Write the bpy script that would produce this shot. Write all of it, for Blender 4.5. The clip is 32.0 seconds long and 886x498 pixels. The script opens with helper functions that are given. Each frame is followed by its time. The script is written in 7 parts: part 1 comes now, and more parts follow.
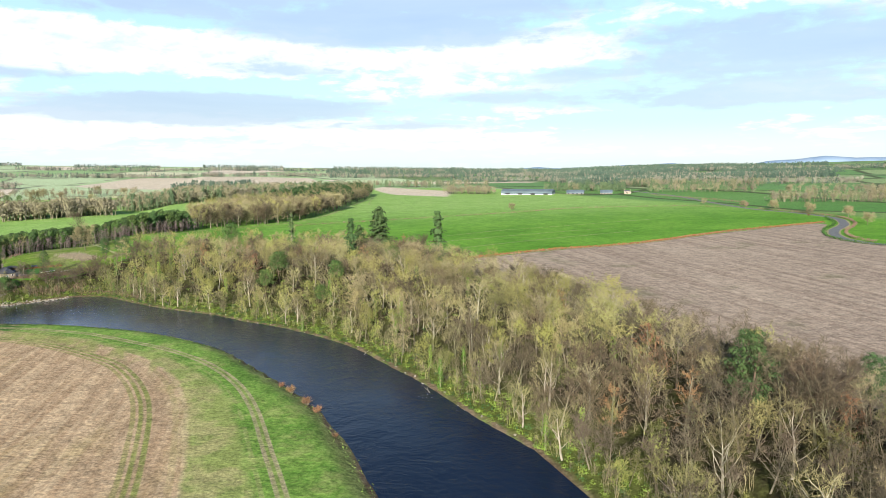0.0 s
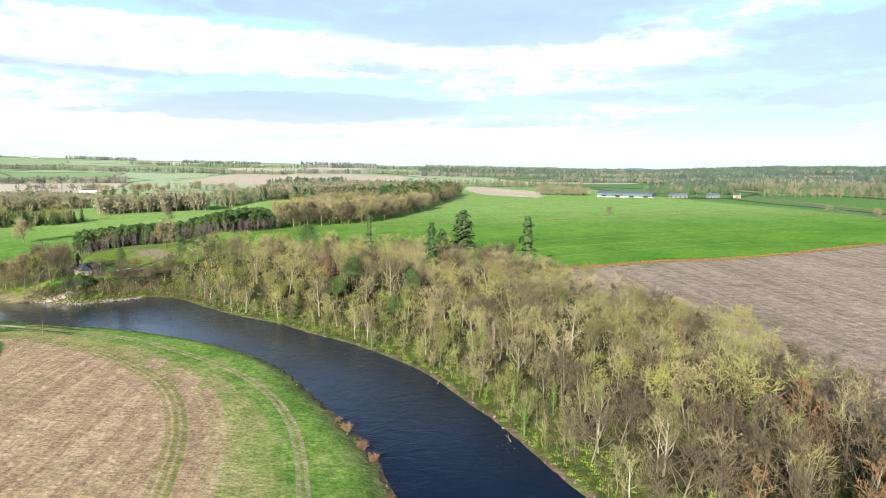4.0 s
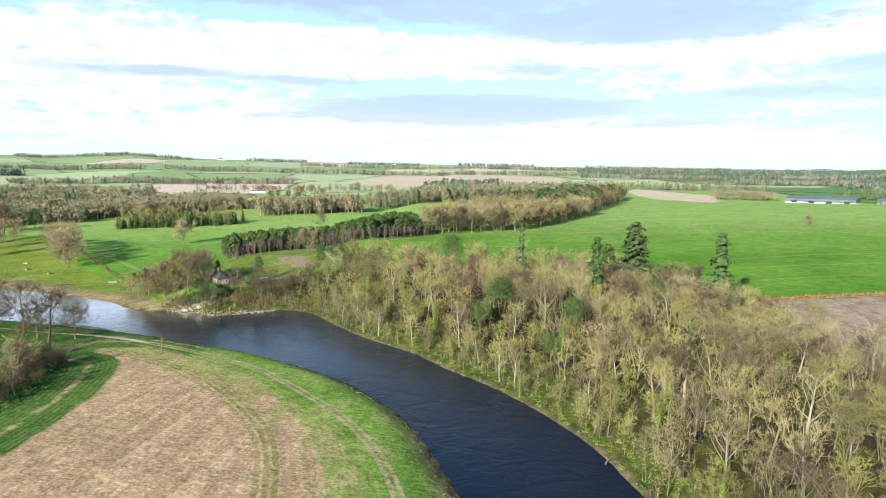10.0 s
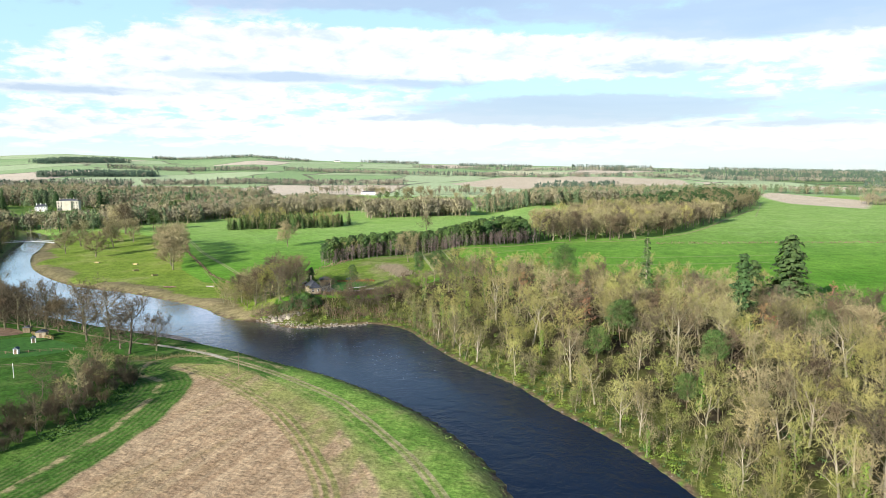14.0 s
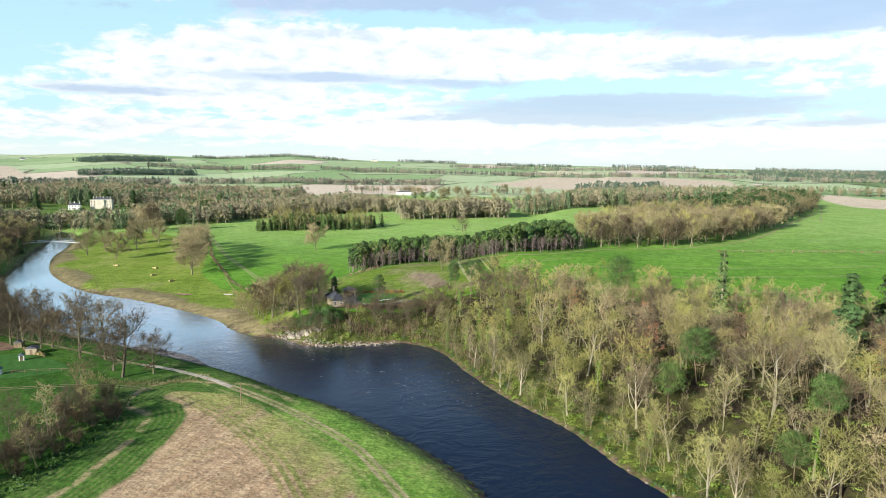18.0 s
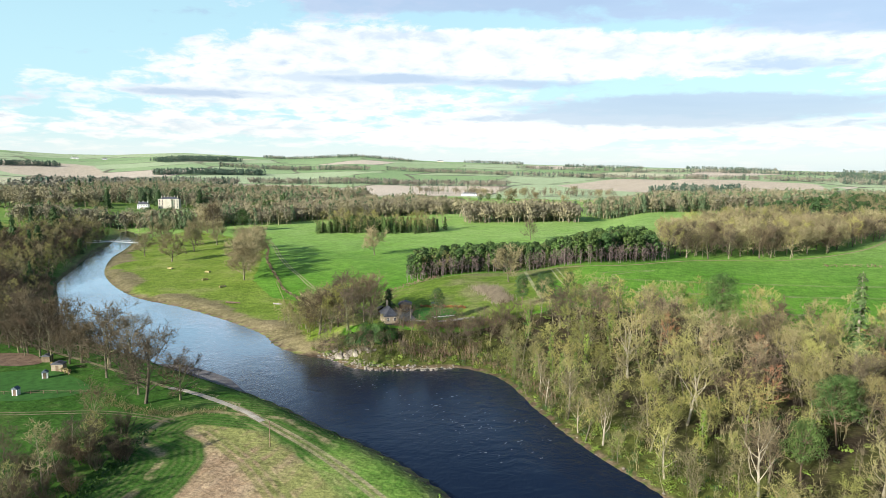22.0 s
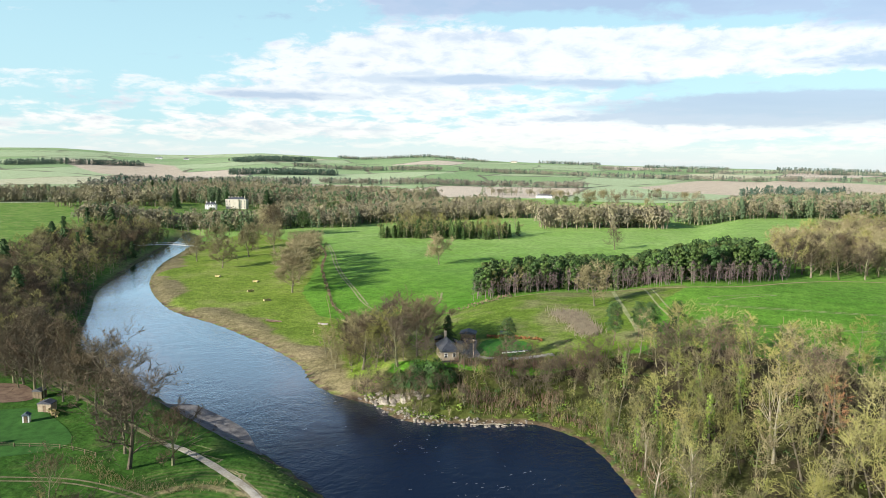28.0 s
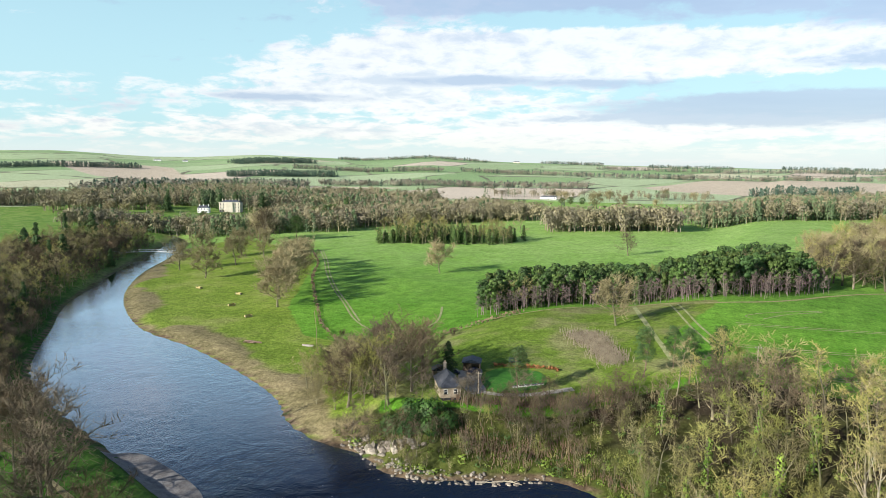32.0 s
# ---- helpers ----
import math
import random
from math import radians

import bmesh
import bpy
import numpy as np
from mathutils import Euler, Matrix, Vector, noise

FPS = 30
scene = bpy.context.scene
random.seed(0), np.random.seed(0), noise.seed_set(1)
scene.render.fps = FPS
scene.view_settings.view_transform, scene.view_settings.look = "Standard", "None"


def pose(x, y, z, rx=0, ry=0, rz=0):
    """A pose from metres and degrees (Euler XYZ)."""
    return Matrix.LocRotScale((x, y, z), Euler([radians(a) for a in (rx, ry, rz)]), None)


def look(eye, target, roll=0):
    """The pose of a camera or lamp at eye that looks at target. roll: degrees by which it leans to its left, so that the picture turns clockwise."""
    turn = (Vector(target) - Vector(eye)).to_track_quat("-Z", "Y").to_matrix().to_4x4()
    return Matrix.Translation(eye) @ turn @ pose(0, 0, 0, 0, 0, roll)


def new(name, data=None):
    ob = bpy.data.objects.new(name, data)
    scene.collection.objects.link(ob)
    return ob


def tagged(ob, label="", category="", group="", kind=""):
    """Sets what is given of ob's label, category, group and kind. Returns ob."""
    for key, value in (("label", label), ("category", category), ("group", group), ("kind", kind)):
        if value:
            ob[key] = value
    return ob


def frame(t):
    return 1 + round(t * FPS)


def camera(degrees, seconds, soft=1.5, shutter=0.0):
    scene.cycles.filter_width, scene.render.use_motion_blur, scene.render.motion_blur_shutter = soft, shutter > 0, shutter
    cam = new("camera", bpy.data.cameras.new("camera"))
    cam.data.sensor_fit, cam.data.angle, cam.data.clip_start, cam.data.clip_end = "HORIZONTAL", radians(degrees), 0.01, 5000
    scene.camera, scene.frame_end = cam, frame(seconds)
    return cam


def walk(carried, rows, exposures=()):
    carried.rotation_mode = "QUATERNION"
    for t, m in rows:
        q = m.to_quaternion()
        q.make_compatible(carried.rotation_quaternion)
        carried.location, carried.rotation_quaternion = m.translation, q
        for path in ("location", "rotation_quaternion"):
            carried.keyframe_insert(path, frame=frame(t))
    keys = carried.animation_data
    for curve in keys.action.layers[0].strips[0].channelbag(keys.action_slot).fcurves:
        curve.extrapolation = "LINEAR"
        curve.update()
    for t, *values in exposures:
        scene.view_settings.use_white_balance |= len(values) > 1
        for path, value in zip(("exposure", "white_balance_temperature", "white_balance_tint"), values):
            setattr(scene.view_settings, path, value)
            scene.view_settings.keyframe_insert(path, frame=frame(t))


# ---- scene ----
# camera path: seconds, x, y, z, tilt, roll, heading
PATH = [
    (0.0, -13.62, -47.23, 64.57, 82.82, -0.48, -18.01),
    (0.5, -12.27, -43.24, 64.57, 82.82, -0.45, -17.93),
    (1.0, -10.91, -39.26, 64.55, 82.82, -0.44, -17.92),
    (1.5, -9.54, -35.31, 64.54, 82.80, -0.38, -17.75),
    (2.0, -8.15, -31.37, 64.57, 82.79, -0.27, -17.22),
    (2.5, -6.77, -27.43, 64.63, 82.77, -0.19, -15.85),
    (3.0, -5.43, -23.48, 64.68, 82.76, -0.07, -14.36),
    (3.5, -4.16, -19.55, 64.74, 82.76, 0.05, -12.55),
    (4.0, -3.00, -15.63, 64.80, 82.75, 0.17, -10.29),
    (4.5, -1.97, -11.72, 64.85, 82.75, 0.28, -7.45),
    (5.0, -1.11, -7.82, 64.91, 82.74, 0.39, -4.29),
    (5.5, -0.45, -3.92, 64.96, 82.74, 0.50, -0.54),
    (6.0, 0.00, 0.00, 65.00, 82.72, 0.59, 2.64),
    (6.5, 0.33, 3.94, 65.06, 82.73, 0.62, 2.73),
    (7.0, 0.62, 7.91, 65.13, 82.75, 0.58, 2.78),
    (7.5, 0.88, 11.91, 65.16, 82.76, 0.49, 2.56),
    (8.0, 1.11, 15.93, 65.20, 82.77, 0.42, 2.83),
    (8.5, 1.29, 19.96, 65.23, 82.79, 0.33, 2.75),
    (9.0, 1.43, 24.00, 65.25, 82.80, 0.26, 2.87),
    (9.5, 1.56, 28.06, 65.27, 82.81, 0.14, 1.83),
    (10.0, 1.66, 32.14, 65.28, 82.82, 0.03, 2.92),
    (10.5, 1.73, 36.26, 65.30, 82.84, -0.05, 2.11),
    (11.0, 1.77, 40.39, 65.32, 82.85, -0.13, 3.02),
    (11.5, 1.76, 44.52, 65.33, 82.86, -0.23, 3.32),
    (12.0, 1.68, 48.64, 65.30, 82.85, -0.25, 4.53),
    (12.5, 1.50, 52.74, 65.28, 82.86, -0.30, 6.42),
    (13.0, 1.18, 56.84, 65.23, 82.90, -0.23, 8.37),
    (13.5, 0.71, 60.96, 65.15, 82.89, -0.13, 10.26),
    (14.0, 0.08, 65.10, 65.07, 82.95, -0.06, 12.32),
    (14.5, -0.73, 69.25, 64.97, 82.95, 0.06, 14.36),
    (15.0, -1.66, 73.43, 64.91, 82.95, 0.11, 15.17),
    (15.5, -2.65, 77.60, 64.84, 82.94, 0.16, 15.32),
    (16.0, -3.65, 81.74, 64.77, 82.94, 0.21, 15.34),
    (16.5, -4.65, 85.82, 64.70, 82.93, 0.26, 15.34),
    (17.0, -5.65, 89.81, 64.66, 82.92, 0.22, 15.36),
    (17.5, -6.62, 93.70, 64.64, 82.92, 0.17, 15.29),
    (18.0, -7.59, 97.53, 64.62, 82.93, 0.13, 15.44),
    (18.5, -8.55, 101.33, 64.60, 82.93, 0.12, 15.49),
    (19.0, -9.55, 105.10, 64.58, 82.94, 0.13, 16.90),
    (19.5, -10.62, 108.85, 64.56, 82.95, 0.15, 18.48),
    (20.0, -11.77, 112.55, 64.54, 82.96, 0.09, 19.96),
    (20.5, -12.98, 116.20, 64.55, 82.99, 0.17, 20.84),
    (21.0, -14.19, 119.83, 64.53, 82.99, 0.20, 20.92),
    (21.5, -15.38, 123.47, 64.51, 82.98, 0.26, 20.18),
    (22.0, -16.58, 127.12, 64.49, 82.98, 0.32, 20.98),
    (22.5, -17.80, 130.78, 64.45, 82.97, 0.39, 20.55),
    (23.0, -19.04, 134.45, 64.41, 82.96, 0.46, 21.10),
    (23.5, -20.30, 138.14, 64.34, 82.94, 0.52, 20.72),
    (24.0, -21.57, 141.82, 64.27, 82.93, 0.59, 21.20),
    (24.5, -22.85, 145.49, 64.21, 82.91, 0.58, 21.22),
    (25.0, -24.14, 149.16, 64.15, 82.91, 0.63, 21.82),
    (25.5, -25.51, 152.81, 64.13, 82.92, 0.54, 23.49),
    (26.0, -26.98, 156.44, 64.12, 82.92, 0.57, 25.22),
    (26.5, -28.55, 160.04, 64.15, 82.93, 0.57, 26.60),
    (27.0, -30.17, 163.63, 64.15, 82.95, 0.52, 27.05),
    (27.5, -31.81, 167.22, 64.15, 82.97, 0.49, 27.14),
    (28.0, -33.45, 170.80, 64.15, 82.99, 0.45, 27.15),
    (28.5, -35.08, 174.35, 64.15, 83.01, 0.42, 27.15),
    (29.0, -36.71, 177.86, 64.13, 83.02, 0.36, 27.15),
    (29.5, -38.33, 181.34, 64.11, 83.03, 0.33, 26.63),
    (30.0, -39.96, 184.79, 64.08, 83.05, 0.31, 27.20),
    (30.5, -41.62, 188.22, 64.07, 83.05, 0.28, 27.04),
    (31.0, -43.30, 191.65, 64.06, 83.06, 0.25, 27.27),
    (31.5, -45.00, 195.08, 64.07, 83.06, 0.22, 27.20),
    (32.0, -46.72, 198.52, 64.07, 83.06, 0.20, 27.34),]
cam = camera(66.47, 32.0, soft=0.8)
walk(cam, [(t, pose(x, y, z, rx, 0, rz) @ pose(0, 0, 0, 0, 0, ro)) for t, x, y, z, rx, ro, rz in PATH],
     exposures=[(0.0, 0.94), (6.0, 1.02), (14.0, 0.93), (22.0, 0.86), (32.0, 0.77)])

# ------------------------------------------------------------ light
SUN_FROM = Vector((-0.48, -0.88, 0.0)).normalized()
SUN_EL = radians(21)
sun = new("sun", bpy.data.lights.new("sun", "SUN"))
sun.data.energy, sun.data.angle, sun.data.color = 5.0, radians(0.6), (0.98, 0.94, 0.85)
sd = Vector((SUN_FROM.x * math.cos(SUN_EL), SUN_FROM.y * math.cos(SUN_EL), math.sin(SUN_EL)))
sun.matrix_world = look(sd * 300, (0, 0, 0))


class Nodes:
    """A small builder for node trees."""
    def __init__(self, tree):
        self.t = tree

    def add(self, kind, ins=None, **props):
        n = self.t.nodes.new(kind)
        for k, v in props.items():
            setattr_safe(n, k, v)
        for k, v in (ins or {}).items():
            self.put(n.inputs[k], v)
        return n

    def put(self, sock, v):
        if isinstance(v, bpy.types.NodeSocket):
            self.t.links.new(v, sock)
        elif isinstance(v, bpy.types.Node):
            self.t.links.new(v.outputs[0], sock)
        else:
            sock.default_value = v

    def math(self, op, a, b=None, c=None, clamp=False):
        n = self.t.nodes.new("ShaderNodeMath")
        n.operation, n.use_clamp = op, clamp
        for i, v in enumerate((a, b, c)):
            if v is not None:
                self.put(n.inputs[i], v)
        return n.outputs[0]

    def mix(self, f, a, b, blend="MIX"):
        n = self.t.nodes.new("ShaderNodeMix")
        n.data_type, n.blend_type = "RGBA", blend
        self.put(n.inputs[0], f)
        for i, v in ((6, a), (7, b)):
            self.put(n.inputs[i], (*v, 1) if isinstance(v, tuple) and len(v) == 3 else v)
        return n.outputs[2]

    def ramp(self, f, lo, hi, smooth=True):
        n = self.t.nodes.new("ShaderNodeMapRange")
        n.interpolation_type = "SMOOTHSTEP" if smooth else "LINEAR"
        n.clamp = True
        self.put(n.inputs[0], f)
        self.put(n.inputs[1], lo)
        self.put(n.inputs[2], hi)
        return n.outputs[0]

    def noise(self, vec, scale, detail=3.0, rough=0.55, dist=0.0):
        n = self.t.nodes.new("ShaderNodeTexNoise")
        self.put(n.inputs["Vector"], vec)
        n.inputs["Scale"].default_value, n.inputs["Detail"].default_value = scale, detail
        n.inputs["Roughness"].default_value, n.inputs["Distortion"].default_value = rough, dist
        return n.outputs[0]

    def mapping(self, vec, scale=(1, 1, 1), rot=(0, 0, 0), loc=(0, 0, 0)):
        n = self.t.nodes.new("ShaderNodeMapping")
        self.put(n.inputs[0], vec)
        n.inputs[1].default_value, n.inputs[2].default_value, n.inputs[3].default_value = loc, rot, scale
        return n.outputs[0]


def setattr_safe(n, k, v):
    if k == "operation":
        n.operation = v
    elif k == "attribute_name":
        n.attribute_name = v


# ------------------------------------------------------------ sky
world = bpy.data.worlds.new("sky")
scene.world = world
world.use_nodes = True
wt = world.node_tree
wt.nodes.clear()
W = Nodes(wt)
tc = W.add("ShaderNodeTexCoord").outputs["Generated"]
sky = wt.nodes.new("ShaderNodeTexSky")
sky.sky_type, sky.sun_disc = "NISHITA", False
sky.sun_elevation, sky.sun_rotation = SUN_EL, math.atan2(SUN_FROM.x, SUN_FROM.y)
sky.air_density, sky.dust_density, sky.ozone_density = 1.0, 1.2, 1.0
sep = W.add("ShaderNodeSeparateXYZ", {0: tc})
up = W.math("MAXIMUM", sep.outputs[2], 0.0)
el = W.math("MULTIPLY", W.math("ARCSINE", up), 57.2958)
az = W.math("MULTIPLY", W.math("ARCTAN2", sep.outputs[0], sep.outputs[1]), 57.2958)
lift = W.math("POWER", W.math("ADD", el, 0.6), 0.62)
flat = W.add("ShaderNodeCombineXYZ", {0: W.math("MULTIPLY", az, 0.052), 1: lift, 2: 0.0}).outputs[0]
n1 = W.noise(W.mapping(flat, (1, 1.1, 1), (0, 0, 0), (2.3, 0.4, 0)), 1.0, 7.0, 0.56, 0.35)
n2 = W.noise(W.mapping(flat, (0.8, 1.25, 1), (0, 0, 0.06), (7.3, 2.2, 4.0)), 1.0, 7.0, 0.55, 0.3)
n3 = W.noise(W.mapping(flat, (2.2, 2.4, 1), (0, 0, 0), (-4.3, 9.2, 1.0)), 1.0, 6.0, 0.55, 0.2)
n4 = W.noise(W.mapping(flat, (7.0, 3.4, 1), (0, 0, 0), (3.1, -2.7, 6.0)), 1.0, 6.0, 0.6, 0.25)


def bank(rows):
    """Broad cloud masses: bearing, height, half width, half depth, weight."""
    total = 0.0
    for a0, e0, wa, we, k in rows:
        u = W.math("POWER", W.math("MULTIPLY", W.math("SUBTRACT", az, a0), 1 / wa), 2.0)
        v = W.math("POWER", W.math("MULTIPLY", W.math("SUBTRACT", el, e0), 1 / we), 2.0)
        total = W.math("MULTIPLY_ADD", W.math("EXPONENT", W.math("MULTIPLY", W.math("ADD", u, v), -1.0)), k, total)
    return total


grey = bank([(-1, 4.4, 11, 1.0, 0.34), (-4, 4.9, 7, 0.8, 0.15), (43, 8.2, 10, 2.2, 0.26), (44, 4.8, 9, 0.8, 0.25), (-26, 7.0, 9, 0.5, 0.22), (18, 11.5, 12, 1.6, 0.22),
             (0, 14.0, 28, 1.5, 0.30), (-40, 5.6, 8, 0.45, 0.18), (-22, 13.5, 12, 1.2, 0.22), (28, 7.0, 6, 0.7, 0.2), (-56, 13.6, 9, 1.0, 0.15), (10, 10.6, 10, 0.9, 0.2), (23, 5.4, 8, 0.6, 0.2), (-13, 6.6, 8, 0.45, 0.17),
             (6, 7.5, 6, 0.5, 0.15), (-2, 11.8, 8, 0.6, 0.15), (14, 3.2, 10, 0.4, 0.1)])
puff = bank([(-22, 9.2, 17, 2.0, 0.30), (-2, 8.6, 14, 1.4, 0.2), (-34, 6.0, 12, 1.6, 0.2), (24, 9.0, 8, 1.6, 0.2), (-12, 2.8, 40, 1.2, 0.16), (14, 6.0, 9, 0.8, 0.15),
             (-50, 9.6, 9, 2.2, -0.20), (-10, 11.6, 26, 0.8, -0.16), (12, 12.6, 16, 1.0, -0.10), (4, 6.2, 24, 0.5, -0.10), (36, 3.4, 14, 0.8, -0.1)])
cover = W.ramp(W.math("ADD", W.math("MULTIPLY_ADD", n4, 0.42, W.math("MULTIPLY_ADD", n3, 0.18, W.math("MULTIPLY", n1, 0.40))), puff), 0.50, 0.60)
shade = W.ramp(W.math("ADD", W.math("MULTIPLY_ADD", n4, 0.34, W.math("MULTIPLY_ADD", n3, 0.24, W.math("MULTIPLY", n2, 0.42))), grey), 0.53, 0.67)
blue = W.mix(W.ramp(el, 6.0, 40.0), (0.58, 0.93, 1.04), (0.14, 0.32, 0.62))
white = W.mix(W.ramp(W.math("MULTIPLY_ADD", n4, 0.6, W.math("MULTIPLY", n2, 0.4)), 0.36, 0.54), (0.78, 0.87, 1.0), (1.14, 1.15, 1.17))
sk = W.mix(cover, blue, white)
sk = W.mix(W.math("MULTIPLY", shade, 0.92), sk, W.mix(n1, (0.34, 0.47, 0.73), (0.65, 0.78, 0.98)))
# whiter towards the horizon, thinner light overhead
sk = W.mix(W.math("MULTIPLY", W.math("SUBTRACT", 1.0, W.ramp(el, 0.3, 3.6)), 0.85), sk, (0.98, 1.08, 1.10))
sk = W.mix(W.ramp(el, 17.0, 33.0), sk, W.mix(W.math("MULTIPLY", cover, 0.35), (0.05, 0.11, 0.27), (0.40, 0.45, 0.55)))
natural = W.mix(0.06, sk, sky.outputs[0], "ADD")
bg = W.add("ShaderNodeBackground", {"Color": natural, "Strength": 0.43})
W.put(W.add("ShaderNodeOutputWorld").inputs[0], bg.outputs[0])


# ------------------------------------------------------------ materials
def material(name):
    m = bpy.data.materials.new(name)
    m.use_nodes = True
    m.node_tree.nodes.clear()
    n = Nodes(m.node_tree)
    out = n.add("ShaderNodeOutputMaterial")
    b = n.add("ShaderNodeBsdfPrincipled")
    n.put(out.inputs[0], b.outputs[0])
    return m, n, b


def surface(name, a, c, scale=1.0, rough=0.85, bump=0.0, vary=0.0, metal=0.0, fine=None, tint=None):
    """Two colours mixed by coarse and fine noise, with a shift from piece to piece."""
    m, n, b = material(name)
    co = n.add("ShaderNodeTexCoord").outputs["Object"]
    f = n.math("ADD", n.math("MULTIPLY", n.noise(co, scale, 4), 0.65), n.math("MULTIPLY", n.noise(co, scale * 7.3, 3), 0.35))
    col = n.mix(n.ramp(f, 0.36, 0.64), a, c)
    if vary:
        r = n.add("ShaderNodeObjectInfo").outputs["Random"]
        if tint:
            col = n.mix(n.math("MULTIPLY", n.ramp(r, 0.25, 1.0, False), 0.8), col, tint)
        h = n.add("ShaderNodeHueSaturation")
        n.put(h.inputs["Color"], col)
        r2 = n.math("FRACT", n.math("MULTIPLY", r, 17.31))
        n.put(h.inputs["Value"], n.math("MULTIPLY_ADD", r2, 2 * vary, 1 - vary))
        n.put(h.inputs["Hue"], n.math("MULTIPLY_ADD", n.math("FRACT", n.math("MULTIPLY", r, 7.77)), 0.03, 0.485))
        col = h.outputs[0]
    n.put(b.inputs["Base Color"], col)
    b.inputs["Roughness"].default_value, b.inputs["Metallic"].default_value = rough, metal
    b.inputs["Specular IOR Level"].default_value = 0.25
    if bump:
        bn = n.add("ShaderNodeBump", {"Height": n.noise(co, fine or scale * 9, 4), "Strength": bump, "Distance": 0.1})
        n.put(b.inputs["Normal"], bn.outputs[0])
    return m


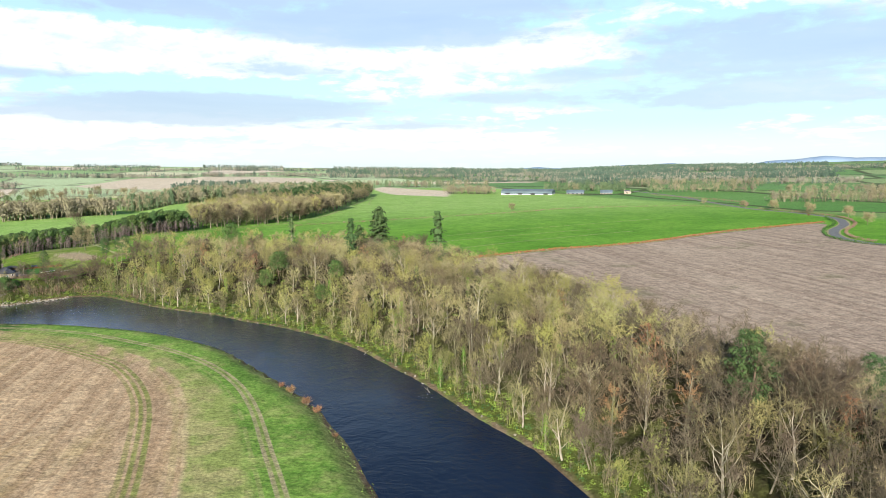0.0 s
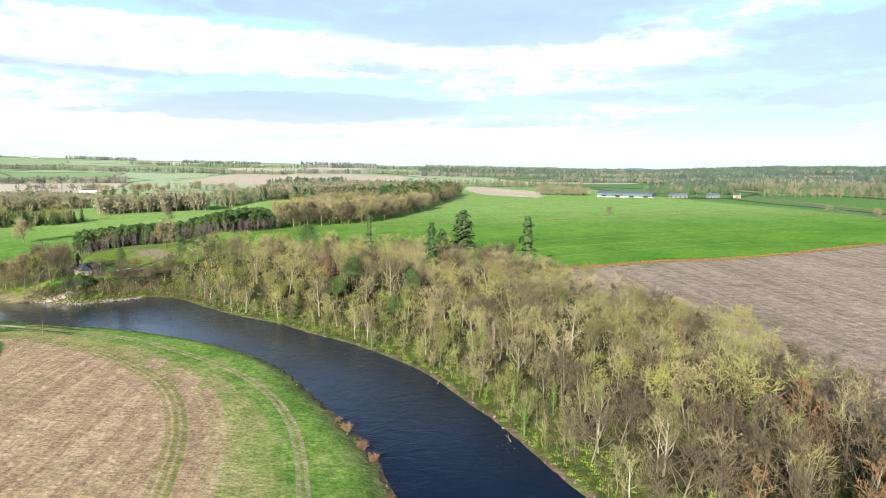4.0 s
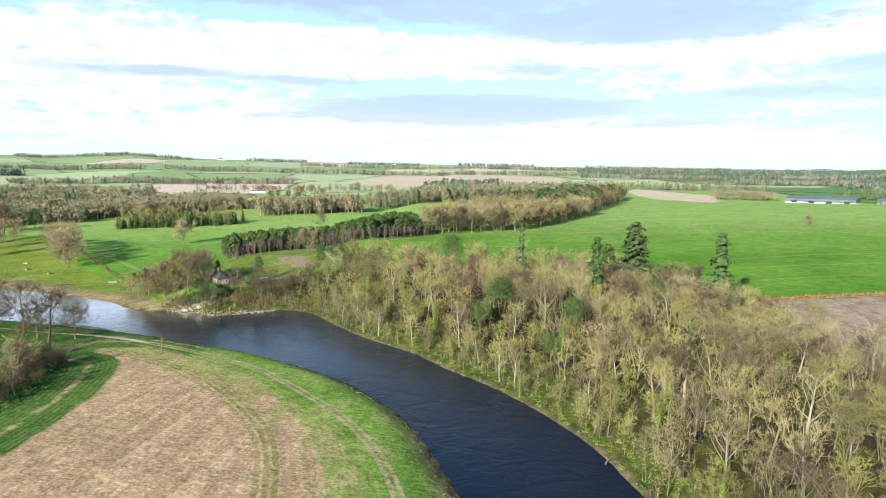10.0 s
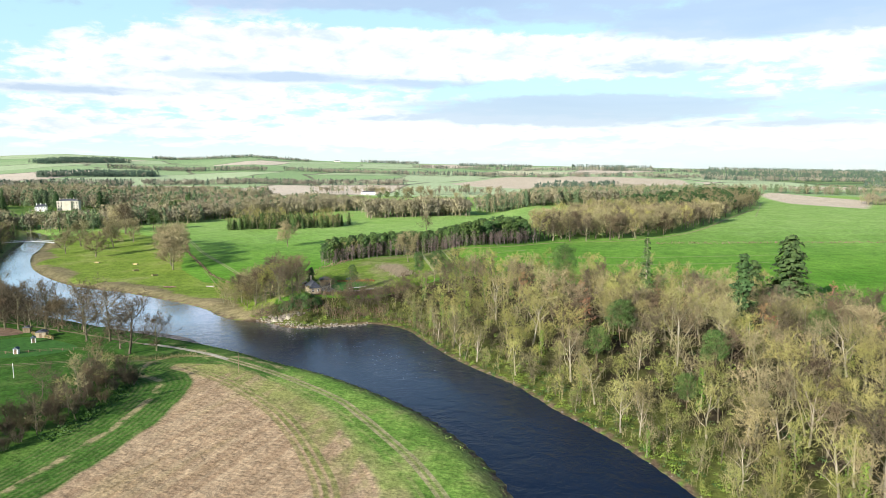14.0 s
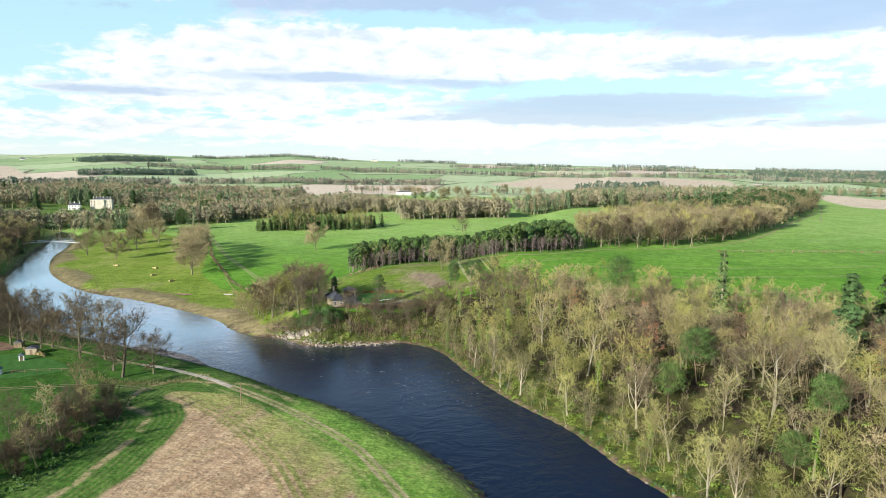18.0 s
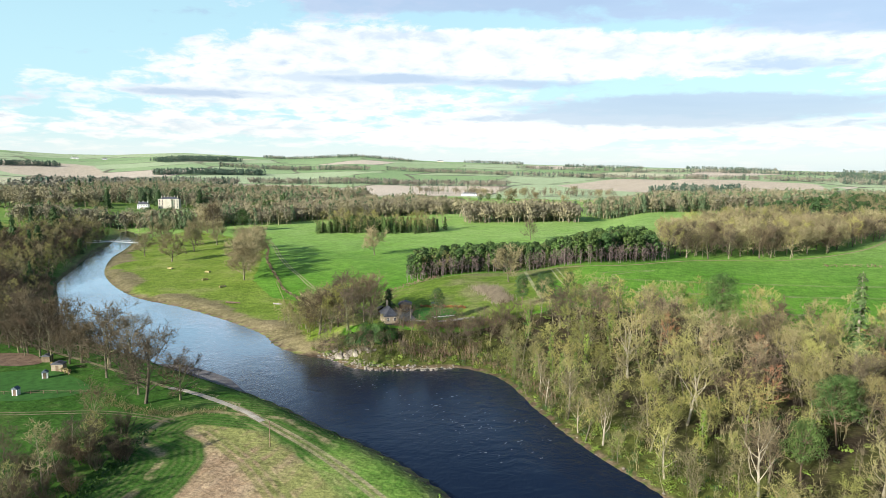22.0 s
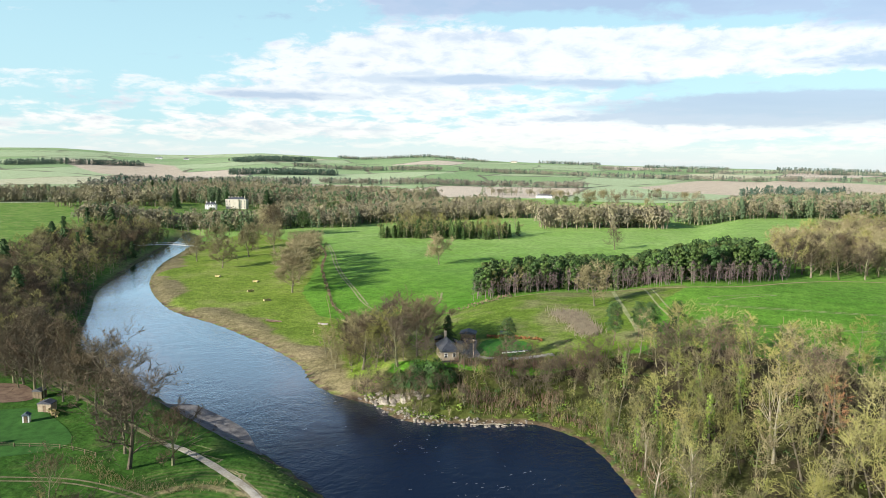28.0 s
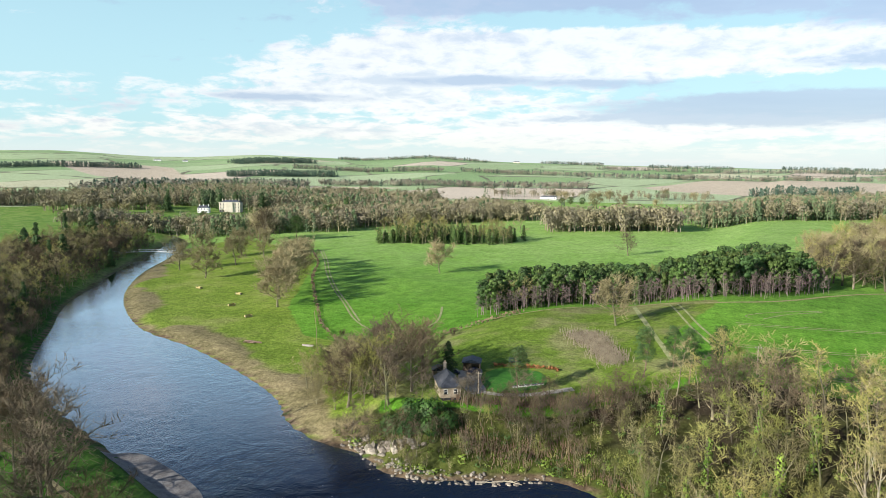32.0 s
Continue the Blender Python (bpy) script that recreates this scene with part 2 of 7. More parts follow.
M = dict(
    bark=surface("bark", (0.095, 0.08, 0.056), (0.215, 0.185, 0.13), 0.6, 0.9, 0.4, 0.42, tint=(0.165, 0.165, 0.085)),
    pale_bark=surface("pale_bark", (0.25, 0.22, 0.165), (0.41, 0.365, 0.28), 0.7, 0.85, 0.3, 0.15),
    pine_bark=surface("pine_bark", (0.12, 0.085, 0.06), (0.22, 0.155, 0.11), 0.5, 0.9, 0.4, 0.2),
    twig=surface("twig", (0.15, 0.122, 0.066), (0.31, 0.262, 0.148), 0.25, 0.9, 0, 0.42, tint=(0.25, 0.25, 0.062)),
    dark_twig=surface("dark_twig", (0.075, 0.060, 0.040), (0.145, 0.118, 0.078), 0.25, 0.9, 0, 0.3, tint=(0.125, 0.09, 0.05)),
    rust_twig=surface("rust_twig", (0.20, 0.10, 0.05), (0.33, 0.19, 0.10), 0.3, 0.9, 0, 0.2),
    needles=surface("needles", (0.030, 0.060, 0.018), (0.068, 0.118, 0.034), 0.5, 0.7, 0, 0.3, tint=(0.055, 0.10, 0.03)),
    pine_needles=surface("pine_needles", (0.038, 0.075, 0.017), (0.092, 0.145, 0.036), 0.4, 0.7, 0, 0.25),
    ivy=surface("ivy", (0.06, 0.13, 0.014), (0.155, 0.25, 0.033), 0.8, 0.6, 0, 0.3, tint=(0.20, 0.29, 0.045)),
    shrub=surface("shrub", (0.02, 0.062, 0.012), (0.055, 0.125, 0.024), 0.8, 0.6, 0, 0.25),
    stone=surface("stone", (0.17, 0.145, 0.115), (0.36, 0.32, 0.265), 0.7, 0.9, 0.6, 0.2),
    slate=surface("slate", (0.055, 0.06, 0.075), (0.10, 0.105, 0.125), 1.5, 0.6, 0.2, 0.15),
    harl=surface("harl", (0.30, 0.24, 0.17), (0.42, 0.35, 0.26), 0.8, 0.9, 0.3),
    cream_stone=surface("cream_stone", (0.50, 0.45, 0.37), (0.62, 0.57, 0.48), 0.3, 0.85, 0.2),
    white_paint=surface("white_paint", (0.66, 0.66, 0.64), (0.80, 0.80, 0.78), 0.5, 0.6),
    timber=surface("timber", (0.12, 0.085, 0.055), (0.24, 0.18, 0.12), 0.8, 0.85, 0.3, 0.15),
    grey_timber=surface("grey_timber", (0.22, 0.20, 0.17), (0.36, 0.33, 0.29), 0.8, 0.85, 0.3, 0.15),
    gravel=surface("gravel", (0.26, 0.235, 0.20), (0.42, 0.39, 0.33), 0.6, 0.95, 0.4, fine=3),
    dirt_track=surface("dirt_track", (0.13, 0.125, 0.055), (0.25, 0.215, 0.125), 0.35, 0.95, 0.4, fine=3),
    pale_track=surface("pale_track", (0.30, 0.26, 0.20), (0.50, 0.46, 0.38), 0.35, 0.95, 0.3, fine=3),
    crop_line=surface("crop_line", (0.19, 0.225, 0.08), (0.34, 0.34, 0.17), 0.3, 0.9),
    asphalt=surface("asphalt", (0.10, 0.10, 0.105), (0.17, 0.17, 0.175), 0.5, 0.8, 0.1),
    metal_roof=surface("metal_roof", (0.085, 0.115, 0.135), (0.13, 0.165, 0.19), 0.1, 0.8, 0),
    dark=surface("dark", (0.015, 0.016, 0.018), (0.035, 0.035, 0.04), 0.6, 0.5),
    car_paint=surface("car_paint", (0.02, 0.03, 0.07), (0.04, 0.05, 0.10), 0.3, 0.25),
    rubber=surface("rubber", (0.015, 0.015, 0.015), (0.03, 0.03, 0.03), 3, 0.9),
    rust_hedge=surface("rust_hedge", (0.20, 0.085, 0.035), (0.34, 0.16, 0.065), 0.6, 0.85),
    bramble=surface("bramble", (0.16, 0.10, 0.07), (0.27, 0.19, 0.13), 0.4, 0.9, 0.4),
    dry_grass=surface("dry_grass", (0.22, 0.20, 0.09), (0.36, 0.32, 0.16), 0.7, 0.9),
    sheep=surface("hay", (0.30, 0.25, 0.10), (0.42, 0.35, 0.16), 0.9, 0.9, 0.3),
    # distant trees, lightened or greyed to put distance haze into the colour
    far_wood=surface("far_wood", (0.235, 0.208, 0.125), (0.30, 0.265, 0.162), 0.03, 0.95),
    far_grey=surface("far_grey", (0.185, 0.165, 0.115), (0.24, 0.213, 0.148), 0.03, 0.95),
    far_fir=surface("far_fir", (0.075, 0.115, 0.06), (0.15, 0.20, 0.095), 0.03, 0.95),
    hazy_wood=surface("hazy_wood", (0.21, 0.195, 0.15), (0.31, 0.285, 0.22), 0.02, 0.95),
    hazy_fir=surface("hazy_fir", (0.06, 0.10, 0.075), (0.11, 0.155, 0.11), 0.02, 0.95),
)
M["birch_bark"] = surface("birch_bark", (0.15, 0.115, 0.11), (0.27, 0.22, 0.205), 0.7, 0.85, 0.3, 0.25)
M["birch_twig"] = surface("birch_twig", (0.14, 0.10, 0.098), (0.24, 0.175, 0.165), 0.3, 0.9, 0, 0.25)
M["foam"] = surface("foam", (0.24, 0.27, 0.31), (0.46, 0.50, 0.54), 2.0, 0.5)
M["moss_twig"] = surface("moss_twig", (0.145, 0.15, 0.042), (0.28, 0.288, 0.078), 0.25, 0.9, 0, 0.4, tint=(0.18, 0.15, 0.10))
M["pale_twig"] = surface("pale_twig", (0.20, 0.172, 0.088), (0.345, 0.30, 0.165), 0.25, 0.9, 0, 0.25)
M["glass"], gn, gb = material("glass")
gb.inputs["Base Color"].default_value = (0.02, 0.025, 0.03, 1)
gb.inputs["Roughness"].default_value = 0.06


# ------------------------------------------------------------ mesh helpers
def mesh_of(name, verts, faces, mats, index=None, smooth=False):
    me = bpy.data.meshes.new(name)
    me.from_pydata([tuple(v) for v in verts], [], faces)
    for m in (mats if isinstance(mats, (list, tuple)) else [mats]):
        me.materials.append(m)
    if index is not None:
        me.polygons.foreach_set("material_index", index)
    if smooth:
        me.polygons.foreach_set("use_smooth", [True] * len(me.polygons))
    me.update()
    return me


def part(name, me, parent, label="", at=None):
    ob = new(name, me)
    ob.parent = parent
    if at is not None:
        ob.matrix_local = at
    if label:
        ob["label"] = label
    return ob


class Soup:
    """Collects vertices and faces of one mesh."""
    def __init__(self):
        self.v, self.f = [], []

    def raw(self, vs, fs):
        k = len(self.v)
        self.v.extend(tuple(p) for p in vs)
        self.f.extend(tuple(i + k for i in q) for q in fs)

    def box(self, x0, y0, z0, x1, y1, z1, bevel=0.0, turn=None, at=(0, 0, 0)):
        if bevel:
            b = bevel
            ring = lambda z, e: [(x0 + e, y0 + e, z), (x1 - e, y0 + e, z), (x1 - e, y1 - e, z), (x0 + e, y1 - e, z)]
            vs = ring(z0, 0) + ring(z1 - b, 0) + ring(z1, b)
            fs = [(3, 2, 1, 0)] + [(i, (i + 1) % 4, 4 + (i + 1) % 4, 4 + i) for i in range(4)] + \
                 [(4 + i, 4 + (i + 1) % 4, 8 + (i + 1) % 4, 8 + i) for i in range(4)] + [(8, 9, 10, 11)]
        else:
            vs = [(x, y, z) for z in (z0, z1) for x, y in ((x0, y0), (x1, y0), (x1, y1), (x0, y1))]
            fs = [(3, 2, 1, 0), (4, 5, 6, 7)] + [(i, (i + 1) % 4, 4 + (i + 1) % 4, 4 + i) for i in range(4)]
        if turn is not None:
            c, s = math.cos(turn), math.sin(turn)
            vs = [(c * x - s * y, s * x + c * y, z) for x, y, z in vs]
        self.raw([(x + at[0], y + at[1], z + at[2]) for x, y, z in vs], fs)

    def tube(self, pts, radii, sides=5):
        k = len(self.v)
        pts = [Vector(p) for p in pts]
        for i, p in enumerate(pts):
            d = (pts[min(i + 1, len(pts) - 1)] - pts[max(i - 1, 0)]).normalized()
            a = d.orthogonal().normalized() if abs(d.z) < 0.999 else Vector((1, 0, 0))
            if abs(d.z) < 0.999:
                a = Vector((-d.y, d.x, 0)).normalized()
            b = d.cross(a)
            for j in range(sides):
                w = 2 * math.pi * j / sides
                self.v.append(tuple(p + (a * math.cos(w) + b * math.sin(w)) * radii[i]))
        for i in range(len(pts) - 1):
            for j in range(sides):
                j2 = (j + 1) % sides
                self.f.append((k + i * sides + j, k + i * sides + j2, k + (i + 1) * sides + j2, k + (i + 1) * sides + j))
        self.f.append(tuple(k + (len(pts) - 1) * sides + j for j in range(sides)))

    def spike(self, p, q, w):
        """A thin tapered twig of two crossed blades."""
        p, q = Vector(p), Vector(q)
        d = q - p
        a = Vector((-d.y, d.x, 0.001)).normalized() * w
        b = d.cross(a).normalized() * w
        k = len(self.v)
        self.v.extend((tuple(p - a), tuple(p + a), tuple(q), tuple(p - b), tuple(p + b)))
        self.f.extend(((k, k + 1, k + 2), (k + 3, k + 4, k + 2)))

    def blade(self, p, q, w, rng):
        """A single thin tapered twig."""
        d = q - p
        a = d.cross(Vector((rng.gauss(0, 1), rng.gauss(0, 1), rng.gauss(0, 1)))).normalized() * w
        k = len(self.v)
        self.v.extend((tuple(p - a), tuple(p + a), tuple(q)))
        self.f.append((k, k + 1, k + 2))

    def leaf(self, p, n, size, rng):
        """A small folded leaf clump."""
        n = Vector(n).normalized()
        a = n.orthogonal().normalized()
        w = rng.uniform(0, 6.28)
        u = (a * math.cos(w) + n.cross(a) * math.sin(w)) * size
        v = n.cross(u).normalized() * size * rng.uniform(0.45, 0.8)
        p = Vector(p)
        k = len(self.v)
        self.v.extend((tuple(p - u), tuple(p + v + n * size * 0.2), tuple(p + u), tuple(p - v + n * size * 0.2)))
        self.f.extend(((k, k + 1, k + 3), (k + 1, k + 2, k + 3)))

    def mesh(self, name, mats, smooth=False):
        return mesh_of(name, self.v, self.f, mats, smooth=smooth)


# ------------------------------------------------------------ the lie of the land
LEFT_BANK = [(14, -160), (16, -20), (15, 40), (12.5, 74), (10.2, 107), (6.5, 131), (-0.2, 153), (-8.7, 177), (-18.3, 200.5), (-37.5, 226),
             (-57, 242.5), (-80, 257), (-104, 267), (-120, 275), (-147, 284), (-172, 291), (-197, 298), (-236, 311), (-265, 327),
             (-304, 359), (-341, 389), (-372, 424), (-429, 490), (-470, 545), (-540, 620), (-640, 690)]
RIGHT_BANK = [(58, -160), (56, -20), (54, 30), (52, 61), (51, 86), (46, 108), (41, 138), (36, 157), (29, 184), (18, 207), (6, 226),
              (-6, 240), (-21, 261), (-36, 275), (-54, 297), (-64.5, 312.5), (-74, 322.5), (-87, 326.5), (-99, 321), (-116, 313), (-129, 319),
              (-141, 320), (-156, 326), (-170, 338), (-193, 350), (-234, 366), (-272, 376), (-316, 402), (-354, 433), (-396, 478),
              (-432, 528), (-500, 605), (-600, 665)]


def smooth_line(pts, per=6):
    """A rounded line through the points (Catmull-Rom)."""
    p = np.array([pts[0], *pts, pts[-1]], float)
    out = []
    for i in range(1, len(p) - 2):
        for k in range(per):
            t = k / per
            a, b, c, d = p[i - 1:i + 3]
            out.append(0.5 * (2 * b + (c - a) * t + (2 * a - 5 * b + 4 * c - d) * t * t + (3 * b - a - 3 * c + d) * t ** 3))
    out.append(p[-2])
    return np.array(out)


def line_dist(X, Y, line):
    """Distance from points to a polyline."""
    best = np.full(X.shape, 1e9)
    for (ax, ay), (bx, by) in zip(line[:-1], line[1:]):
        dx, dy = bx - ax, by - ay
        t = np.clip(((X - ax) * dx + (Y - ay) * dy) / (dx * dx + dy * dy + 1e-9), 0, 1)
        best = np.minimum(best, (X - ax - t * dx) ** 2 + (Y - ay - t * dy) ** 2)
    return np.sqrt(best)


def inside(X, Y, poly):
    r = np.zeros(X.shape, bool)
    for (ax, ay), (bx, by) in zip(poly, [*poly[1:], poly[0]]):
        c = (ay > Y) != (by > Y)
        with np.errstate(divide="ignore", invalid="ignore"):
            r ^= c & (X < (bx - ax) * (Y - ay) / (by - ay + 1e-12) + ax)
    return r


def area_dist(X, Y, poly):
    """Signed distance to an area's edge, positive inside."""
    d = line_dist(X, Y, [*poly, poly[0]])
    return np.where(inside(X, Y, poly), d, -d)


def sm(a, b, x):
    t = np.clip((x - a) / (b - a), 0, 1)
    return t * t * (3 - 2 * t)


LB, RB = smooth_line(LEFT_BANK, 3), smooth_line(RIGHT_BANK, 3)
RIVER = [*map(tuple, LB), *map(tuple, RB[::-1])]
NORTH = [*map(tuple, RB), (-600, 6000), (6000, 6000), (6000, -160)]

# skyline: bearing from north in degrees, height in thousandths of the distance
SKYLINE = [(-90, 14), (-61, 17), (-56.5, 18), (-52, 13), (-49, 10), (-45, 13), (-42.5, 15), (-40, 13), (-34, 9), (-28.8, 14), (-23.6, 7),
           (-12.6, 2), (6, -4), (18, -8), (29, -9), (37, -3), (45, -3), (51, -1), (60, 2), (90, 2)]


def wave(X, Y, s, k):
    return (np.sin(X / s + 1.3 * k) * np.cos(Y / s * 0.83 - 2.1 * k) + 0.5 * np.sin(X / s * 1.9 + Y / s * 1.37 + k) +
            0.3 * np.cos(X / s * 3.1 - Y / s * 2.7 + 3 * k)) / 1.8


def ground_z(X, Y):
    X, Y = np.asarray(X, float), np.asarray(Y, float)
    river, north = inside(X, Y, RIVER), inside(X, Y, NORTH)
    dl, dr = line_dist(X, Y, LB), line_dist(X, Y, RB)
    bed = -2.0 * sm(0, 8, np.minimum(dl, dr))
    left = 0.1 + 2.3 * sm(0, 5, dl) + 0.25 * wave(X, Y, 23, 1) * sm(5, 20, dl) + 6 * sm(-190, -330, X) * sm(4, 60, dl)
    east = sm(-110, -62, X)
    park = 0.1 + 1.5 * sm(0, 6, dr) + 3.5 * sm(8, 120, dr) + 5 * sm(90, 420, dr)
    west = park + (9.3 - park).clip(0) * sm(1, 19, dr) * np.exp(-(((X + 106) / 40) ** 4)) * sm(470, 400, Y)
    bluff = 0.1 + 14.6 * sm(-2, 48, dr) + 2.5 * sm(50, 420, dr)
    right = west * (1 - east) + bluff * east
    right = right + 1.6 * np.exp(-((X + 55) / 45) ** 2 - ((Y - 455) / 60) ** 2) + 5.0 * np.exp(-((X + 112) / 40) ** 2 - ((Y - 446) / 56) ** 2)
    z = np.where(river, bed, np.where(north, right, left))
    # broad rise of the country and the hills
    r = np.hypot(X, Y - 150)
    az = np.degrees(np.arctan2(X, Y - 150))
    top = 64 + np.interp(az, [a for a, _ in SKYLINE], [b for _, b in SKYLINE]) * 4.0
    far = sm(700, 3900, r) ** 1.15
    z = z * (1 - far) + (top + 9 * wave(X, Y, 310, 2) * sm(0.95, 0.5, far)) * far + 3.0 * wave(X, Y, 150, 4) * sm(420, 1000, r) * (1 - far)
    z = np.where(r > 4100, z - (r - 4100) * 0.05, z)
    return z


STUBBLE = [(-128, 252), (-112, 254.5), (-97, 247), (-80, 235), (-66, 222.5), (-53, 207), (-42, 191), (-33, 173), (-27, 155), (-24, 135), (-23, 110), (-24, 80), (-26, 40), (-28, -160),
           (-200, -160), (-170, 20), (-140, 80), (-118, 120), (-107, 145), (-101, 162), (-101, 182), (-103, 205), (-108, 226), (-112, 236), (-119, 244), (-127, 246)]
SOIL = [(112, -160), (110, 57), (101, 90), (104, 150), (101, 195), (92, 228), (87, 252), (94, 278), (125, 287), (169, 296), (223, 300), (308, 327), (377, 343), (429, 356), (352, 285),
        (346, 268), (345, 240), (362, 150), (380, -160)]
WOOD_EDGE = [(112, -160), (110, 57), (101, 90), (104, 150), (101, 195), (92, 228), (87, 252), (92, 276), (86, 296), (78, 316), (58, 332), (30, 344), (0, 352), (-30, 362), (-55, 366),
             (-80, 356), (-88, 345), (-100, 337), (-112, 333), (-128, 332), (-140, 327)]
WOOD = [*[tuple(q) for q in RB if -142 < q[0] and q[1] < 326], *WOOD_EDGE[::-1]]
PARK = [*[tuple(q) for q in RB if q[0] < -128 and q[1] < 560], (-470, 640), (-330, 560), (-300, 520), (-262, 460), (-240, 425), (-205, 392), (-165, 385), (-140, 350)]
MEADOW = [(-165, 385), (-150, 408), (-125, 436), (-98, 455), (-68, 452), (-72, 420), (-78, 395), (-60, 370), (-88, 348), (-112, 336), (-140, 335)]


def axis(lo, a, b, hi, step, grow):
    """Grid lines: even between a and b, wider and wider beyond."""
    v = list(np.arange(a, b + 0.1, step))
    s, x = step, b
    while x < hi:
        s *= grow
        x += s
        v.append(min(x, hi))
    s, x = step, a
    while x > lo:
        s *= grow
        x -= s
        v.insert(0, max(x, lo))
    return np.array(v)


gx, gy = axis(-4900, -480, 190, 4900, 3.0, 1.075), axis(-900, 20, 560, 4900, 3.0, 1.07)
GX, GY = np.meshgrid(gx, gy)
GZ = ground_z(GX, GY)
nx, ny = len(gx), len(gy)


def z_at(x, y):
    """Height of the ground sheet at a place."""
    i = min(max(int(np.searchsorted(gx, x)) - 1, 0), nx - 2)
    j = min(max(int(np.searchsorted(gy, y)) - 1, 0), ny - 2)
    u, v = (x - gx[i]) / (gx[i + 1] - gx[i]), (y - gy[j]) / (gy[j + 1] - gy[j])
    return float((GZ[j, i] * (1 - u) + GZ[j, i + 1] * u) * (1 - v) + (GZ[j + 1, i] * (1 - u) + GZ[j + 1, i + 1] * u) * v)


verts = np.stack([GX.ravel(), GY.ravel(), GZ.ravel()], 1)
ii = (np.arange(ny - 1)[:, None] * nx + np.arange(nx - 1)[None]).ravel()
faces = np.stack([ii, ii + 1, ii + 1 + nx, ii + nx], 1)
gm = bpy.data.meshes.new("ground")
gm.vertices.add(len(verts))
gm.vertices.foreach_set("co", verts.ravel())
gm.loops.add(faces.size)
gm.loops.foreach_set("vertex_index", faces.ravel())
gm.polygons.add(len(faces))
gm.polygons.foreach_set("loop_start", np.arange(len(faces)) * 4)
gm.polygons.foreach_set("use_smooth", np.ones(len(faces), bool))
gm.update(calc_edges=True)


def field_attr(name, values):
    a = gm.attributes.new(name, "FLOAT", "POINT")
    a.data.foreach_set("value", np.asarray(values, float).ravel())


near = (np.abs(GX) < 700) & (GY < 900)
def near_area(poly):
    out = np.full(GX.shape, -200.0)
    out[near] = area_dist(GX[near], GY[near], poly)
    return out
field_attr("stubble", near_area(STUBBLE))
field_attr("soil", near_area(SOIL))
field_attr("wood", near_area(WOOD))
field_attr("park", near_area(PARK))
field_attr("meadow", near_area(MEADOW))
shore = np.full(GX.shape, 300.0)
shore[near] = np.minimum(line_dist(GX[near], GY[near], LB), line_dist(GX[near], GY[near], RB))
field_attr("shore", shore)
BANKTRACK = [(-2, -20), (-4, 30), (-5.5, 77), (-6.8, 100), (-8.5, 128), (-12.4, 151), (-20.6, 174), (-31, 192), (-41, 205), (-56, 222), (-66, 232), (-83, 243.5), (-101, 253.5), (-126, 264.8)]
TRAMLINE = [(-122, 250), (-108, 242), (-99, 236.6), (-80, 221.5), (-67, 207.5), (-57, 194.5), (-48.3, 181), (-41.8, 164), (-37.5, 146.5), (-35.7, 133), (-35, 122), (-34.3, 100), (-34.3, 86), (-35, 40), (-36, -60)]


def side_dist(X, Y, line):
    """Distance to a line, positive on its left hand as it runs."""
    best, sign = np.full(X.shape, 1e9), np.ones(X.shape)
    for (ax, ay), (bx, by) in zip(line[:-1], line[1:]):
        dx, dy = bx - ax, by - ay
        t = np.clip(((X - ax) * dx + (Y - ay) * dy) / (dx * dx + dy * dy + 1e-9), 0, 1)
        q = (X - ax - t * dx) ** 2 + (Y - ay - t * dy) ** 2
        sign = np.where(q < best, np.sign(dx * (Y - ay) - dy * (X - ax)), sign)
        best = np.minimum(best, q)
    return np.sqrt(best) * sign


for name_, line_, hand in (("track_side", BANKTRACK, 1), ("tram_side", TRAMLINE, -1)):
    d_ = np.full(GX.shape, 200.0)
    d_[near] = hand * side_dist(GX[near], GY[near], smooth_line(line_, 4))
    field_attr(name_, d_)
wide_ = (np.abs(GX) < 2600) & (GY > 300) & (GY < 3000)
tan_ = np.full(GX.shape, -500.0)
for poly_ in ([(-340, 1650), (-200, 1560), (30, 1490), (220, 1680), (250, 2050), (-50, 2250), (-250, 2250)], [(246, 985), (304, 910), (372, 1080), (300, 1300), (262, 1240)],
              [(-2100, 1500), (-1500, 1250), (-1350, 1380), (-1900, 1800)], [(-1050, 1300), (-800, 1330), (-760, 1420), (-1040, 1400)], [(380, 1500), (700, 1420), (760, 1520), (420, 1640)]):
    tan_[wide_] = np.maximum(tan_[wide_], area_dist(GX[wide_], GY[wide_], poly_))
field_attr("tan_field", tan_)
field_attr("southside", np.where(inside(GX, GY, NORTH), 0.0, 1.0))

gmat, n, b = material("countryside")
geo = n.add("ShaderNodeNewGeometry").outputs["Position"]
pos = geo
def attr(name):
    q = n.add("ShaderNodeAttribute", attribute_name=name)
    return q.outputs["Fac"]
edge = n.math("MULTIPLY_ADD", n.noise(pos, 0.12, 4), 5.0, -2.5)
def mask(name, lo=-0.6, hi=0.6, wob=1.0):
    return n.ramp(n.math("MULTIPLY_ADD", edge, wob, attr(name)), lo, hi)
big, mid, fine = n.noise(pos, 0.006, 3), n.noise(pos, 0.05, 4), n.noise(pos, 0.7, 4)
tex = n.math("ADD", n.math("MULTIPLY", mid, 0.5), n.math("MULTIPLY", fine, 0.5))
tx = n.ramp(tex, 0.34, 0.66)
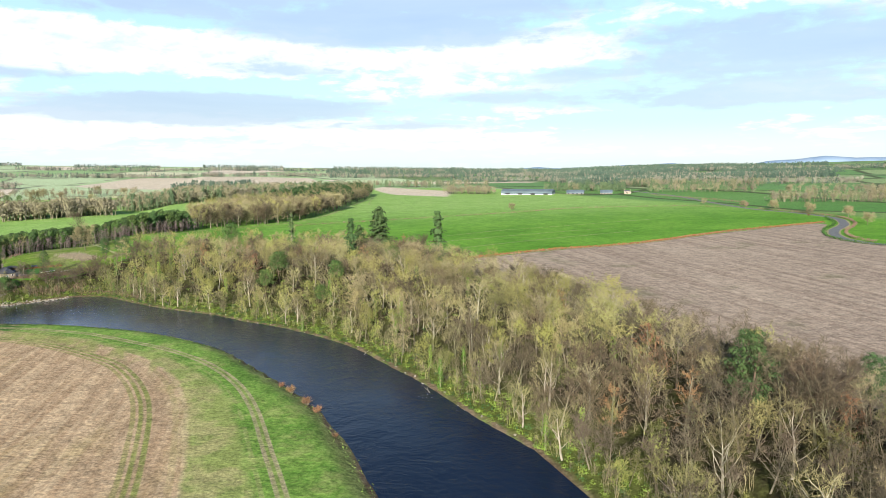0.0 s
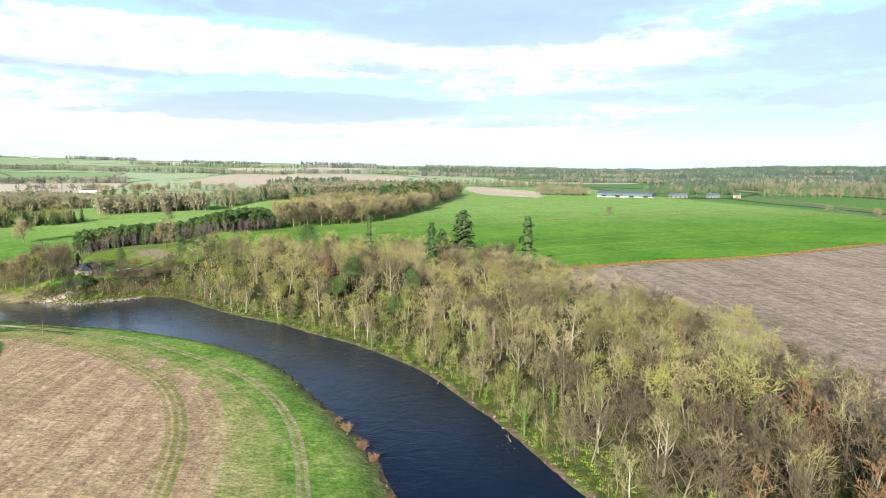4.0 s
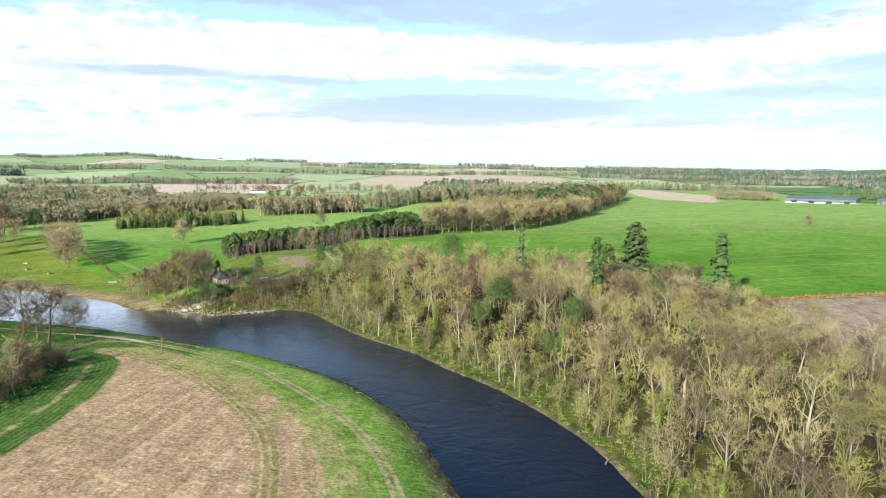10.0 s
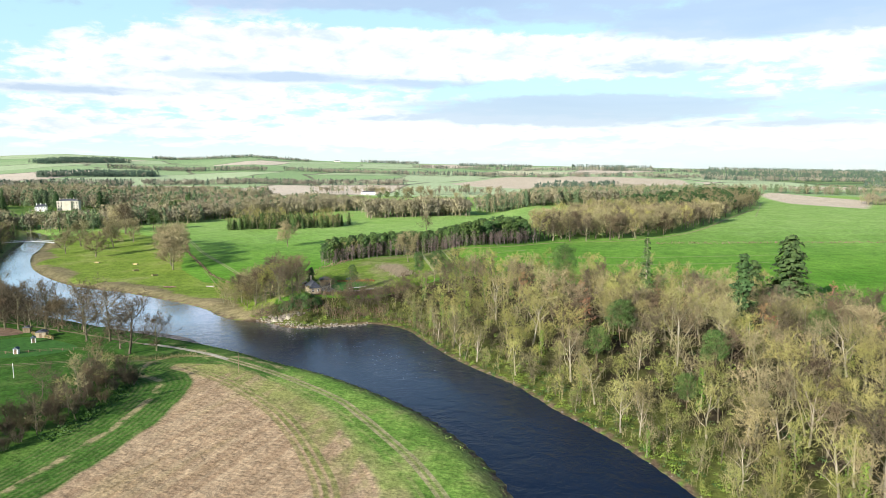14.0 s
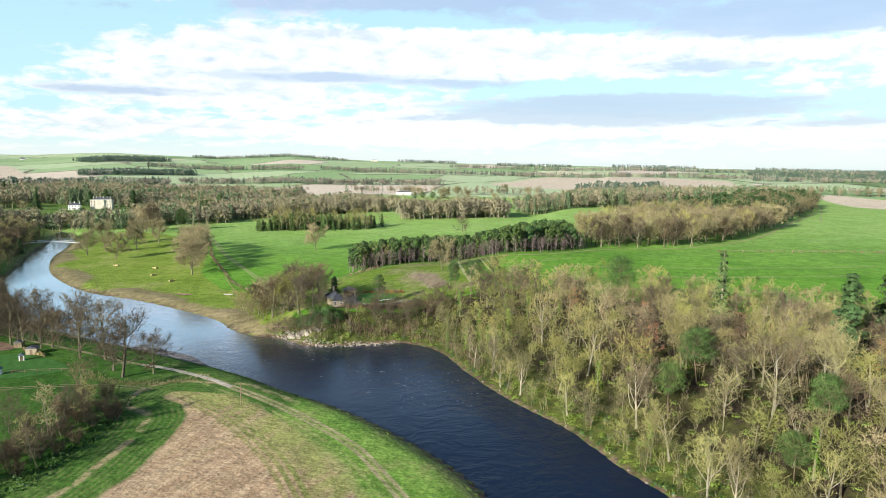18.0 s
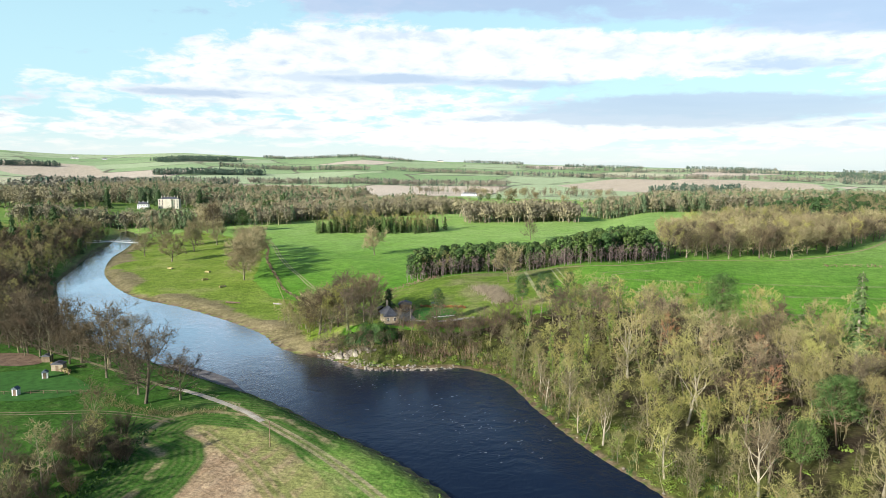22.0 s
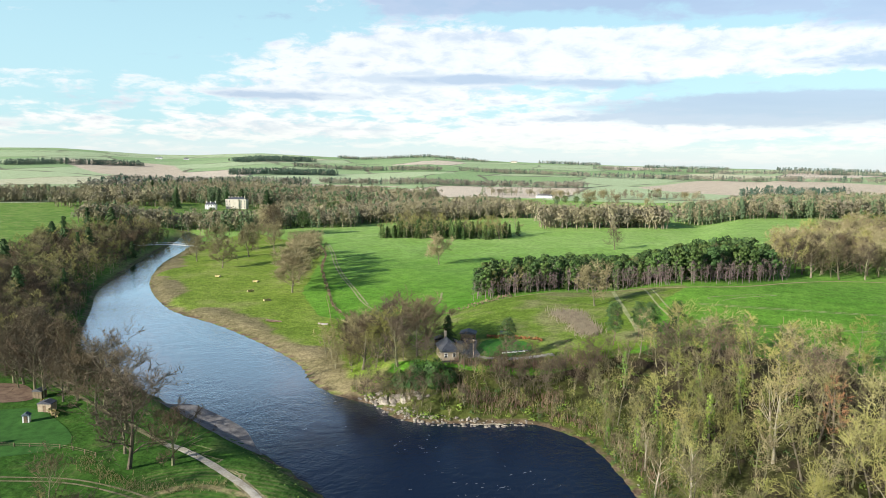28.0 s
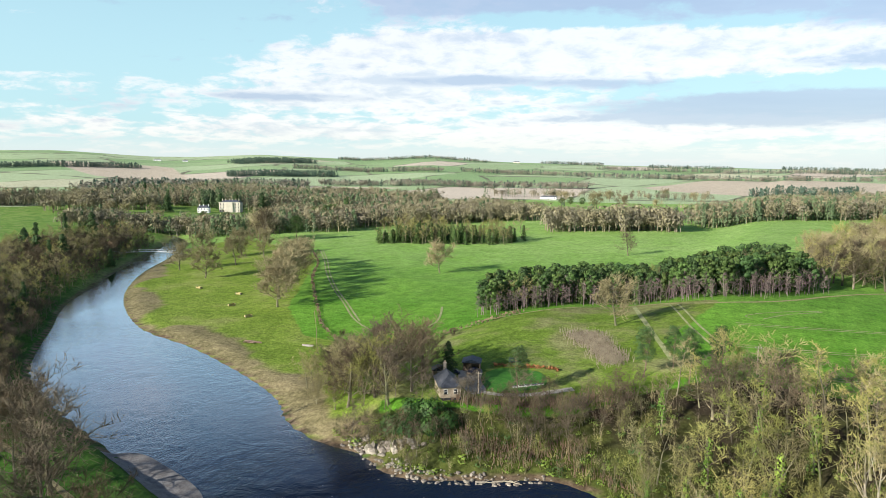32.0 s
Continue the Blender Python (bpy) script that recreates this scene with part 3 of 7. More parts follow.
# sown green crop with faint drill lines
rows = n.noise(n.mapping(pos, (0.9, 0.012, 1), (0, 0, radians(58))), 1.0, 2)
crop = n.mix(n.ramp(n.math("ADD", n.math("MULTIPLY", rows, 0.22), n.math("MULTIPLY", n.noise(pos, 0.03, 5, 0.6), 0.78)), 0.35, 0.65), (0.076, 0.205, 0.016), (0.135, 0.29, 0.032))
crop = n.mix(n.math("MULTIPLY", n.ramp(n.noise(pos, 0.018, 3), 0.5, 0.75), 0.3), crop, (0.17, 0.31, 0.045))
# paler up the hill: haze and sunlight are put into the crop's green
hill = n.math("MULTIPLY_ADD", edge, 14.0, n.add("ShaderNodeSeparateXYZ", {0: pos}).outputs[1])
crop = n.mix(n.math("MULTIPLY", n.ramp(hill, 390.0, 700.0), 0.9), crop, n.mix(tx, (0.205, 0.35, 0.072), (0.31, 0.44, 0.14)))
# grazed pasture
past = n.mix(tx, (0.125, 0.195, 0.022), (0.215, 0.285, 0.048))
past = n.mix(n.math("MULTIPLY", n.ramp(mid, 0.5, 0.7), 0.6), past, (0.24, 0.25, 0.085))
# bank-side grass, and the darker leys behind it
def line_at(d, centre, half, soft):
    return n.math("SUBTRACT", 1.0, n.ramp(n.math("ABSOLUTE", n.math("SUBTRACT", d, centre)), half, half + soft))
patchy = n.noise(pos, 0.10, 5, 0.6)
gras = n.mix(tx, (0.088, 0.185, 0.028), (0.185, 0.29, 0.06))
gras = n.mix(n.math("MULTIPLY", n.ramp(patchy, 0.50, 0.68), 0.6), gras, (0.29, 0.29, 0.11))
gras = n.mix(n.math("MULTIPLY", n.math("SUBTRACT", 1.0, n.ramp(n.math("MULTIPLY_ADD", edge, 1.2, attr("shore")), 2.0, 7.0)), n.math("MULTIPLY", attr("southside"), 0.55)), gras, (0.25, 0.23, 0.10))
# ley green, lowered further: cloud shade is put into its colour
ley = n.mix(tx, (0.028, 0.085, 0.010), (0.058, 0.132, 0.020))
ley = n.mix(n.math("MULTIPLY", n.ramp(patchy, 0.55, 0.75), 0.4), ley, (0.16, 0.17, 0.06))
psep = n.add("ShaderNodeSeparateXYZ", {0: pos})
gras = n.mix(n.math("MULTIPLY", n.ramp(n.math("MULTIPLY_ADD", edge, 3.0, psep.outputs[0]), -112.0, -128.0), n.math("SUBTRACT", 1.0, n.ramp(psep.outputs[1], 380.0, 450.0))), gras, ley)
# stubble, with combed rows
comb2 = n.noise(n.mapping(n.mapping(pos, (1, 1, 1), (0, 0, radians(6))), (0.55, 0.016, 1)), 1.0, 4, 0.6)
stb = n.mix(n.ramp(n.math("ADD", n.math("MULTIPLY", comb2, 0.62), n.math("MULTIPLY", n.noise(pos, 0.4, 5, 0.7), 0.38)), 0.36, 0.62), (0.33, 0.222, 0.132), (0.465, 0.34, 0.212))
stb = n.mix(n.math("MULTIPLY", n.ramp(n.noise(n.mapping(n.mapping(pos, (1, 1, 1), (0, 0, radians(6))), (0.09, 0.02, 1)), 1.0, 5, 0.6), 0.50, 0.70), 0.45), stb, (0.29, 0.235, 0.10))
tram, bankd = attr("tram_side"), attr("track_side")
worn = n.ramp(n.noise(pos, 0.22, 4, 0.6), 0.36, 0.58)
for c_, h_, k_, tone in ((0.0, 0.35, 0.85, (0.175, 0.205, 0.05)), (-1.9, 0.4, 0.85, (0.17, 0.205, 0.05)), (1.9, 0.35, 0.65, (0.20, 0.21, 0.06)), (-0.85, 0.2, 0.6, (0.33, 0.24, 0.14)),
                         (-3.6, 0.5, 0.6, (0.30, 0.205, 0.125)), (-5.2, 0.45, 0.6, (0.31, 0.215, 0.13)), (-8.0, 0.5, 0.35, (0.27, 0.24, 0.10)), (-10.5, 0.4, 0.4, (0.52, 0.41, 0.26)),
                         (6.5, 0.8, 0.35, (0.30, 0.21, 0.125)), (-12.5, 0.4, 0.35, (0.24, 0.23, 0.09))):
    stb = n.mix(n.math("MULTIPLY", n.math("MULTIPLY", line_at(tram, c_, h_, 0.5), n.math("MULTIPLY_ADD", worn, 0.4, 0.6)), k_), stb, tone)
# ploughed soil
pl = n.noise(n.mapping(n.mapping(pos, (1, 1, 1), (0, 0, radians(7))), (0.30, 0.008, 1)), 1.0, 4, 0.6)
soil = n.mix(n.ramp(n.math("ADD", n.math("MULTIPLY", pl, 0.72), n.math("MULTIPLY", n.noise(pos, 0.5, 4, 0.65), 0.28)), 0.34, 0.64), (0.25, 0.185, 0.14), (0.37, 0.29, 0.22))
soil = n.mix(n.math("MULTIPLY", n.ramp(n.noise(pos, 0.04, 5), 0.58, 0.72), 0.5), soil, (0.13, 0.13, 0.06))
# wood floor: leaf litter, darkened to put tree shade into the gaps
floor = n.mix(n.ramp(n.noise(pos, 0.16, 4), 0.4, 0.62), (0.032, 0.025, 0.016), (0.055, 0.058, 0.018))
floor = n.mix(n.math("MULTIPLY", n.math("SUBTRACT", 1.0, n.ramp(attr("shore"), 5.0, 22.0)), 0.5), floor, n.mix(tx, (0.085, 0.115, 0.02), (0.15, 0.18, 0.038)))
# far patchwork of fields with hedges between them
warp = n.mapping(pos, (1 / 210, 1 / 380, 0), (0, 0, 0.35))
warp = n.mix(0.10, warp, n.add("ShaderNodeTexNoise", {"Vector": n.mapping(pos, (1, 1, 1)), "Scale": 0.004}).outputs[1])
vor = n.add("ShaderNodeTexVoronoi", {"Vector": warp, "Scale": 1.0})
vedge = n.t.nodes.new("ShaderNodeTexVoronoi")
vedge.feature = "DISTANCE_TO_EDGE"
n.put(vedge.inputs["Vector"], warp)
vedge.inputs["Scale"].default_value = 1.0
vr = n.add("ShaderNodeSeparateColor", {0: vor.outputs["Color"]}).outputs[0]
# field colours paled, since distance haze is put into them
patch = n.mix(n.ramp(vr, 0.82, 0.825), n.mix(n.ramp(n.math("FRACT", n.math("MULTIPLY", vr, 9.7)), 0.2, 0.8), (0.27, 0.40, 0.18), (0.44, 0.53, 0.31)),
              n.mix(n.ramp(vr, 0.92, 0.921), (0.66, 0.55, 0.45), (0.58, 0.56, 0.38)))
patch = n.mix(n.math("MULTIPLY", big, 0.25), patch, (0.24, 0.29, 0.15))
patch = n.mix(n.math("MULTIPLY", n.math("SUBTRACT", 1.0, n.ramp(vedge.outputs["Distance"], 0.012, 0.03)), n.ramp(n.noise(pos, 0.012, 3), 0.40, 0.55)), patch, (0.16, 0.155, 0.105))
sepp = n.add("ShaderNodeSeparateXYZ", {0: pos})
rr = n.math("SQRT", n.math("ADD", n.math("POWER", sepp.outputs[0], 2.0), n.math("POWER", n.math("SUBTRACT", sepp.outputs[1], 150.0), 2.0)))
col = n.mix(attr("southside"), crop, gras)
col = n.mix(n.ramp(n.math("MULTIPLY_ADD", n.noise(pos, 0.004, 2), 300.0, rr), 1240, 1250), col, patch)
# fields east of the road; a cloud shadow is put into their darker green
east = n.ramp(n.math("MULTIPLY_ADD", edge, 4.0, psep.outputs[0]), 470.0, 520.0)
col = n.mix(n.math("MULTIPLY", east, 0.75), col, n.mix(n.ramp(vr, 0.3, 0.7), (0.075, 0.185, 0.05), (0.17, 0.24, 0.09)))
col = n.mix(n.math("MULTIPLY", n.math("MULTIPLY", east, n.math("SUBTRACT", 1.0, n.ramp(vedge.outputs["Distance"], 0.012, 0.035))), 0.8), col, (0.05, 0.055, 0.03))
col = n.mix(mask("tan_field", -6.0, 6.0, 2.0), col, n.mix(tx, (0.50, 0.41, 0.30), (0.62, 0.53, 0.41)))
col = n.mix(mask("park"), col, past)
col = n.mix(mask("meadow"), col, n.mix(n.ramp(mid, 0.45, 0.65), n.mix(0.35, past, (0.06, 0.12, 0.012)), (0.20, 0.205, 0.08)))
col = n.mix(mask("soil"), col, soil)
stb = n.mix(n.math("MULTIPLY", n.math("SUBTRACT", 1.0, n.ramp(n.math("MULTIPLY_ADD", edge, 1.8, bankd), 9.0, 21.0)), n.ramp(n.noise(n.mapping(pos, (1, 0.3, 1), (0, 0, radians(-14))), 0.16, 5, 0.6), 0.36, 0.56)), stb, (0.25, 0.26, 0.085))
# drilled headland west of the stubble
rim = attr("stubble")
drill = n.math("MULTIPLY_ADD", n.math("SINE", n.math("MULTIPLY", n.math("MULTIPLY_ADD", edge, 0.10, rim), 4.1)), 0.5, 0.5)
heads = n.mix(n.math("MULTIPLY", drill, n.math("MULTIPLY_ADD", worn, 0.7, 0.3)), n.mix(tx, (0.034, 0.10, 0.012), (0.066, 0.15, 0.023)), (0.115, 0.155, 0.045))
heads = n.mix(n.math("MULTIPLY", line_at(n.math("MULTIPLY_ADD", edge, 0.5, rim), -8.5, 0.5, 0.8), worn), heads, (0.30, 0.25, 0.13))
westside = n.ramp(psep.outputs[0], -88.0, -94.0)
col = n.mix(n.math("MULTIPLY", n.math("MULTIPLY", n.ramp(n.math("MULTIPLY_ADD", edge, 0.4, rim), -19.0, -16.5), westside), attr("southside")), col, heads)
straw = n.mix(n.ramp(patchy, 0.4, 0.6), (0.36, 0.31, 0.145), (0.23, 0.265, 0.08))
col = n.mix(n.math("MULTIPLY", n.math("MULTIPLY", n.ramp(n.math("MULTIPLY_ADD", edge, 0.9, bankd), 4.0, 7.0), n.math("SUBTRACT", 1.0, westside)), n.math("MULTIPLY", attr("southside"), 0.8)), col, straw)
col = n.mix(mask("stubble", -0.6, 1.2, 0.55), col, stb)
# wheel tracks worn along the bank
for c_, h_ in ((-0.85, 0.32), (0.85, 0.32)):
    col = n.mix(n.math("MULTIPLY", n.math("MULTIPLY", line_at(n.math("MULTIPLY_ADD", edge, 0.05, bankd), c_, h_, 0.3), attr("southside")), n.math("MULTIPLY_ADD", worn, 0.45, 0.5)), col, (0.34, 0.285, 0.18))
col = n.mix(n.math("MULTIPLY", n.math("MULTIPLY", line_at(bankd, 0.0, 0.7, 0.9), attr("southside")), 0.35), col, (0.26, 0.24, 0.10))
col = n.mix(n.math("MULTIPLY", n.math("MULTIPLY", line_at(bankd, 3.6, 0.3, 0.4), attr("southside")), n.math("MULTIPLY", worn, 0.5)), col, (0.30, 0.29, 0.12))
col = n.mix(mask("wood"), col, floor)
sh = n.math("SUBTRACT", attr("shore"), n.math("MULTIPLY", n.ramp(n.noise(pos, 0.025, 3), 0.35, 0.7), 16.0))
drymask = n.math("MULTIPLY", n.math("SUBTRACT", 1.0, n.ramp(sh, -1.0, 5.0)), n.ramp(attr("park"), -1.0, 2.0))
col = n.mix(n.math("MULTIPLY", drymask, 0.85), col, n.mix(tx, (0.15, 0.115, 0.066), (0.25, 0.195, 0.12)))
col = n.mix(n.math("SUBTRACT", 1.0, n.ramp(n.math("MULTIPLY_ADD", edge, 0.25, attr("shore")), 0.8, 2.2)), col, n.mix(tx, (0.09, 0.06, 0.038), (0.22, 0.165, 0.105)))
# tussocks, clods and straw
speck = n.math("ADD", n.math("MULTIPLY", n.ramp(n.noise(pos, 1.3, 4, 0.65), 0.34, 0.66), 0.42), n.math("MULTIPLY", n.ramp(n.noise(pos, 0.28, 3, 0.6), 0.36, 0.64), 0.28))
col = n.mix(1.0, col, n.math("ADD", speck, 0.63), "MULTIPLY")
n.put(b.inputs["Base Color"], col)
b.inputs["Roughness"].default_value = 0.95
b.inputs["Specular IOR Level"].default_value = 0.1
bn = n.add("ShaderNodeBump", {"Height": n.math("ADD", fine, n.math("MULTIPLY", mid, 3.0)), "Strength": 0.75, "Distance": 0.4})
n.put(b.inputs["Normal"], bn.outputs[0])
gm.materials.append(gmat)
ground = tagged(new("ground", gm), "rolling farmland with green crops, stubble and ploughed soil", "ground", kind="structure")

# river
wmat, n, b = material("river_water")
pos = n.add("ShaderNodeNewGeometry").outputs["Position"]
b.inputs["Base Color"].default_value = (0.007, 0.015, 0.034, 1)
b.inputs["Roughness"].default_value = 0.3
b.inputs["Specular IOR Level"].default_value = 0.0
rip = n.math("ADD", n.noise(n.mapping(pos, (1, 0.5, 1), (0, 0, radians(40))), 0.7, 5, 0.65, 0.6), n.math("ADD", n.math("MULTIPLY", n.noise(pos, 0.13, 3, 0.5, 1.0), 1.6), n.math("MULTIPLY", n.noise(n.mapping(pos, (1, 0.6, 1), (0, 0, radians(30))), 1.9, 3, 0.6), 0.55)))
calm = n.ramp(n.noise(pos, 0.018, 3), 0.38, 0.62)
wsep = n.add("ShaderNodeSeparateXYZ", {0: pos})
# smoother pool above the bend
pool = n.ramp(n.math("MULTIPLY_ADD", wsep.outputs[1], 0.6, n.math("MULTIPLY", wsep.outputs[0], -0.8)), 245.0, 335.0)
bn = n.add("ShaderNodeBump", {"Height": rip, "Strength": n.math("MULTIPLY", n.math("MULTIPLY_ADD", calm, 0.55, 0.42), n.math("MULTIPLY_ADD", pool, -0.55, 1.0)), "Distance": 0.18})
n.put(b.inputs["Normal"], bn.outputs[0])
gloss = n.add("ShaderNodeBsdfGlossy", {"Color": (0.78, 0.78, 0.86, 1), "Roughness": 0.07, "Normal": bn.outputs[0]})
lw = n.add("ShaderNodeLayerWeight", {"Blend": 0.5, "Normal": bn.outputs[0]}).outputs["Facing"]
sheen = n.math("MULTIPLY_ADD", n.math("POWER", n.ramp(lw, n.math("MULTIPLY_ADD", pool, -0.18, 0.53), n.math("MULTIPLY_ADD", pool, -0.12, 0.955), False), 2.0), 1.0, 0.025)
mixs = n.add("ShaderNodeMixShader", {0: sheen, 1: b.outputs[0], 2: gloss.outputs[0]})
for node in list(n.t.nodes):
    if node.type == "OUTPUT_MATERIAL":
        n.put(node.inputs[0], mixs.outputs[0])
wx, wy = np.meshgrid(np.arange(-700, 110, 6.0), np.arange(-160, 760, 6.0))
wok = inside(wx, wy, RIVER) | (np.minimum(line_dist(wx, wy, LB), line_dist(wx, wy, RB)) < 7)
corner, wv, wf = {}, [], []
for i, j in zip(*np.nonzero(wok)):
    q = []
    for di, dj in ((0, 0), (0, 1), (1, 1), (1, 0)):
        key = (i + di, j + dj)
        if key not in corner:
            corner[key] = len(wv)
            wv.append((-703 + 6.0 * key[1], -163 + 6.0 * key[0], 0.0))
        q.append(corner[key])
    wf.append(tuple(q))
river = tagged(new("river", mesh_of("river", wv, wf, wmat)), "dark blue rippled river with pale sky reflections", "river", kind="structure")


# ------------------------------------------------------------ trees
def bend(rng, p, d, length, steps, wob, lift):
    """A wandering line from p along d."""
    pts, d = [Vector(p)], Vector(d).normalized()
    for _ in range(steps):
        d = (d + Vector((rng.gauss(0, wob), rng.gauss(0, wob), rng.gauss(0, wob) + lift))).normalized()
        pts.append(pts[-1] + d * (length / steps))
    return pts, d


def bare_tree(seed, h, spread, limbs=7, clear=0.3, subs=6, twigs=5, lean=0.06, girth=0.017, fine=0.035, steep=0.3, lift=0.06, sprays=2, stem=0.75):
    """Trunk with limbs, and a crown of branches and twigs, for a leafless tree."""
    rng = random.Random(seed)
    wood, crown = Soup(), Soup()
    top = h * rng.uniform(stem - 0.05, stem + 0.05)
    pts, d = bend(rng, (0, 0, -0.4), (rng.gauss(0, lean), rng.gauss(0, lean), 1), top, 5, 0.06, 0.05)
    r0 = h * girth
    wood.tube(pts, [r0 * 1.25, r0, r0 * 0.85, r0 * 0.66, r0 * 0.45, r0 * 0.2], 6)
    def spot(line, u):
        k = min(int(u * (len(line) - 1)), len(line) - 2)
        return line[k].lerp(line[k + 1], u * (len(line) - 1) - k)
    turn = rng.uniform(0, 6.28)
    for i in range(limbs):
        u = clear + (0.98 - clear) * (i + rng.random() * 0.6) / limbs
        turn += 2.4 + rng.uniform(-0.4, 0.4)
        rise = steep + rng.uniform(-0.15, 0.45) + u * u * 1.1
        dirn = Vector((math.cos(turn), math.sin(turn), rise))
        ln = h * spread * (0.75 + 0.6 * math.sin(2.6 * (u - clear) / (1 - clear) + 0.35)) * (1.08 - 0.42 * u) * rng.uniform(0.75, 1.2)
        line, e = bend(rng, spot(pts, u), dirn, ln, 3, 0.18, lift)
        r1 = r0 * 0.42 * (1.15 - 0.6 * u)
        wood.tube(line, [r1, r1 * 0.72, r1 * 0.5, r1 * 0.2], 4)
        for j in range(subs):
            v = 0.25 + 0.75 * (j + rng.random()) / subs
            q = spot(line, min(v, 0.99))
            dd = (e * 0.6 + Vector((rng.gauss(0, 0.7), rng.gauss(0, 0.7), rng.gauss(0.18, 0.45)))).normalized()
            l2 = ln * rng.uniform(0.35, 0.6) * (1.2 - 0.5 * v)
            l2p, e2 = bend(rng, q, dd, l2, 2, 0.22, 0.08)
            crown.tube([l2p[0], l2p[-1]], [r1 * 0.34, r1 * 0.1], 3)
            for k in range(twigs):
                s = spot(l2p, 0.2 + 0.79 * rng.random())
                td = (e2 * 0.7 + Vector((rng.gauss(0, 0.75), rng.gauss(0, 0.75), rng.gauss(0.3, 0.55)))).normalized()
                tl = l2 * rng.uniform(0.45, 0.8)
                tip = s + td * tl
                crown.blade(s, tip, fine * 1.5, rng)
                for _ in range(sprays):
                    s2 = s.lerp(tip, rng.uniform(0.25, 0.8))
                    td2 = (td + Vector((rng.gauss(0, 0.7), rng.gauss(0, 0.7), rng.gauss(0.1, 0.5)))).normalized()
                    crown.blade(s2, s2 + td2 * tl * 0.55, fine * 1.05, rng)
    return wood, crown


def ivy_coat(seed, h, r):
    rng = random.Random(seed)
    s = Soup()
    for _ in range(330):
        z = h * rng.random() ** 0.85
        w = rng.uniform(0, 6.28)
        q = r * (1.1 - 0.5 * z / h) * rng.uniform(0.6, 1.3)
        s.leaf((math.cos(w) * q, math.sin(w) * q, z), (math.cos(w), math.sin(w), rng.uniform(-0.2, 0.7)), rng.uniform(0.14, 0.3), rng)
    return s


def fir_tree(seed, h, base, clear=0.12, thin=1.0, arms=7, size=1.0, full=0.6):
    """A tall fir with drooping whorls."""
    rng = random.Random(seed)
    wood, crown = Soup(), Soup()
    wood.tube([(0, 0, -0.4), (0, 0, h * 0.5), (0, 0, h)], [h * 0.018, h * 0.011, 0.03], 6)
    levels = int(h * 1.15)
    for i in range(levels):
        u = i / levels
        z = h * (clear + (1 - clear) * u)
        reach = base * (1 - u) ** full * rng.uniform(0.65, 1.15) + 0.25
        for j in range(arms):
            if rng.random() > thin:
                continue
            w = rng.uniform(0, 6.28)
            d = Vector((math.cos(w), math.sin(w), rng.uniform(-0.35, 0.1)))
            ln = reach * rng.uniform(0.6, 1.15)
            tip = Vector((0, 0, z)) + d * ln
            wood.spike((0, 0, z), tip, 0.05)
            steps = max(3, int(ln * 2.2))
            for k in range(steps):
                q = Vector((0, 0, z)).lerp(tip, 0.25 + 0.8 * k / steps) + Vector((rng.gauss(0, 0.14), rng.gauss(0, 0.14), rng.gauss(-0.08, 0.12)))
                crown.leaf(q, d + Vector((rng.gauss(0, 0.4), rng.gauss(0, 0.4), 0.7)), rng.uniform(0.28, 0.52) * size, rng)
    return wood, crown


def pine_tree(seed, h, wide, clear=0.5, clumps=26, leaves=46, size=0.42):
    """A pine with a clean trunk and a crown of separate rounded clumps."""
    rng = random.Random(seed)
    wood, crown = Soup(), Soup()
    pts, _ = bend(rng, (0, 0, -0.4), (rng.gauss(0, 0.05), rng.gauss(0, 0.05), 1), h * 0.92, 4, 0.05, 0.05)
    wood.tube(pts, [h * 0.015, h * 0.0125, h * 0.010, h * 0.007, 0.04], 6)
    for i in range(clumps):
        u = (i + rng.random()) / clumps
        z = h * (clear + (1 - clear) * u)
        w = i * 2.4 + rng.uniform(-0.5, 0.5)
        shape = math.sin(math.pi * min(0.97, 0.18 + 0.74 * u)) ** 0.7
        q = wide * shape * rng.uniform(0.35, 1.0)
        c = Vector((math.cos(w) * q, math.sin(w) * q, z))
        st = pts[min(3, int(z / h * 4))]
        wood.tube([st.lerp(pts[-1], 0.2), st.lerp(c, 0.5) + Vector((0, 0, -0.2)), c], [0.09, 0.07, 0.03], 3)
        R = wide * rng.uniform(0.30, 0.48)
        for _ in range(leaves):
            d = Vector((rng.gauss(0, 1), rng.gauss(0, 1), rng.gauss(0.25, 0.8))).normalized()
            crown.leaf(c + Vector((d.x * R, d.y * R, d.z * R * 0.7)) * rng.uniform(0.6, 1.05), d, size * rng.uniform(0.7, 1.3), rng)
    return wood, crown


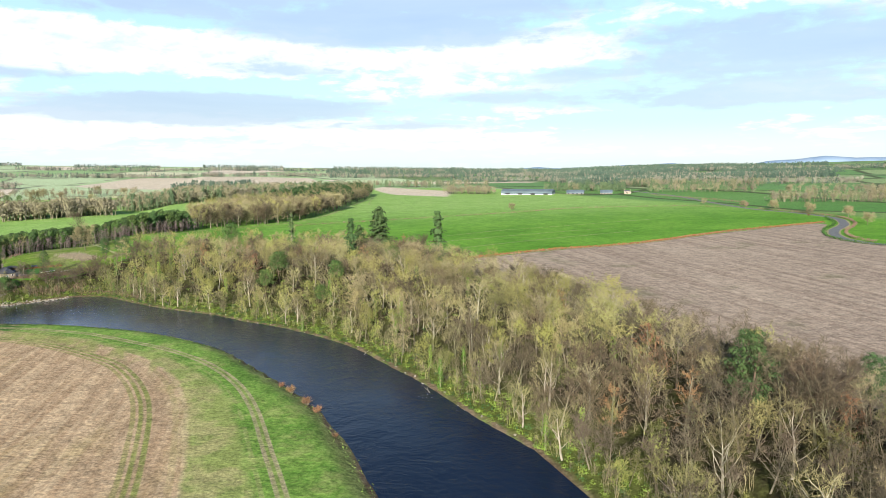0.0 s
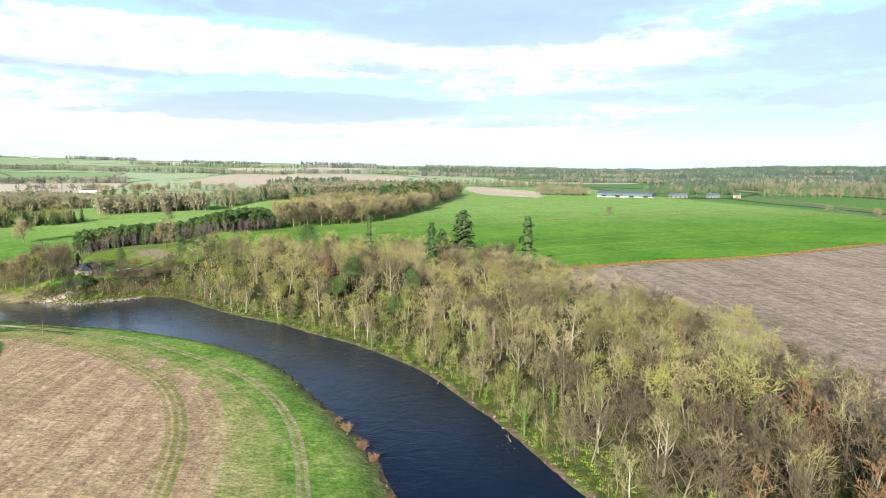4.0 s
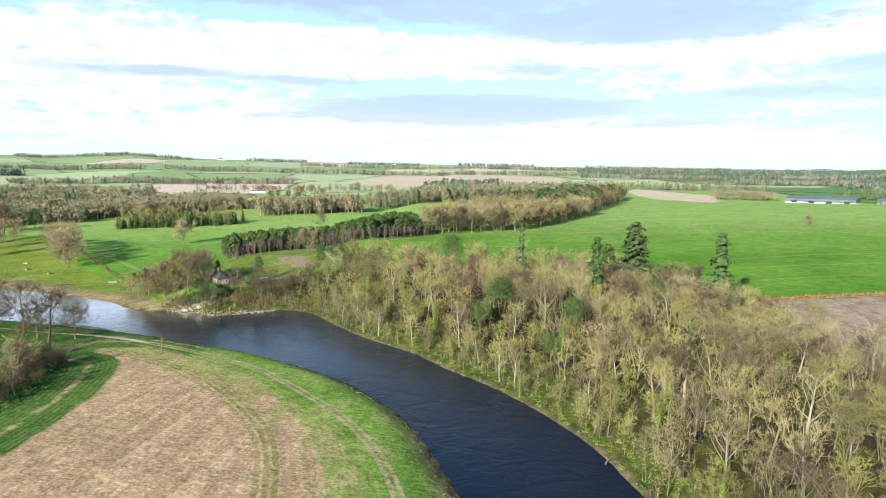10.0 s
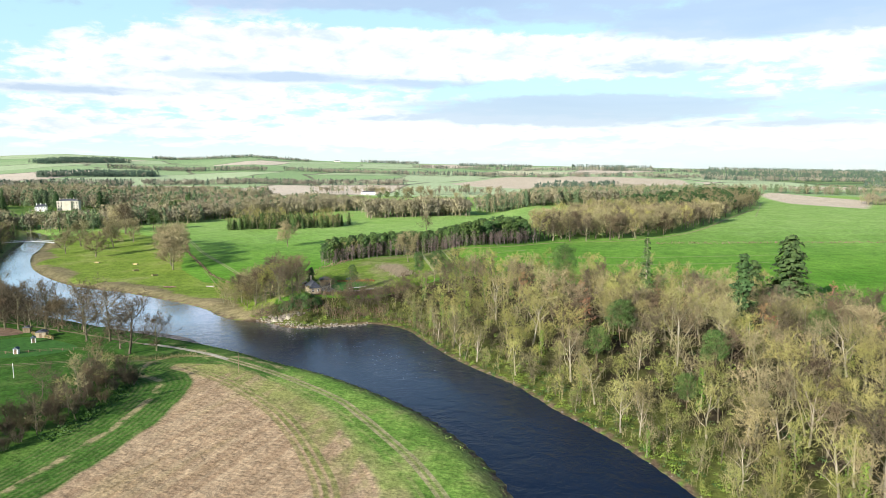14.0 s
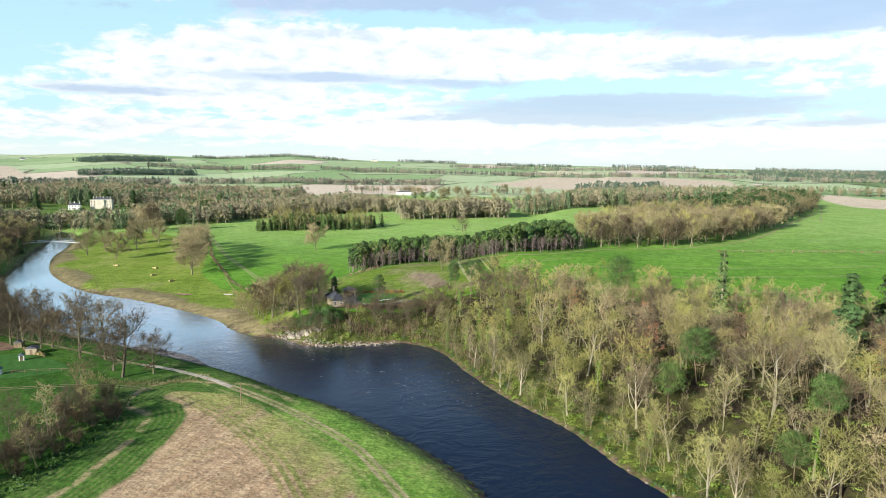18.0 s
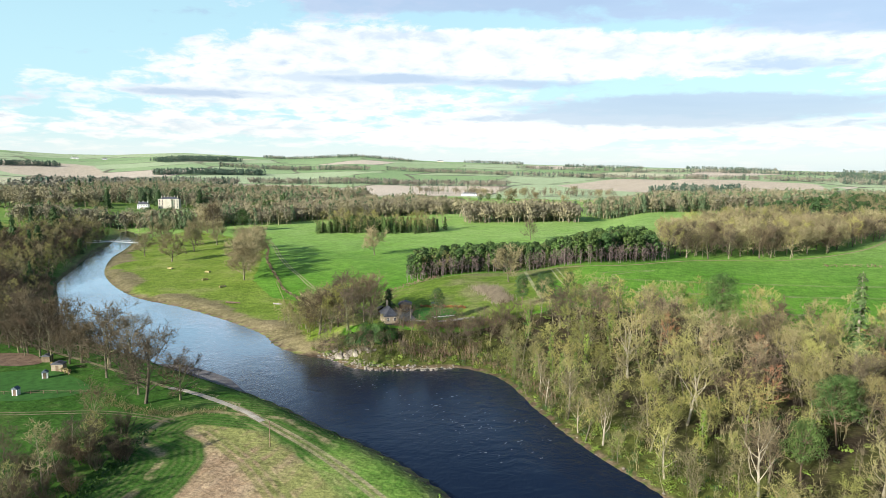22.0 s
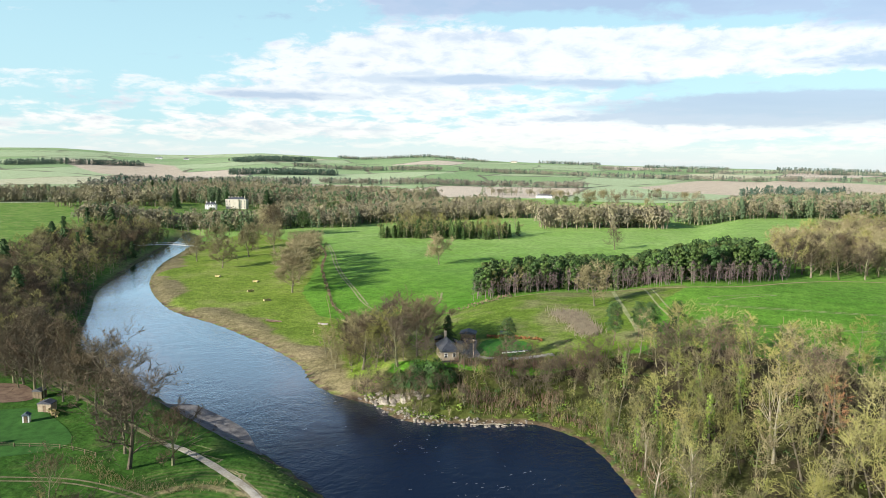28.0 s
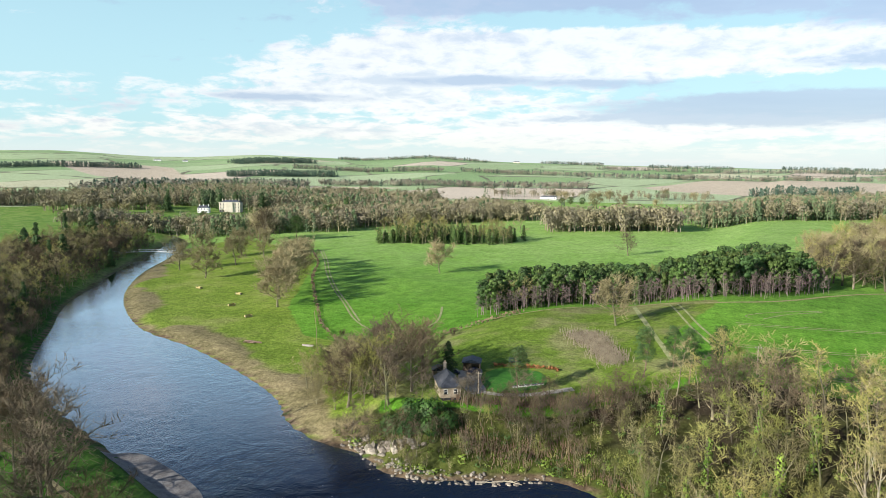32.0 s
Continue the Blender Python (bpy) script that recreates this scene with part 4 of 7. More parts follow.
def bush(seed, h, wide, leaves=0, stems=16, twigs=9, size=0.25):
    """A many-stemmed shrub, bare or in leaf."""
    rng = random.Random(seed)
    wood, crown = Soup(), Soup()
    for _ in range(stems):
        w, q = rng.uniform(0, 6.28), rng.uniform(0, wide * 0.35)
        p = Vector((math.cos(w) * q, math.sin(w) * q, -0.2))
        tip = Vector((math.cos(w) * wide * rng.uniform(0.2, 1), math.sin(w) * wide * rng.uniform(0.2, 1), h * rng.uniform(0.55, 1.0)))
        wood.spike(p, tip, 0.06)
        for _ in range(twigs):
            s = p.lerp(tip, rng.uniform(0.3, 0.95))
            e = s + Vector((rng.gauss(0, 0.5), rng.gauss(0, 0.5), rng.uniform(0.1, 0.9))) * h * 0.3
            crown.spike(s, e, 0.035)
            crown.spike(s.lerp(e, 0.5), s.lerp(e, 0.5) + Vector((rng.gauss(0, 0.5), rng.gauss(0, 0.5), rng.uniform(0.1, 0.7))) * h * 0.2, 0.025)
    for _ in range(leaves):
        d = Vector((rng.gauss(0, 1), rng.gauss(0, 1), abs(rng.gauss(0, 0.9)))).normalized()
        crown.leaf(Vector((d.x * wide, d.y * wide, d.z * h)) * rng.uniform(0.7, 1.05), d, size * rng.uniform(0.7, 1.3), rng)
    return wood, crown


KINDS = {}


def kind(name, made, wood_mat, crown_mat, extra=None):
    w, c = made
    KINDS.setdefault(name, []).append((w.mesh(name + "_trunk", M[wood_mat]), c.mesh(name + "_crown", M[crown_mat]), extra))


for s in range(6):
    kind("bank_tree", bare_tree(10 + s, 18, 0.34 + 0.02 * (s % 4), 9, 0.22, 7, 6, 0.08, 0.0115, 0.030, 1.25 - 0.12 * s, 0.12, 3, 0.62), "bark", "twig")
for s in range(4):
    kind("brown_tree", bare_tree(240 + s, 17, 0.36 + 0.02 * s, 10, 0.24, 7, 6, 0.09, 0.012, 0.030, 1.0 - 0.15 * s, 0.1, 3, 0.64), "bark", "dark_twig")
for s in range(3):
    kind("bank_tree_pale", bare_tree(40 + s, 18, 0.36, 8, 0.26, 6, 5, 0.18, 0.0145, 0.028, 0.8, 0.12, 3, 0.66), "pale_bark", "twig")
for s in range(3):
    kind("ivy_tree", bare_tree(30 + s, 17, 0.30, 9, 0.34, 6, 5, 0.06, 0.013, 0.03, 1.0, 0.12, 3, 0.68), "bark", "twig", ivy_coat(s, 10, 1.0).mesh("ivy", M["ivy"]))
for s in range(4):
    kind("pole_tree", bare_tree(60 + s, 14, 0.27, 10, 0.2, 6, 5, 0.12, 0.0075, 0.030, 1.2, 0.14, 3, 0.66), "bark", "moss_twig")
for s in range(4):
    kind("spread_tree", bare_tree(80 + s, 15, 0.42, 11, 0.2, 8, 8, 0.05, 0.022, 0.033, 0.35, 0.1, 3), "bark", "dark_twig")
for s in range(3):
    kind("park_tree", bare_tree(90 + s, 15, 0.44, 13, 0.2, 9, 9, 0.04, 0.02, 0.055, 0.55, 0.1, 3), "bark", "pale_twig")
for s in range(3):
    kind("olive_tree", bare_tree(190 + s, 14, 0.40, 12, 0.12, 8, 8, 0.04, 0.016, 0.042, 0.45, 0.1), "bark", "twig" if s else "moss_twig")
for s in range(2):
    kind("larch", bare_tree(100 + s, 17, 0.16, 16, 0.12, 5, 5, 0.03, 0.012, 0.04), "bark", "rust_twig")
for s in range(2):
    kind("fir_tree", fir_tree(110 + s, 24, 6.4 - 3.0 * s, 0.08, 0.9, 15 - 4 * s, 1.6, 0.5 - 0.1 * s), "bark", "needles")
kind("thin_fir", fir_tree(115, 22, 3.0, 0.25, 0.7, 8, 1.25), "pale_bark", "needles")
for s in range(3):
    kind("pine_tree", pine_tree(120 + s, 16, 5.2, 0.42, 50, 130, 0.17), "pine_bark", "pine_needles")
for s in range(2):
    kind("tall_pine", pine_tree(125 + s, 21, 4.2, 0.36, 44, 120, 0.20), "pine_bark", "needles")
for s in range(4):
    kind("plantation_pine", pine_tree(130 + s, 12.5, 2.9, 0.34, 24, 34, 0.46), "birch_bark", "pine_needles" if s % 2 else "needles")
for s in range(3):
    kind("birch", bare_tree(180 + s, 12, 0.15, 8, 0.25, 4, 4, 0.04, 0.007, 0.045, 1.0, 0.15), "birch_bark", "birch_twig")
for s in range(3):
    kind("plantation_fir", fir_tree(140 + s, 11, 2.9, 0.06, 1.0, 8, 1.25), "bark", "pine_needles")
for s in range(2):
    kind("green_shrub", bush(150 + s, 3.5, 3.0, 420, 10, 3, 0.33), "bark", "shrub")
for s in range(3):
    kind("bare_bush", bush(160 + s, 4.0, 2.6, 0, 26, 12), "bark", "dark_twig")
for s in range(2):
    kind("rust_bush", bush(170 + s, 2.6, 2.2, 0, 30, 12), "bark", "rust_twig")

TAGS = dict(
    bank_tree=("bare grey-brown tree on the wooded river bank", "tree"), bank_tree_pale=("bare tree with pale bark on the river bank", "tree"),
    ivy_tree=("bare tree with a bright green ivy-clad trunk", "tree"), pole_tree=("slender bare young tree on the steep bank", "tree"),
    spread_tree=("dark bare broad-crowned tree with twisting limbs", "tree"), park_tree=("bare rounded parkland tree on green pasture", "tree"),
    larch=("rust-brown leafless larch in the bank wood", "tree"), fir_tree=("tall dark green fir above the bank wood", "conifer"),
    thin_fir=("thin ragged fir with a pale trunk", "conifer"), pine_tree=("green pine with a rounded clumped crown", "pine"),
    tall_pine=("tall dark green pine with a bare trunk", "pine"),
    plantation_pine=("dark green plantation pine with a bare trunk", "pine"), plantation_fir=("young dark green fir in a plantation", "conifer"),
    green_shrub=("dense evergreen shrub with dark green leaves", "shrub"), bare_bush=("leafless brown tangled bush", "bush"),
    brown_tree=("bare dark brown tree in the dense bank wood", "tree"),
    olive_tree=("bare olive-green tree beside the cottage", "tree"),
    birch=("slender grey-purple birch at the plantation edge", "tree"),
    rust_bush=("rust-coloured bare bush at the water's edge", "bush"))
NAMES = dict(bank_tree="bare_tree", brown_tree="brown_tree", bank_tree_pale="bare_tree", ivy_tree="ivy_tree", pole_tree="young_tree", spread_tree="broad_tree", park_tree="park_tree",
             larch="larch_tree", fir_tree="fir_tree", thin_fir="fir_tree", pine_tree="pine_tree", tall_pine="pine_tree", plantation_pine="plantation_pine",
             plantation_fir="plantation_fir", birch="birch_tree", olive_tree="olive_tree", green_shrub="shrub", bare_bush="bush", rust_bush="bush")


LITE = {}
for k, made, crown_mat in (("bank_tree", bare_tree(510, 17, 0.30, 8, 0.3, 5, 5, 0.06, 0.012, 0.05, 0.5, 0.1, 3), "twig"), ("bank_tree_pale", bare_tree(511, 17, 0.30, 8, 0.3, 5, 5, 0.1, 0.012, 0.05, 0.45, 0.1, 3), "twig"),
                           ("pole_tree", bare_tree(512, 13, 0.22, 8, 0.2, 4, 4, 0.10, 0.007, 0.05, 0.9, 0.12), "moss_twig"), ("spread_tree", bare_tree(513, 15, 0.42, 9, 0.2, 5, 5, 0.05, 0.022, 0.09, 0.25, 0.1), "dark_twig"),
                           ("park_tree", bare_tree(514, 15, 0.42, 9, 0.2, 5, 5, 0.05, 0.022, 0.11, 0.2, 0.08), "twig"), ("plantation_pine", pine_tree(515, 12.5, 3.0, 0.46, 12, 22, 0.60), "needles")):
    LITE[k] = (made[0].mesh(k + "_trunk", M["birch_bark" if "pine" in k else "bark"]), made[1].mesh(k + "_crown", M[crown_mat]))
COUNT, SURPLUS = {}, []


def plant(k, x, y, size=1.0, rng=random, group="", label="", z=None, variant=None, squash=1.0):
    """One tree as a thing of its own: trunk, crown and, on some, ivy."""
    vs = KINDS[k]
    t, c, extra = vs[variant if variant is not None else rng.randrange(len(vs))]
    COUNT[NAMES[k]] = COUNT.get(NAMES[k], 0) + 1
    if COUNT[NAMES[k]] > 285 and variant is None:
        a, zz = rng.uniform(0, 6.28), z_at(x, y) if z is None else z
        t, c = LITE.get(k, (t, c))
        for me in (t, c, extra):
            if me:
                SURPLUS.append((me, x, y, zz, size, a))
        return None
    e = new(NAMES[k])
    tagged(e, label or TAGS[k][0], TAGS[k][1], group)
    e.matrix_basis = Matrix.LocRotScale((x, y, z_at(x, y) if z is None else z), Euler((0, 0, rng.uniform(0, 6.28))), (size * squash, size * squash, size))
    part("trunk", t, e)
    part("crown", c, e)
    if extra:
        part("ivy", extra, e, "bright green climbing ivy")
    return e


def scatter(poly, step, seed, keep=None):
    """Jittered points inside an outline."""
    rng = np.random.RandomState(seed)
    p = np.array(poly)
    xs, ys = np.meshgrid(np.arange(p[:, 0].min(), p[:, 0].max(), step), np.arange(p[:, 1].min(), p[:, 1].max(), step))
    xs = xs + rng.uniform(-0.48, 0.48, xs.shape) * step
    ys = ys + rng.uniform(-0.48, 0.48, ys.shape) * step
    ok = inside(xs, ys, poly)
    if keep is not None:
        ok &= keep(xs, ys)
    return np.stack([xs[ok], ys[ok]], 1)


def joined(name, pieces, label, category):
    """Many distant trees in one mesh: pieces of (mesh, x, y, z, size, turn)."""
    cache, V, L, S, MI, mats, k, q = {}, [], [], [], [], [], 0, 0
    for me, x, y, z, size, turn in pieces:
        if me.name not in cache:
            co = np.empty(len(me.vertices) * 3)
            me.vertices.foreach_get("co", co)
            li = np.empty(len(me.loops), int)
            me.loops.foreach_get("vertex_index", li)
            ls = np.empty(len(me.polygons), int)
            me.polygons.foreach_get("loop_start", ls)
            if me.materials[0] not in mats:
                mats.append(me.materials[0])
            cache[me.name] = (co.reshape(-1, 3), li, ls, mats.index(me.materials[0]))
        co, li, ls, mi = cache[me.name]
        c, s = math.cos(turn) * size, math.sin(turn) * size
        V.append(np.stack([co[:, 0] * c - co[:, 1] * s + x, co[:, 0] * s + co[:, 1] * c + y, co[:, 2] * size + z], 1))
        L.append(li + k)
        S.append(ls + q)
        MI.append(np.full(len(ls), mi))
        k += len(co)
        q += len(li)
    me = bpy.data.meshes.new(name)
    V, L, S, MI = np.concatenate(V), np.concatenate(L), np.concatenate(S), np.concatenate(MI)
    me.vertices.add(len(V))
    me.vertices.foreach_set("co", V.ravel())
    me.loops.add(len(L))
    me.loops.foreach_set("vertex_index", L)
    me.polygons.add(len(S))
    me.polygons.foreach_set("loop_start", S)
    for m in mats:
        me.materials.append(m)
    me.polygons.foreach_set("material_index", MI)
    me.update(calc_edges=True)
    return tagged(new(name, me), label, category, kind="stuff")


# bank wood: tall trees along the top, slender ones down the slope
rng = random.Random(5)
pts = scatter(WOOD, 6.3, 3, lambda X, Y: (line_dist(X, Y, RB) > 0.8) & (Y > 15))
dr = line_dist(pts[:, 0], pts[:, 1], RB)
wz = ground_z(pts[:, 0], pts[:, 1])
CLEAR = ((66, 309, 8), (88, 273, 7), (46, 283, 6), (20, 312, 5), (-10, 343, 6), (32, 244, 5), (3, 263, 5), (10, 272, 6), (83, 56, 3), (-62, 342, 5), (24, 232, 4), (62, 262, 5))
for (x, y), d, z in zip(pts, dr, wz):
    knollside = x < -72
    r = rng.random()
    if d < 9:
        k, s = ("pole_tree" if r < 0.55 else "bank_tree_pale" if r < 0.75 else "ivy_tree" if r < 0.85 else "bank_tree"), rng.uniform(0.6, 0.9)
    elif d < 24:
        k, s = ("pole_tree" if r < 0.42 else "bank_tree" if r < 0.62 else "bank_tree_pale" if r < 0.78 else "ivy_tree"), rng.uniform(0.72, 1.08)
    else:
        k, s = ("bank_tree" if r < 0.50 else "pole_tree" if r < 0.60 else "bank_tree_pale" if r < 0.76 else "ivy_tree" if r < 0.83 else "spread_tree" if r < 0.96 else "larch"), rng.uniform(0.74, 1.14)
    if any(math.hypot(x - a, (y - b + 5) * 0.55) < q for a, b, q in CLEAR):
        continue
    # more brown trees to the south; cloud shade is put into the darker mix
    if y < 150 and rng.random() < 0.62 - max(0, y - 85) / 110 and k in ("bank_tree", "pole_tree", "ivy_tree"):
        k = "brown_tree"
    if d > 40:
        s *= 0.84
    if knollside:
        k, s = ("pole_tree" if r < 0.45 else "brown_tree"), rng.uniform(0.36, 0.58)
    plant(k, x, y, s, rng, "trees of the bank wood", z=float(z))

# saplings and undergrowth below them
sap, brush = [], []
for i in range(6):
    w, c = Soup(), Soup()
    rr2 = random.Random(200 + i)
    for _ in range(5):
        x0, y0 = rr2.gauss(0, 0.6), rr2.gauss(0, 0.6)
        tip = Vector((x0 + rr2.gauss(0, 0.7), y0 + rr2.gauss(0, 0.7), rr2.uniform(2.0, 6.0)))
        w.spike((x0, y0, -0.2), tip, 0.04)
        for _ in range(11):
            s0 = Vector((x0, y0, 0)).lerp(tip, rr2.uniform(0.35, 0.95))
            w.spike(s0, s0 + Vector((rr2.gauss(0, 0.7), rr2.gauss(0, 0.7), rr2.uniform(0.4, 1.4))), 0.026)
    sap.append(w.mesh("sapling", M[("dark_twig", "moss_twig", "twig", "dark_twig", "twig", "dark_twig")[i]]))
for i in range(5):
    rr2 = random.Random(230 + i)
    g = Soup()
    for _ in range(64):
        d = Vector((rr2.gauss(0, 1), rr2.gauss(0, 1), abs(rr2.gauss(0, 0.7)))).normalized()
        g.leaf(Vector((d.x * 1.5, d.y * 1.5, d.z * 0.9)) * rr2.uniform(0.5, 1.05), d, rr2.uniform(0.12, 0.26), rr2)
    brush.append(g.mesh("brush", M["ivy"] if i < 3 else M["shrub"]))
pieces, low = [], []
for x, y in scatter(WOOD, 4.8, 8, lambda X, Y: (line_dist(X, Y, RB) > 1.5) & (Y > 15)):
    pieces.append((rng.choice(sap), x, y, z_at(x, y), rng.uniform(0.5, 1.1), rng.uniform(0, 6.28)))
for x, y in scatter(WOOD, 4.6, 9, lambda X, Y: (line_dist(X, Y, RB) > 1.5) & (line_dist(X, Y, RB) < np.where(Y < 175, 12, 40)) & (Y > 15)):
    low.append((rng.choice(brush), x, y, z_at(x, y), rng.uniform(0.5, 1.25), rng.uniform(0, 6.28)))
for x, y in scatter(WOOD, 2.4, 19, lambda X, Y: (line_dist(X, Y, RB) > 1.0) & (line_dist(X, Y, RB) < 11) & (Y > 15)):
    low.append((rng.choice(brush), x, y, z_at(x, y), rng.uniform(0.45, 1.0), rng.uniform(0, 6.28)))
    if rng.random() < 0.35:
        pieces.append((rng.choice(sap), x, y, z_at(x, y), rng.uniform(0.4, 0.9), rng.uniform(0, 6.28)))
joined("saplings", pieces, "thin leafless saplings under the bank trees", "saplings")
joined("undergrowth", low, "green and straw-coloured undergrowth on the bank", "undergrowth")

# single trees that stand out
for k, x, y, s, v in (("fir_tree", 66, 309, 1.15, 0), ("fir_tree", 88, 273.5, 1.12, 1), ("fir_tree", 46, 283, 1.0, 1), ("thin_fir", 20, 312, 1.15, 0),
                      ("pine_tree", -10, 343, 1.1, 0), ("pine_tree", 32, 244, 0.75, 1), ("pine_tree", 3, 263, 0.72, 2), ("pine_tree", 10, 272, 0.85, 1),
                      ("tall_pine", 83, 56, 1.0, 0), ("tall_pine", 103, 46, 0.62, 1), ("tall_pine", -77, 365, 0.6, 1), ("tall_pine", -66, 362, 0.62, 0), ("tall_pine", -60, 368, 0.55, 1), ("tall_pine", -71, 371, 0.5, 0),
                      ("tall_pine", -103, 347, 0.56, 0), ("fir_tree", 58, 322, 0.7, 0), ("pine_tree", 24, 232, 0.6, 0), ("pine_tree", 62, 262, 0.7, 2),
                      ("larch", 66, 78, 1.0, 0), ("larch", 84, 92, 1.05, 1), ("spread_tree", 82, 146, 1.1, 0), ("spread_tree", 92, 158, 1.0, 1),
                      ("spread_tree", 95, 62, 1.0, 2), ("spread_tree", 84, 222, 1.0, 3)):
    plant(k, x, y, s, rng, "", variant=v, squash=1.25 if k == "fir_tree" and y > 200 else 1.3 if k == "fir_tree" else 1.0)

# plantation behind the meadow, then a belt of tall bare trees along the field
PLANT = [(-150, 426), (-136, 431), (-120, 446), (-104, 454), (-88, 455), (-71, 451), (-51, 466), (-32, 493), (-50, 548), (-90, 524), (-130, 502), (-162, 466)]
EDGE = PLANT[:8]
for (ax, ay), (bx, by) in zip(EDGE[:-1], EDGE[1:]):
    steps = int(math.hypot(bx - ax, by - ay) / 0.9)
    for i in range(steps):
        u = (i + rng.random()) / steps
        back = rng.uniform(0.5, 7)
        if rng.random() < (0.95 if (i // 9) % 3 else 0.55):
            plant("birch", ax + (bx - ax) * u - back * 0.6, ay + (by - ay) * u + back * 0.8, rng.uniform(0.75, 1.05), rng, "trees of the plantation")
for x, y in scatter(PLANT, 3.5, 12, lambda X, Y: line_dist(X, Y, EDGE) > 5.5):
    r = rng.random()
    k = "plantation_pine" if r < 0.52 else "plantation_fir" if r < 0.64 else "birch" if r < 0.84 else "bank_tree"
    plant(k, x, y, rng.uniform(0.8, 1.1) * (0.72 if k == "bank_tree" else 1), rng, "trees of the plantation",
          "slender bare tree among plantation pines" if k == "bank_tree" else "")
BELT = [(-32, 493), (-13, 510), (29, 530), (74, 596), (120, 720), (170, 850), (213, 1010), (150, 1020), (95, 900), (40, 760), (-10, 660), (-46, 560)]
pieces = []
for i, (x, y) in enumerate(scatter(BELT, 8.5, 14)):
    s = rng.uniform(0.95, 1.25)
    if y < 700:
        plant(rng.choice(("park_tree", "bank_tree", "bank_tree", "spread_tree")), x, y, s, rng, "tree belt by the field", "tall bare tree in the belt beside the crop")
    else:
        k = rng.choice(("bank_tree", "park_tree", "spread_tree", "bank_tree", "plantation_pine"))
        t, c = LITE[k]
        a, z = rng.uniform(0, 6.28), z_at(x, y)
        s = s * (1.3 if k == "plantation_pine" else 1)
        pieces += [(t, x, y, z, s, a), (c, x, y, z, s, a)]
joined("tree_belt", pieces, "belt of bare tall trees along the green crop", "woodland")

# trees of the park, the hedge line and the crop
for x, y, s in ((-372, 483, 0.9), (-334, 467, 0.95), (-354, 511, 1.0), (-392, 522, 1.05), (-385, 548, 1.0), (-362, 545, 1.0), (-318, 520, 0.85)):
    plant("park_tree", x, y, s * 1.3, rng, "trees of the riverside park")
for x, y, s in ((-245, 424, 1.0), (-254, 436, 1.0), (-262, 450, 1.05), (-270, 462, 1.0), (-280, 478, 1.05), (-290, 494, 0.95), (-300, 512, 0.9)):
    plant("park_tree", x, y, s * 1.4, rng, "row of trees by the pasture edge", "bare tree in a row along the pasture")
plant("park_tree", -218, 526, 1.25, rng, "", "lone bare rounded tree in the green crop")
plant("park_tree", -95, 413, 1.1, rng, "", "bare tree on the rough meadow bank")
plant("spread_tree", -138, 632, 1.05, rng, "", "bare rounded tree behind the plantation")
plant("park_tree", 262, 577, 0.55, rng, "", "small bare tree alone in the crop")
for x, y in scatter([(-330, 632), (-276, 645), (-231, 657), (-228, 690), (-330, 690)], 4.6, 17):
    plant("plantation_fir" if rng.random() < (0.8 if x < -262 else 0.55) else "bank_tree", x, y, rng.uniform(0.55, 1.05) * (1.25 if x < -262 else 1.1), rng, "trees of the small covert", "tree of the small covert in the crop")

# trees round the cottage
for i, (x, y, s) in enumerate(((-131, 333, 0.75), (-137, 336, 0.85), (-143, 333, 0.8), (-134, 341, 0.85), (-140, 345, 0.9), (-147, 340, 0.8), (-129, 346, 0.8),
                               (-150, 349, 0.85), (-142, 354, 0.9), (-133, 355, 0.8), (-156, 345, 0.7), (-160, 354, 0.7), (-152, 360, 0.75), (-165, 362, 0.6), (-128, 339, 0.7))):
    plant("olive_tree" if i % 2 else "spread_tree", x, y, s * 1.4, rng, "trees beside the cottage", "bare tree crowding the cottage on the knoll")
for x, y, s in ((-125, 326, 1.25), (-120, 325, 1.35), (-122, 330, 1.2), (-115, 325, 1.0), (-117, 329, 1.2), (-112, 328, 0.9)):
    plant("green_shrub", x, y, s, rng, "shrubs above the rocks", "dark evergreen shrub above the riverside rocks")
for x, y, s in ((-170, 372, 0.8), (-176, 380, 0.9), (-163, 378, 0.8), (-158, 390, 0.7), (-182, 390, 0.8), (-190, 396, 0.7), (-148, 402, 0.7)):
    plant("bare_bush", x, y, s, rng, "scrub by the fence", "brown leafless scrub along the fence")
plant("fir_tree", -125, 353, 0.40, rng, "", "small dark fir behind the cottage", variant=0, squash=1.1)
for x, y in scatter([(-112, 330), (-96, 331), (-84, 336), (-72, 346), (-76, 358), (-92, 348), (-104, 340), (-113, 338)], 3.4, 27):
    plant("pole_tree" if rng.random() < 0.4 else "brown_tree", x, y, rng.uniform(0.34, 0.56), rng, "scrub trees below the drive", "small bare scrub tree on the knoll slope")
for x, y in scatter([(-172, 352), (-160, 338), (-142, 328), (-130, 328), (-128, 336), (-150, 350), (-164, 364)], 5.0, 29):
    plant("bank_tree" if rng.random() < 0.6 else "olive_tree", x, y, rng.uniform(0.5, 0.72), rng, "trees beside the cottage", "bare tree crowding the cottage on the knoll")

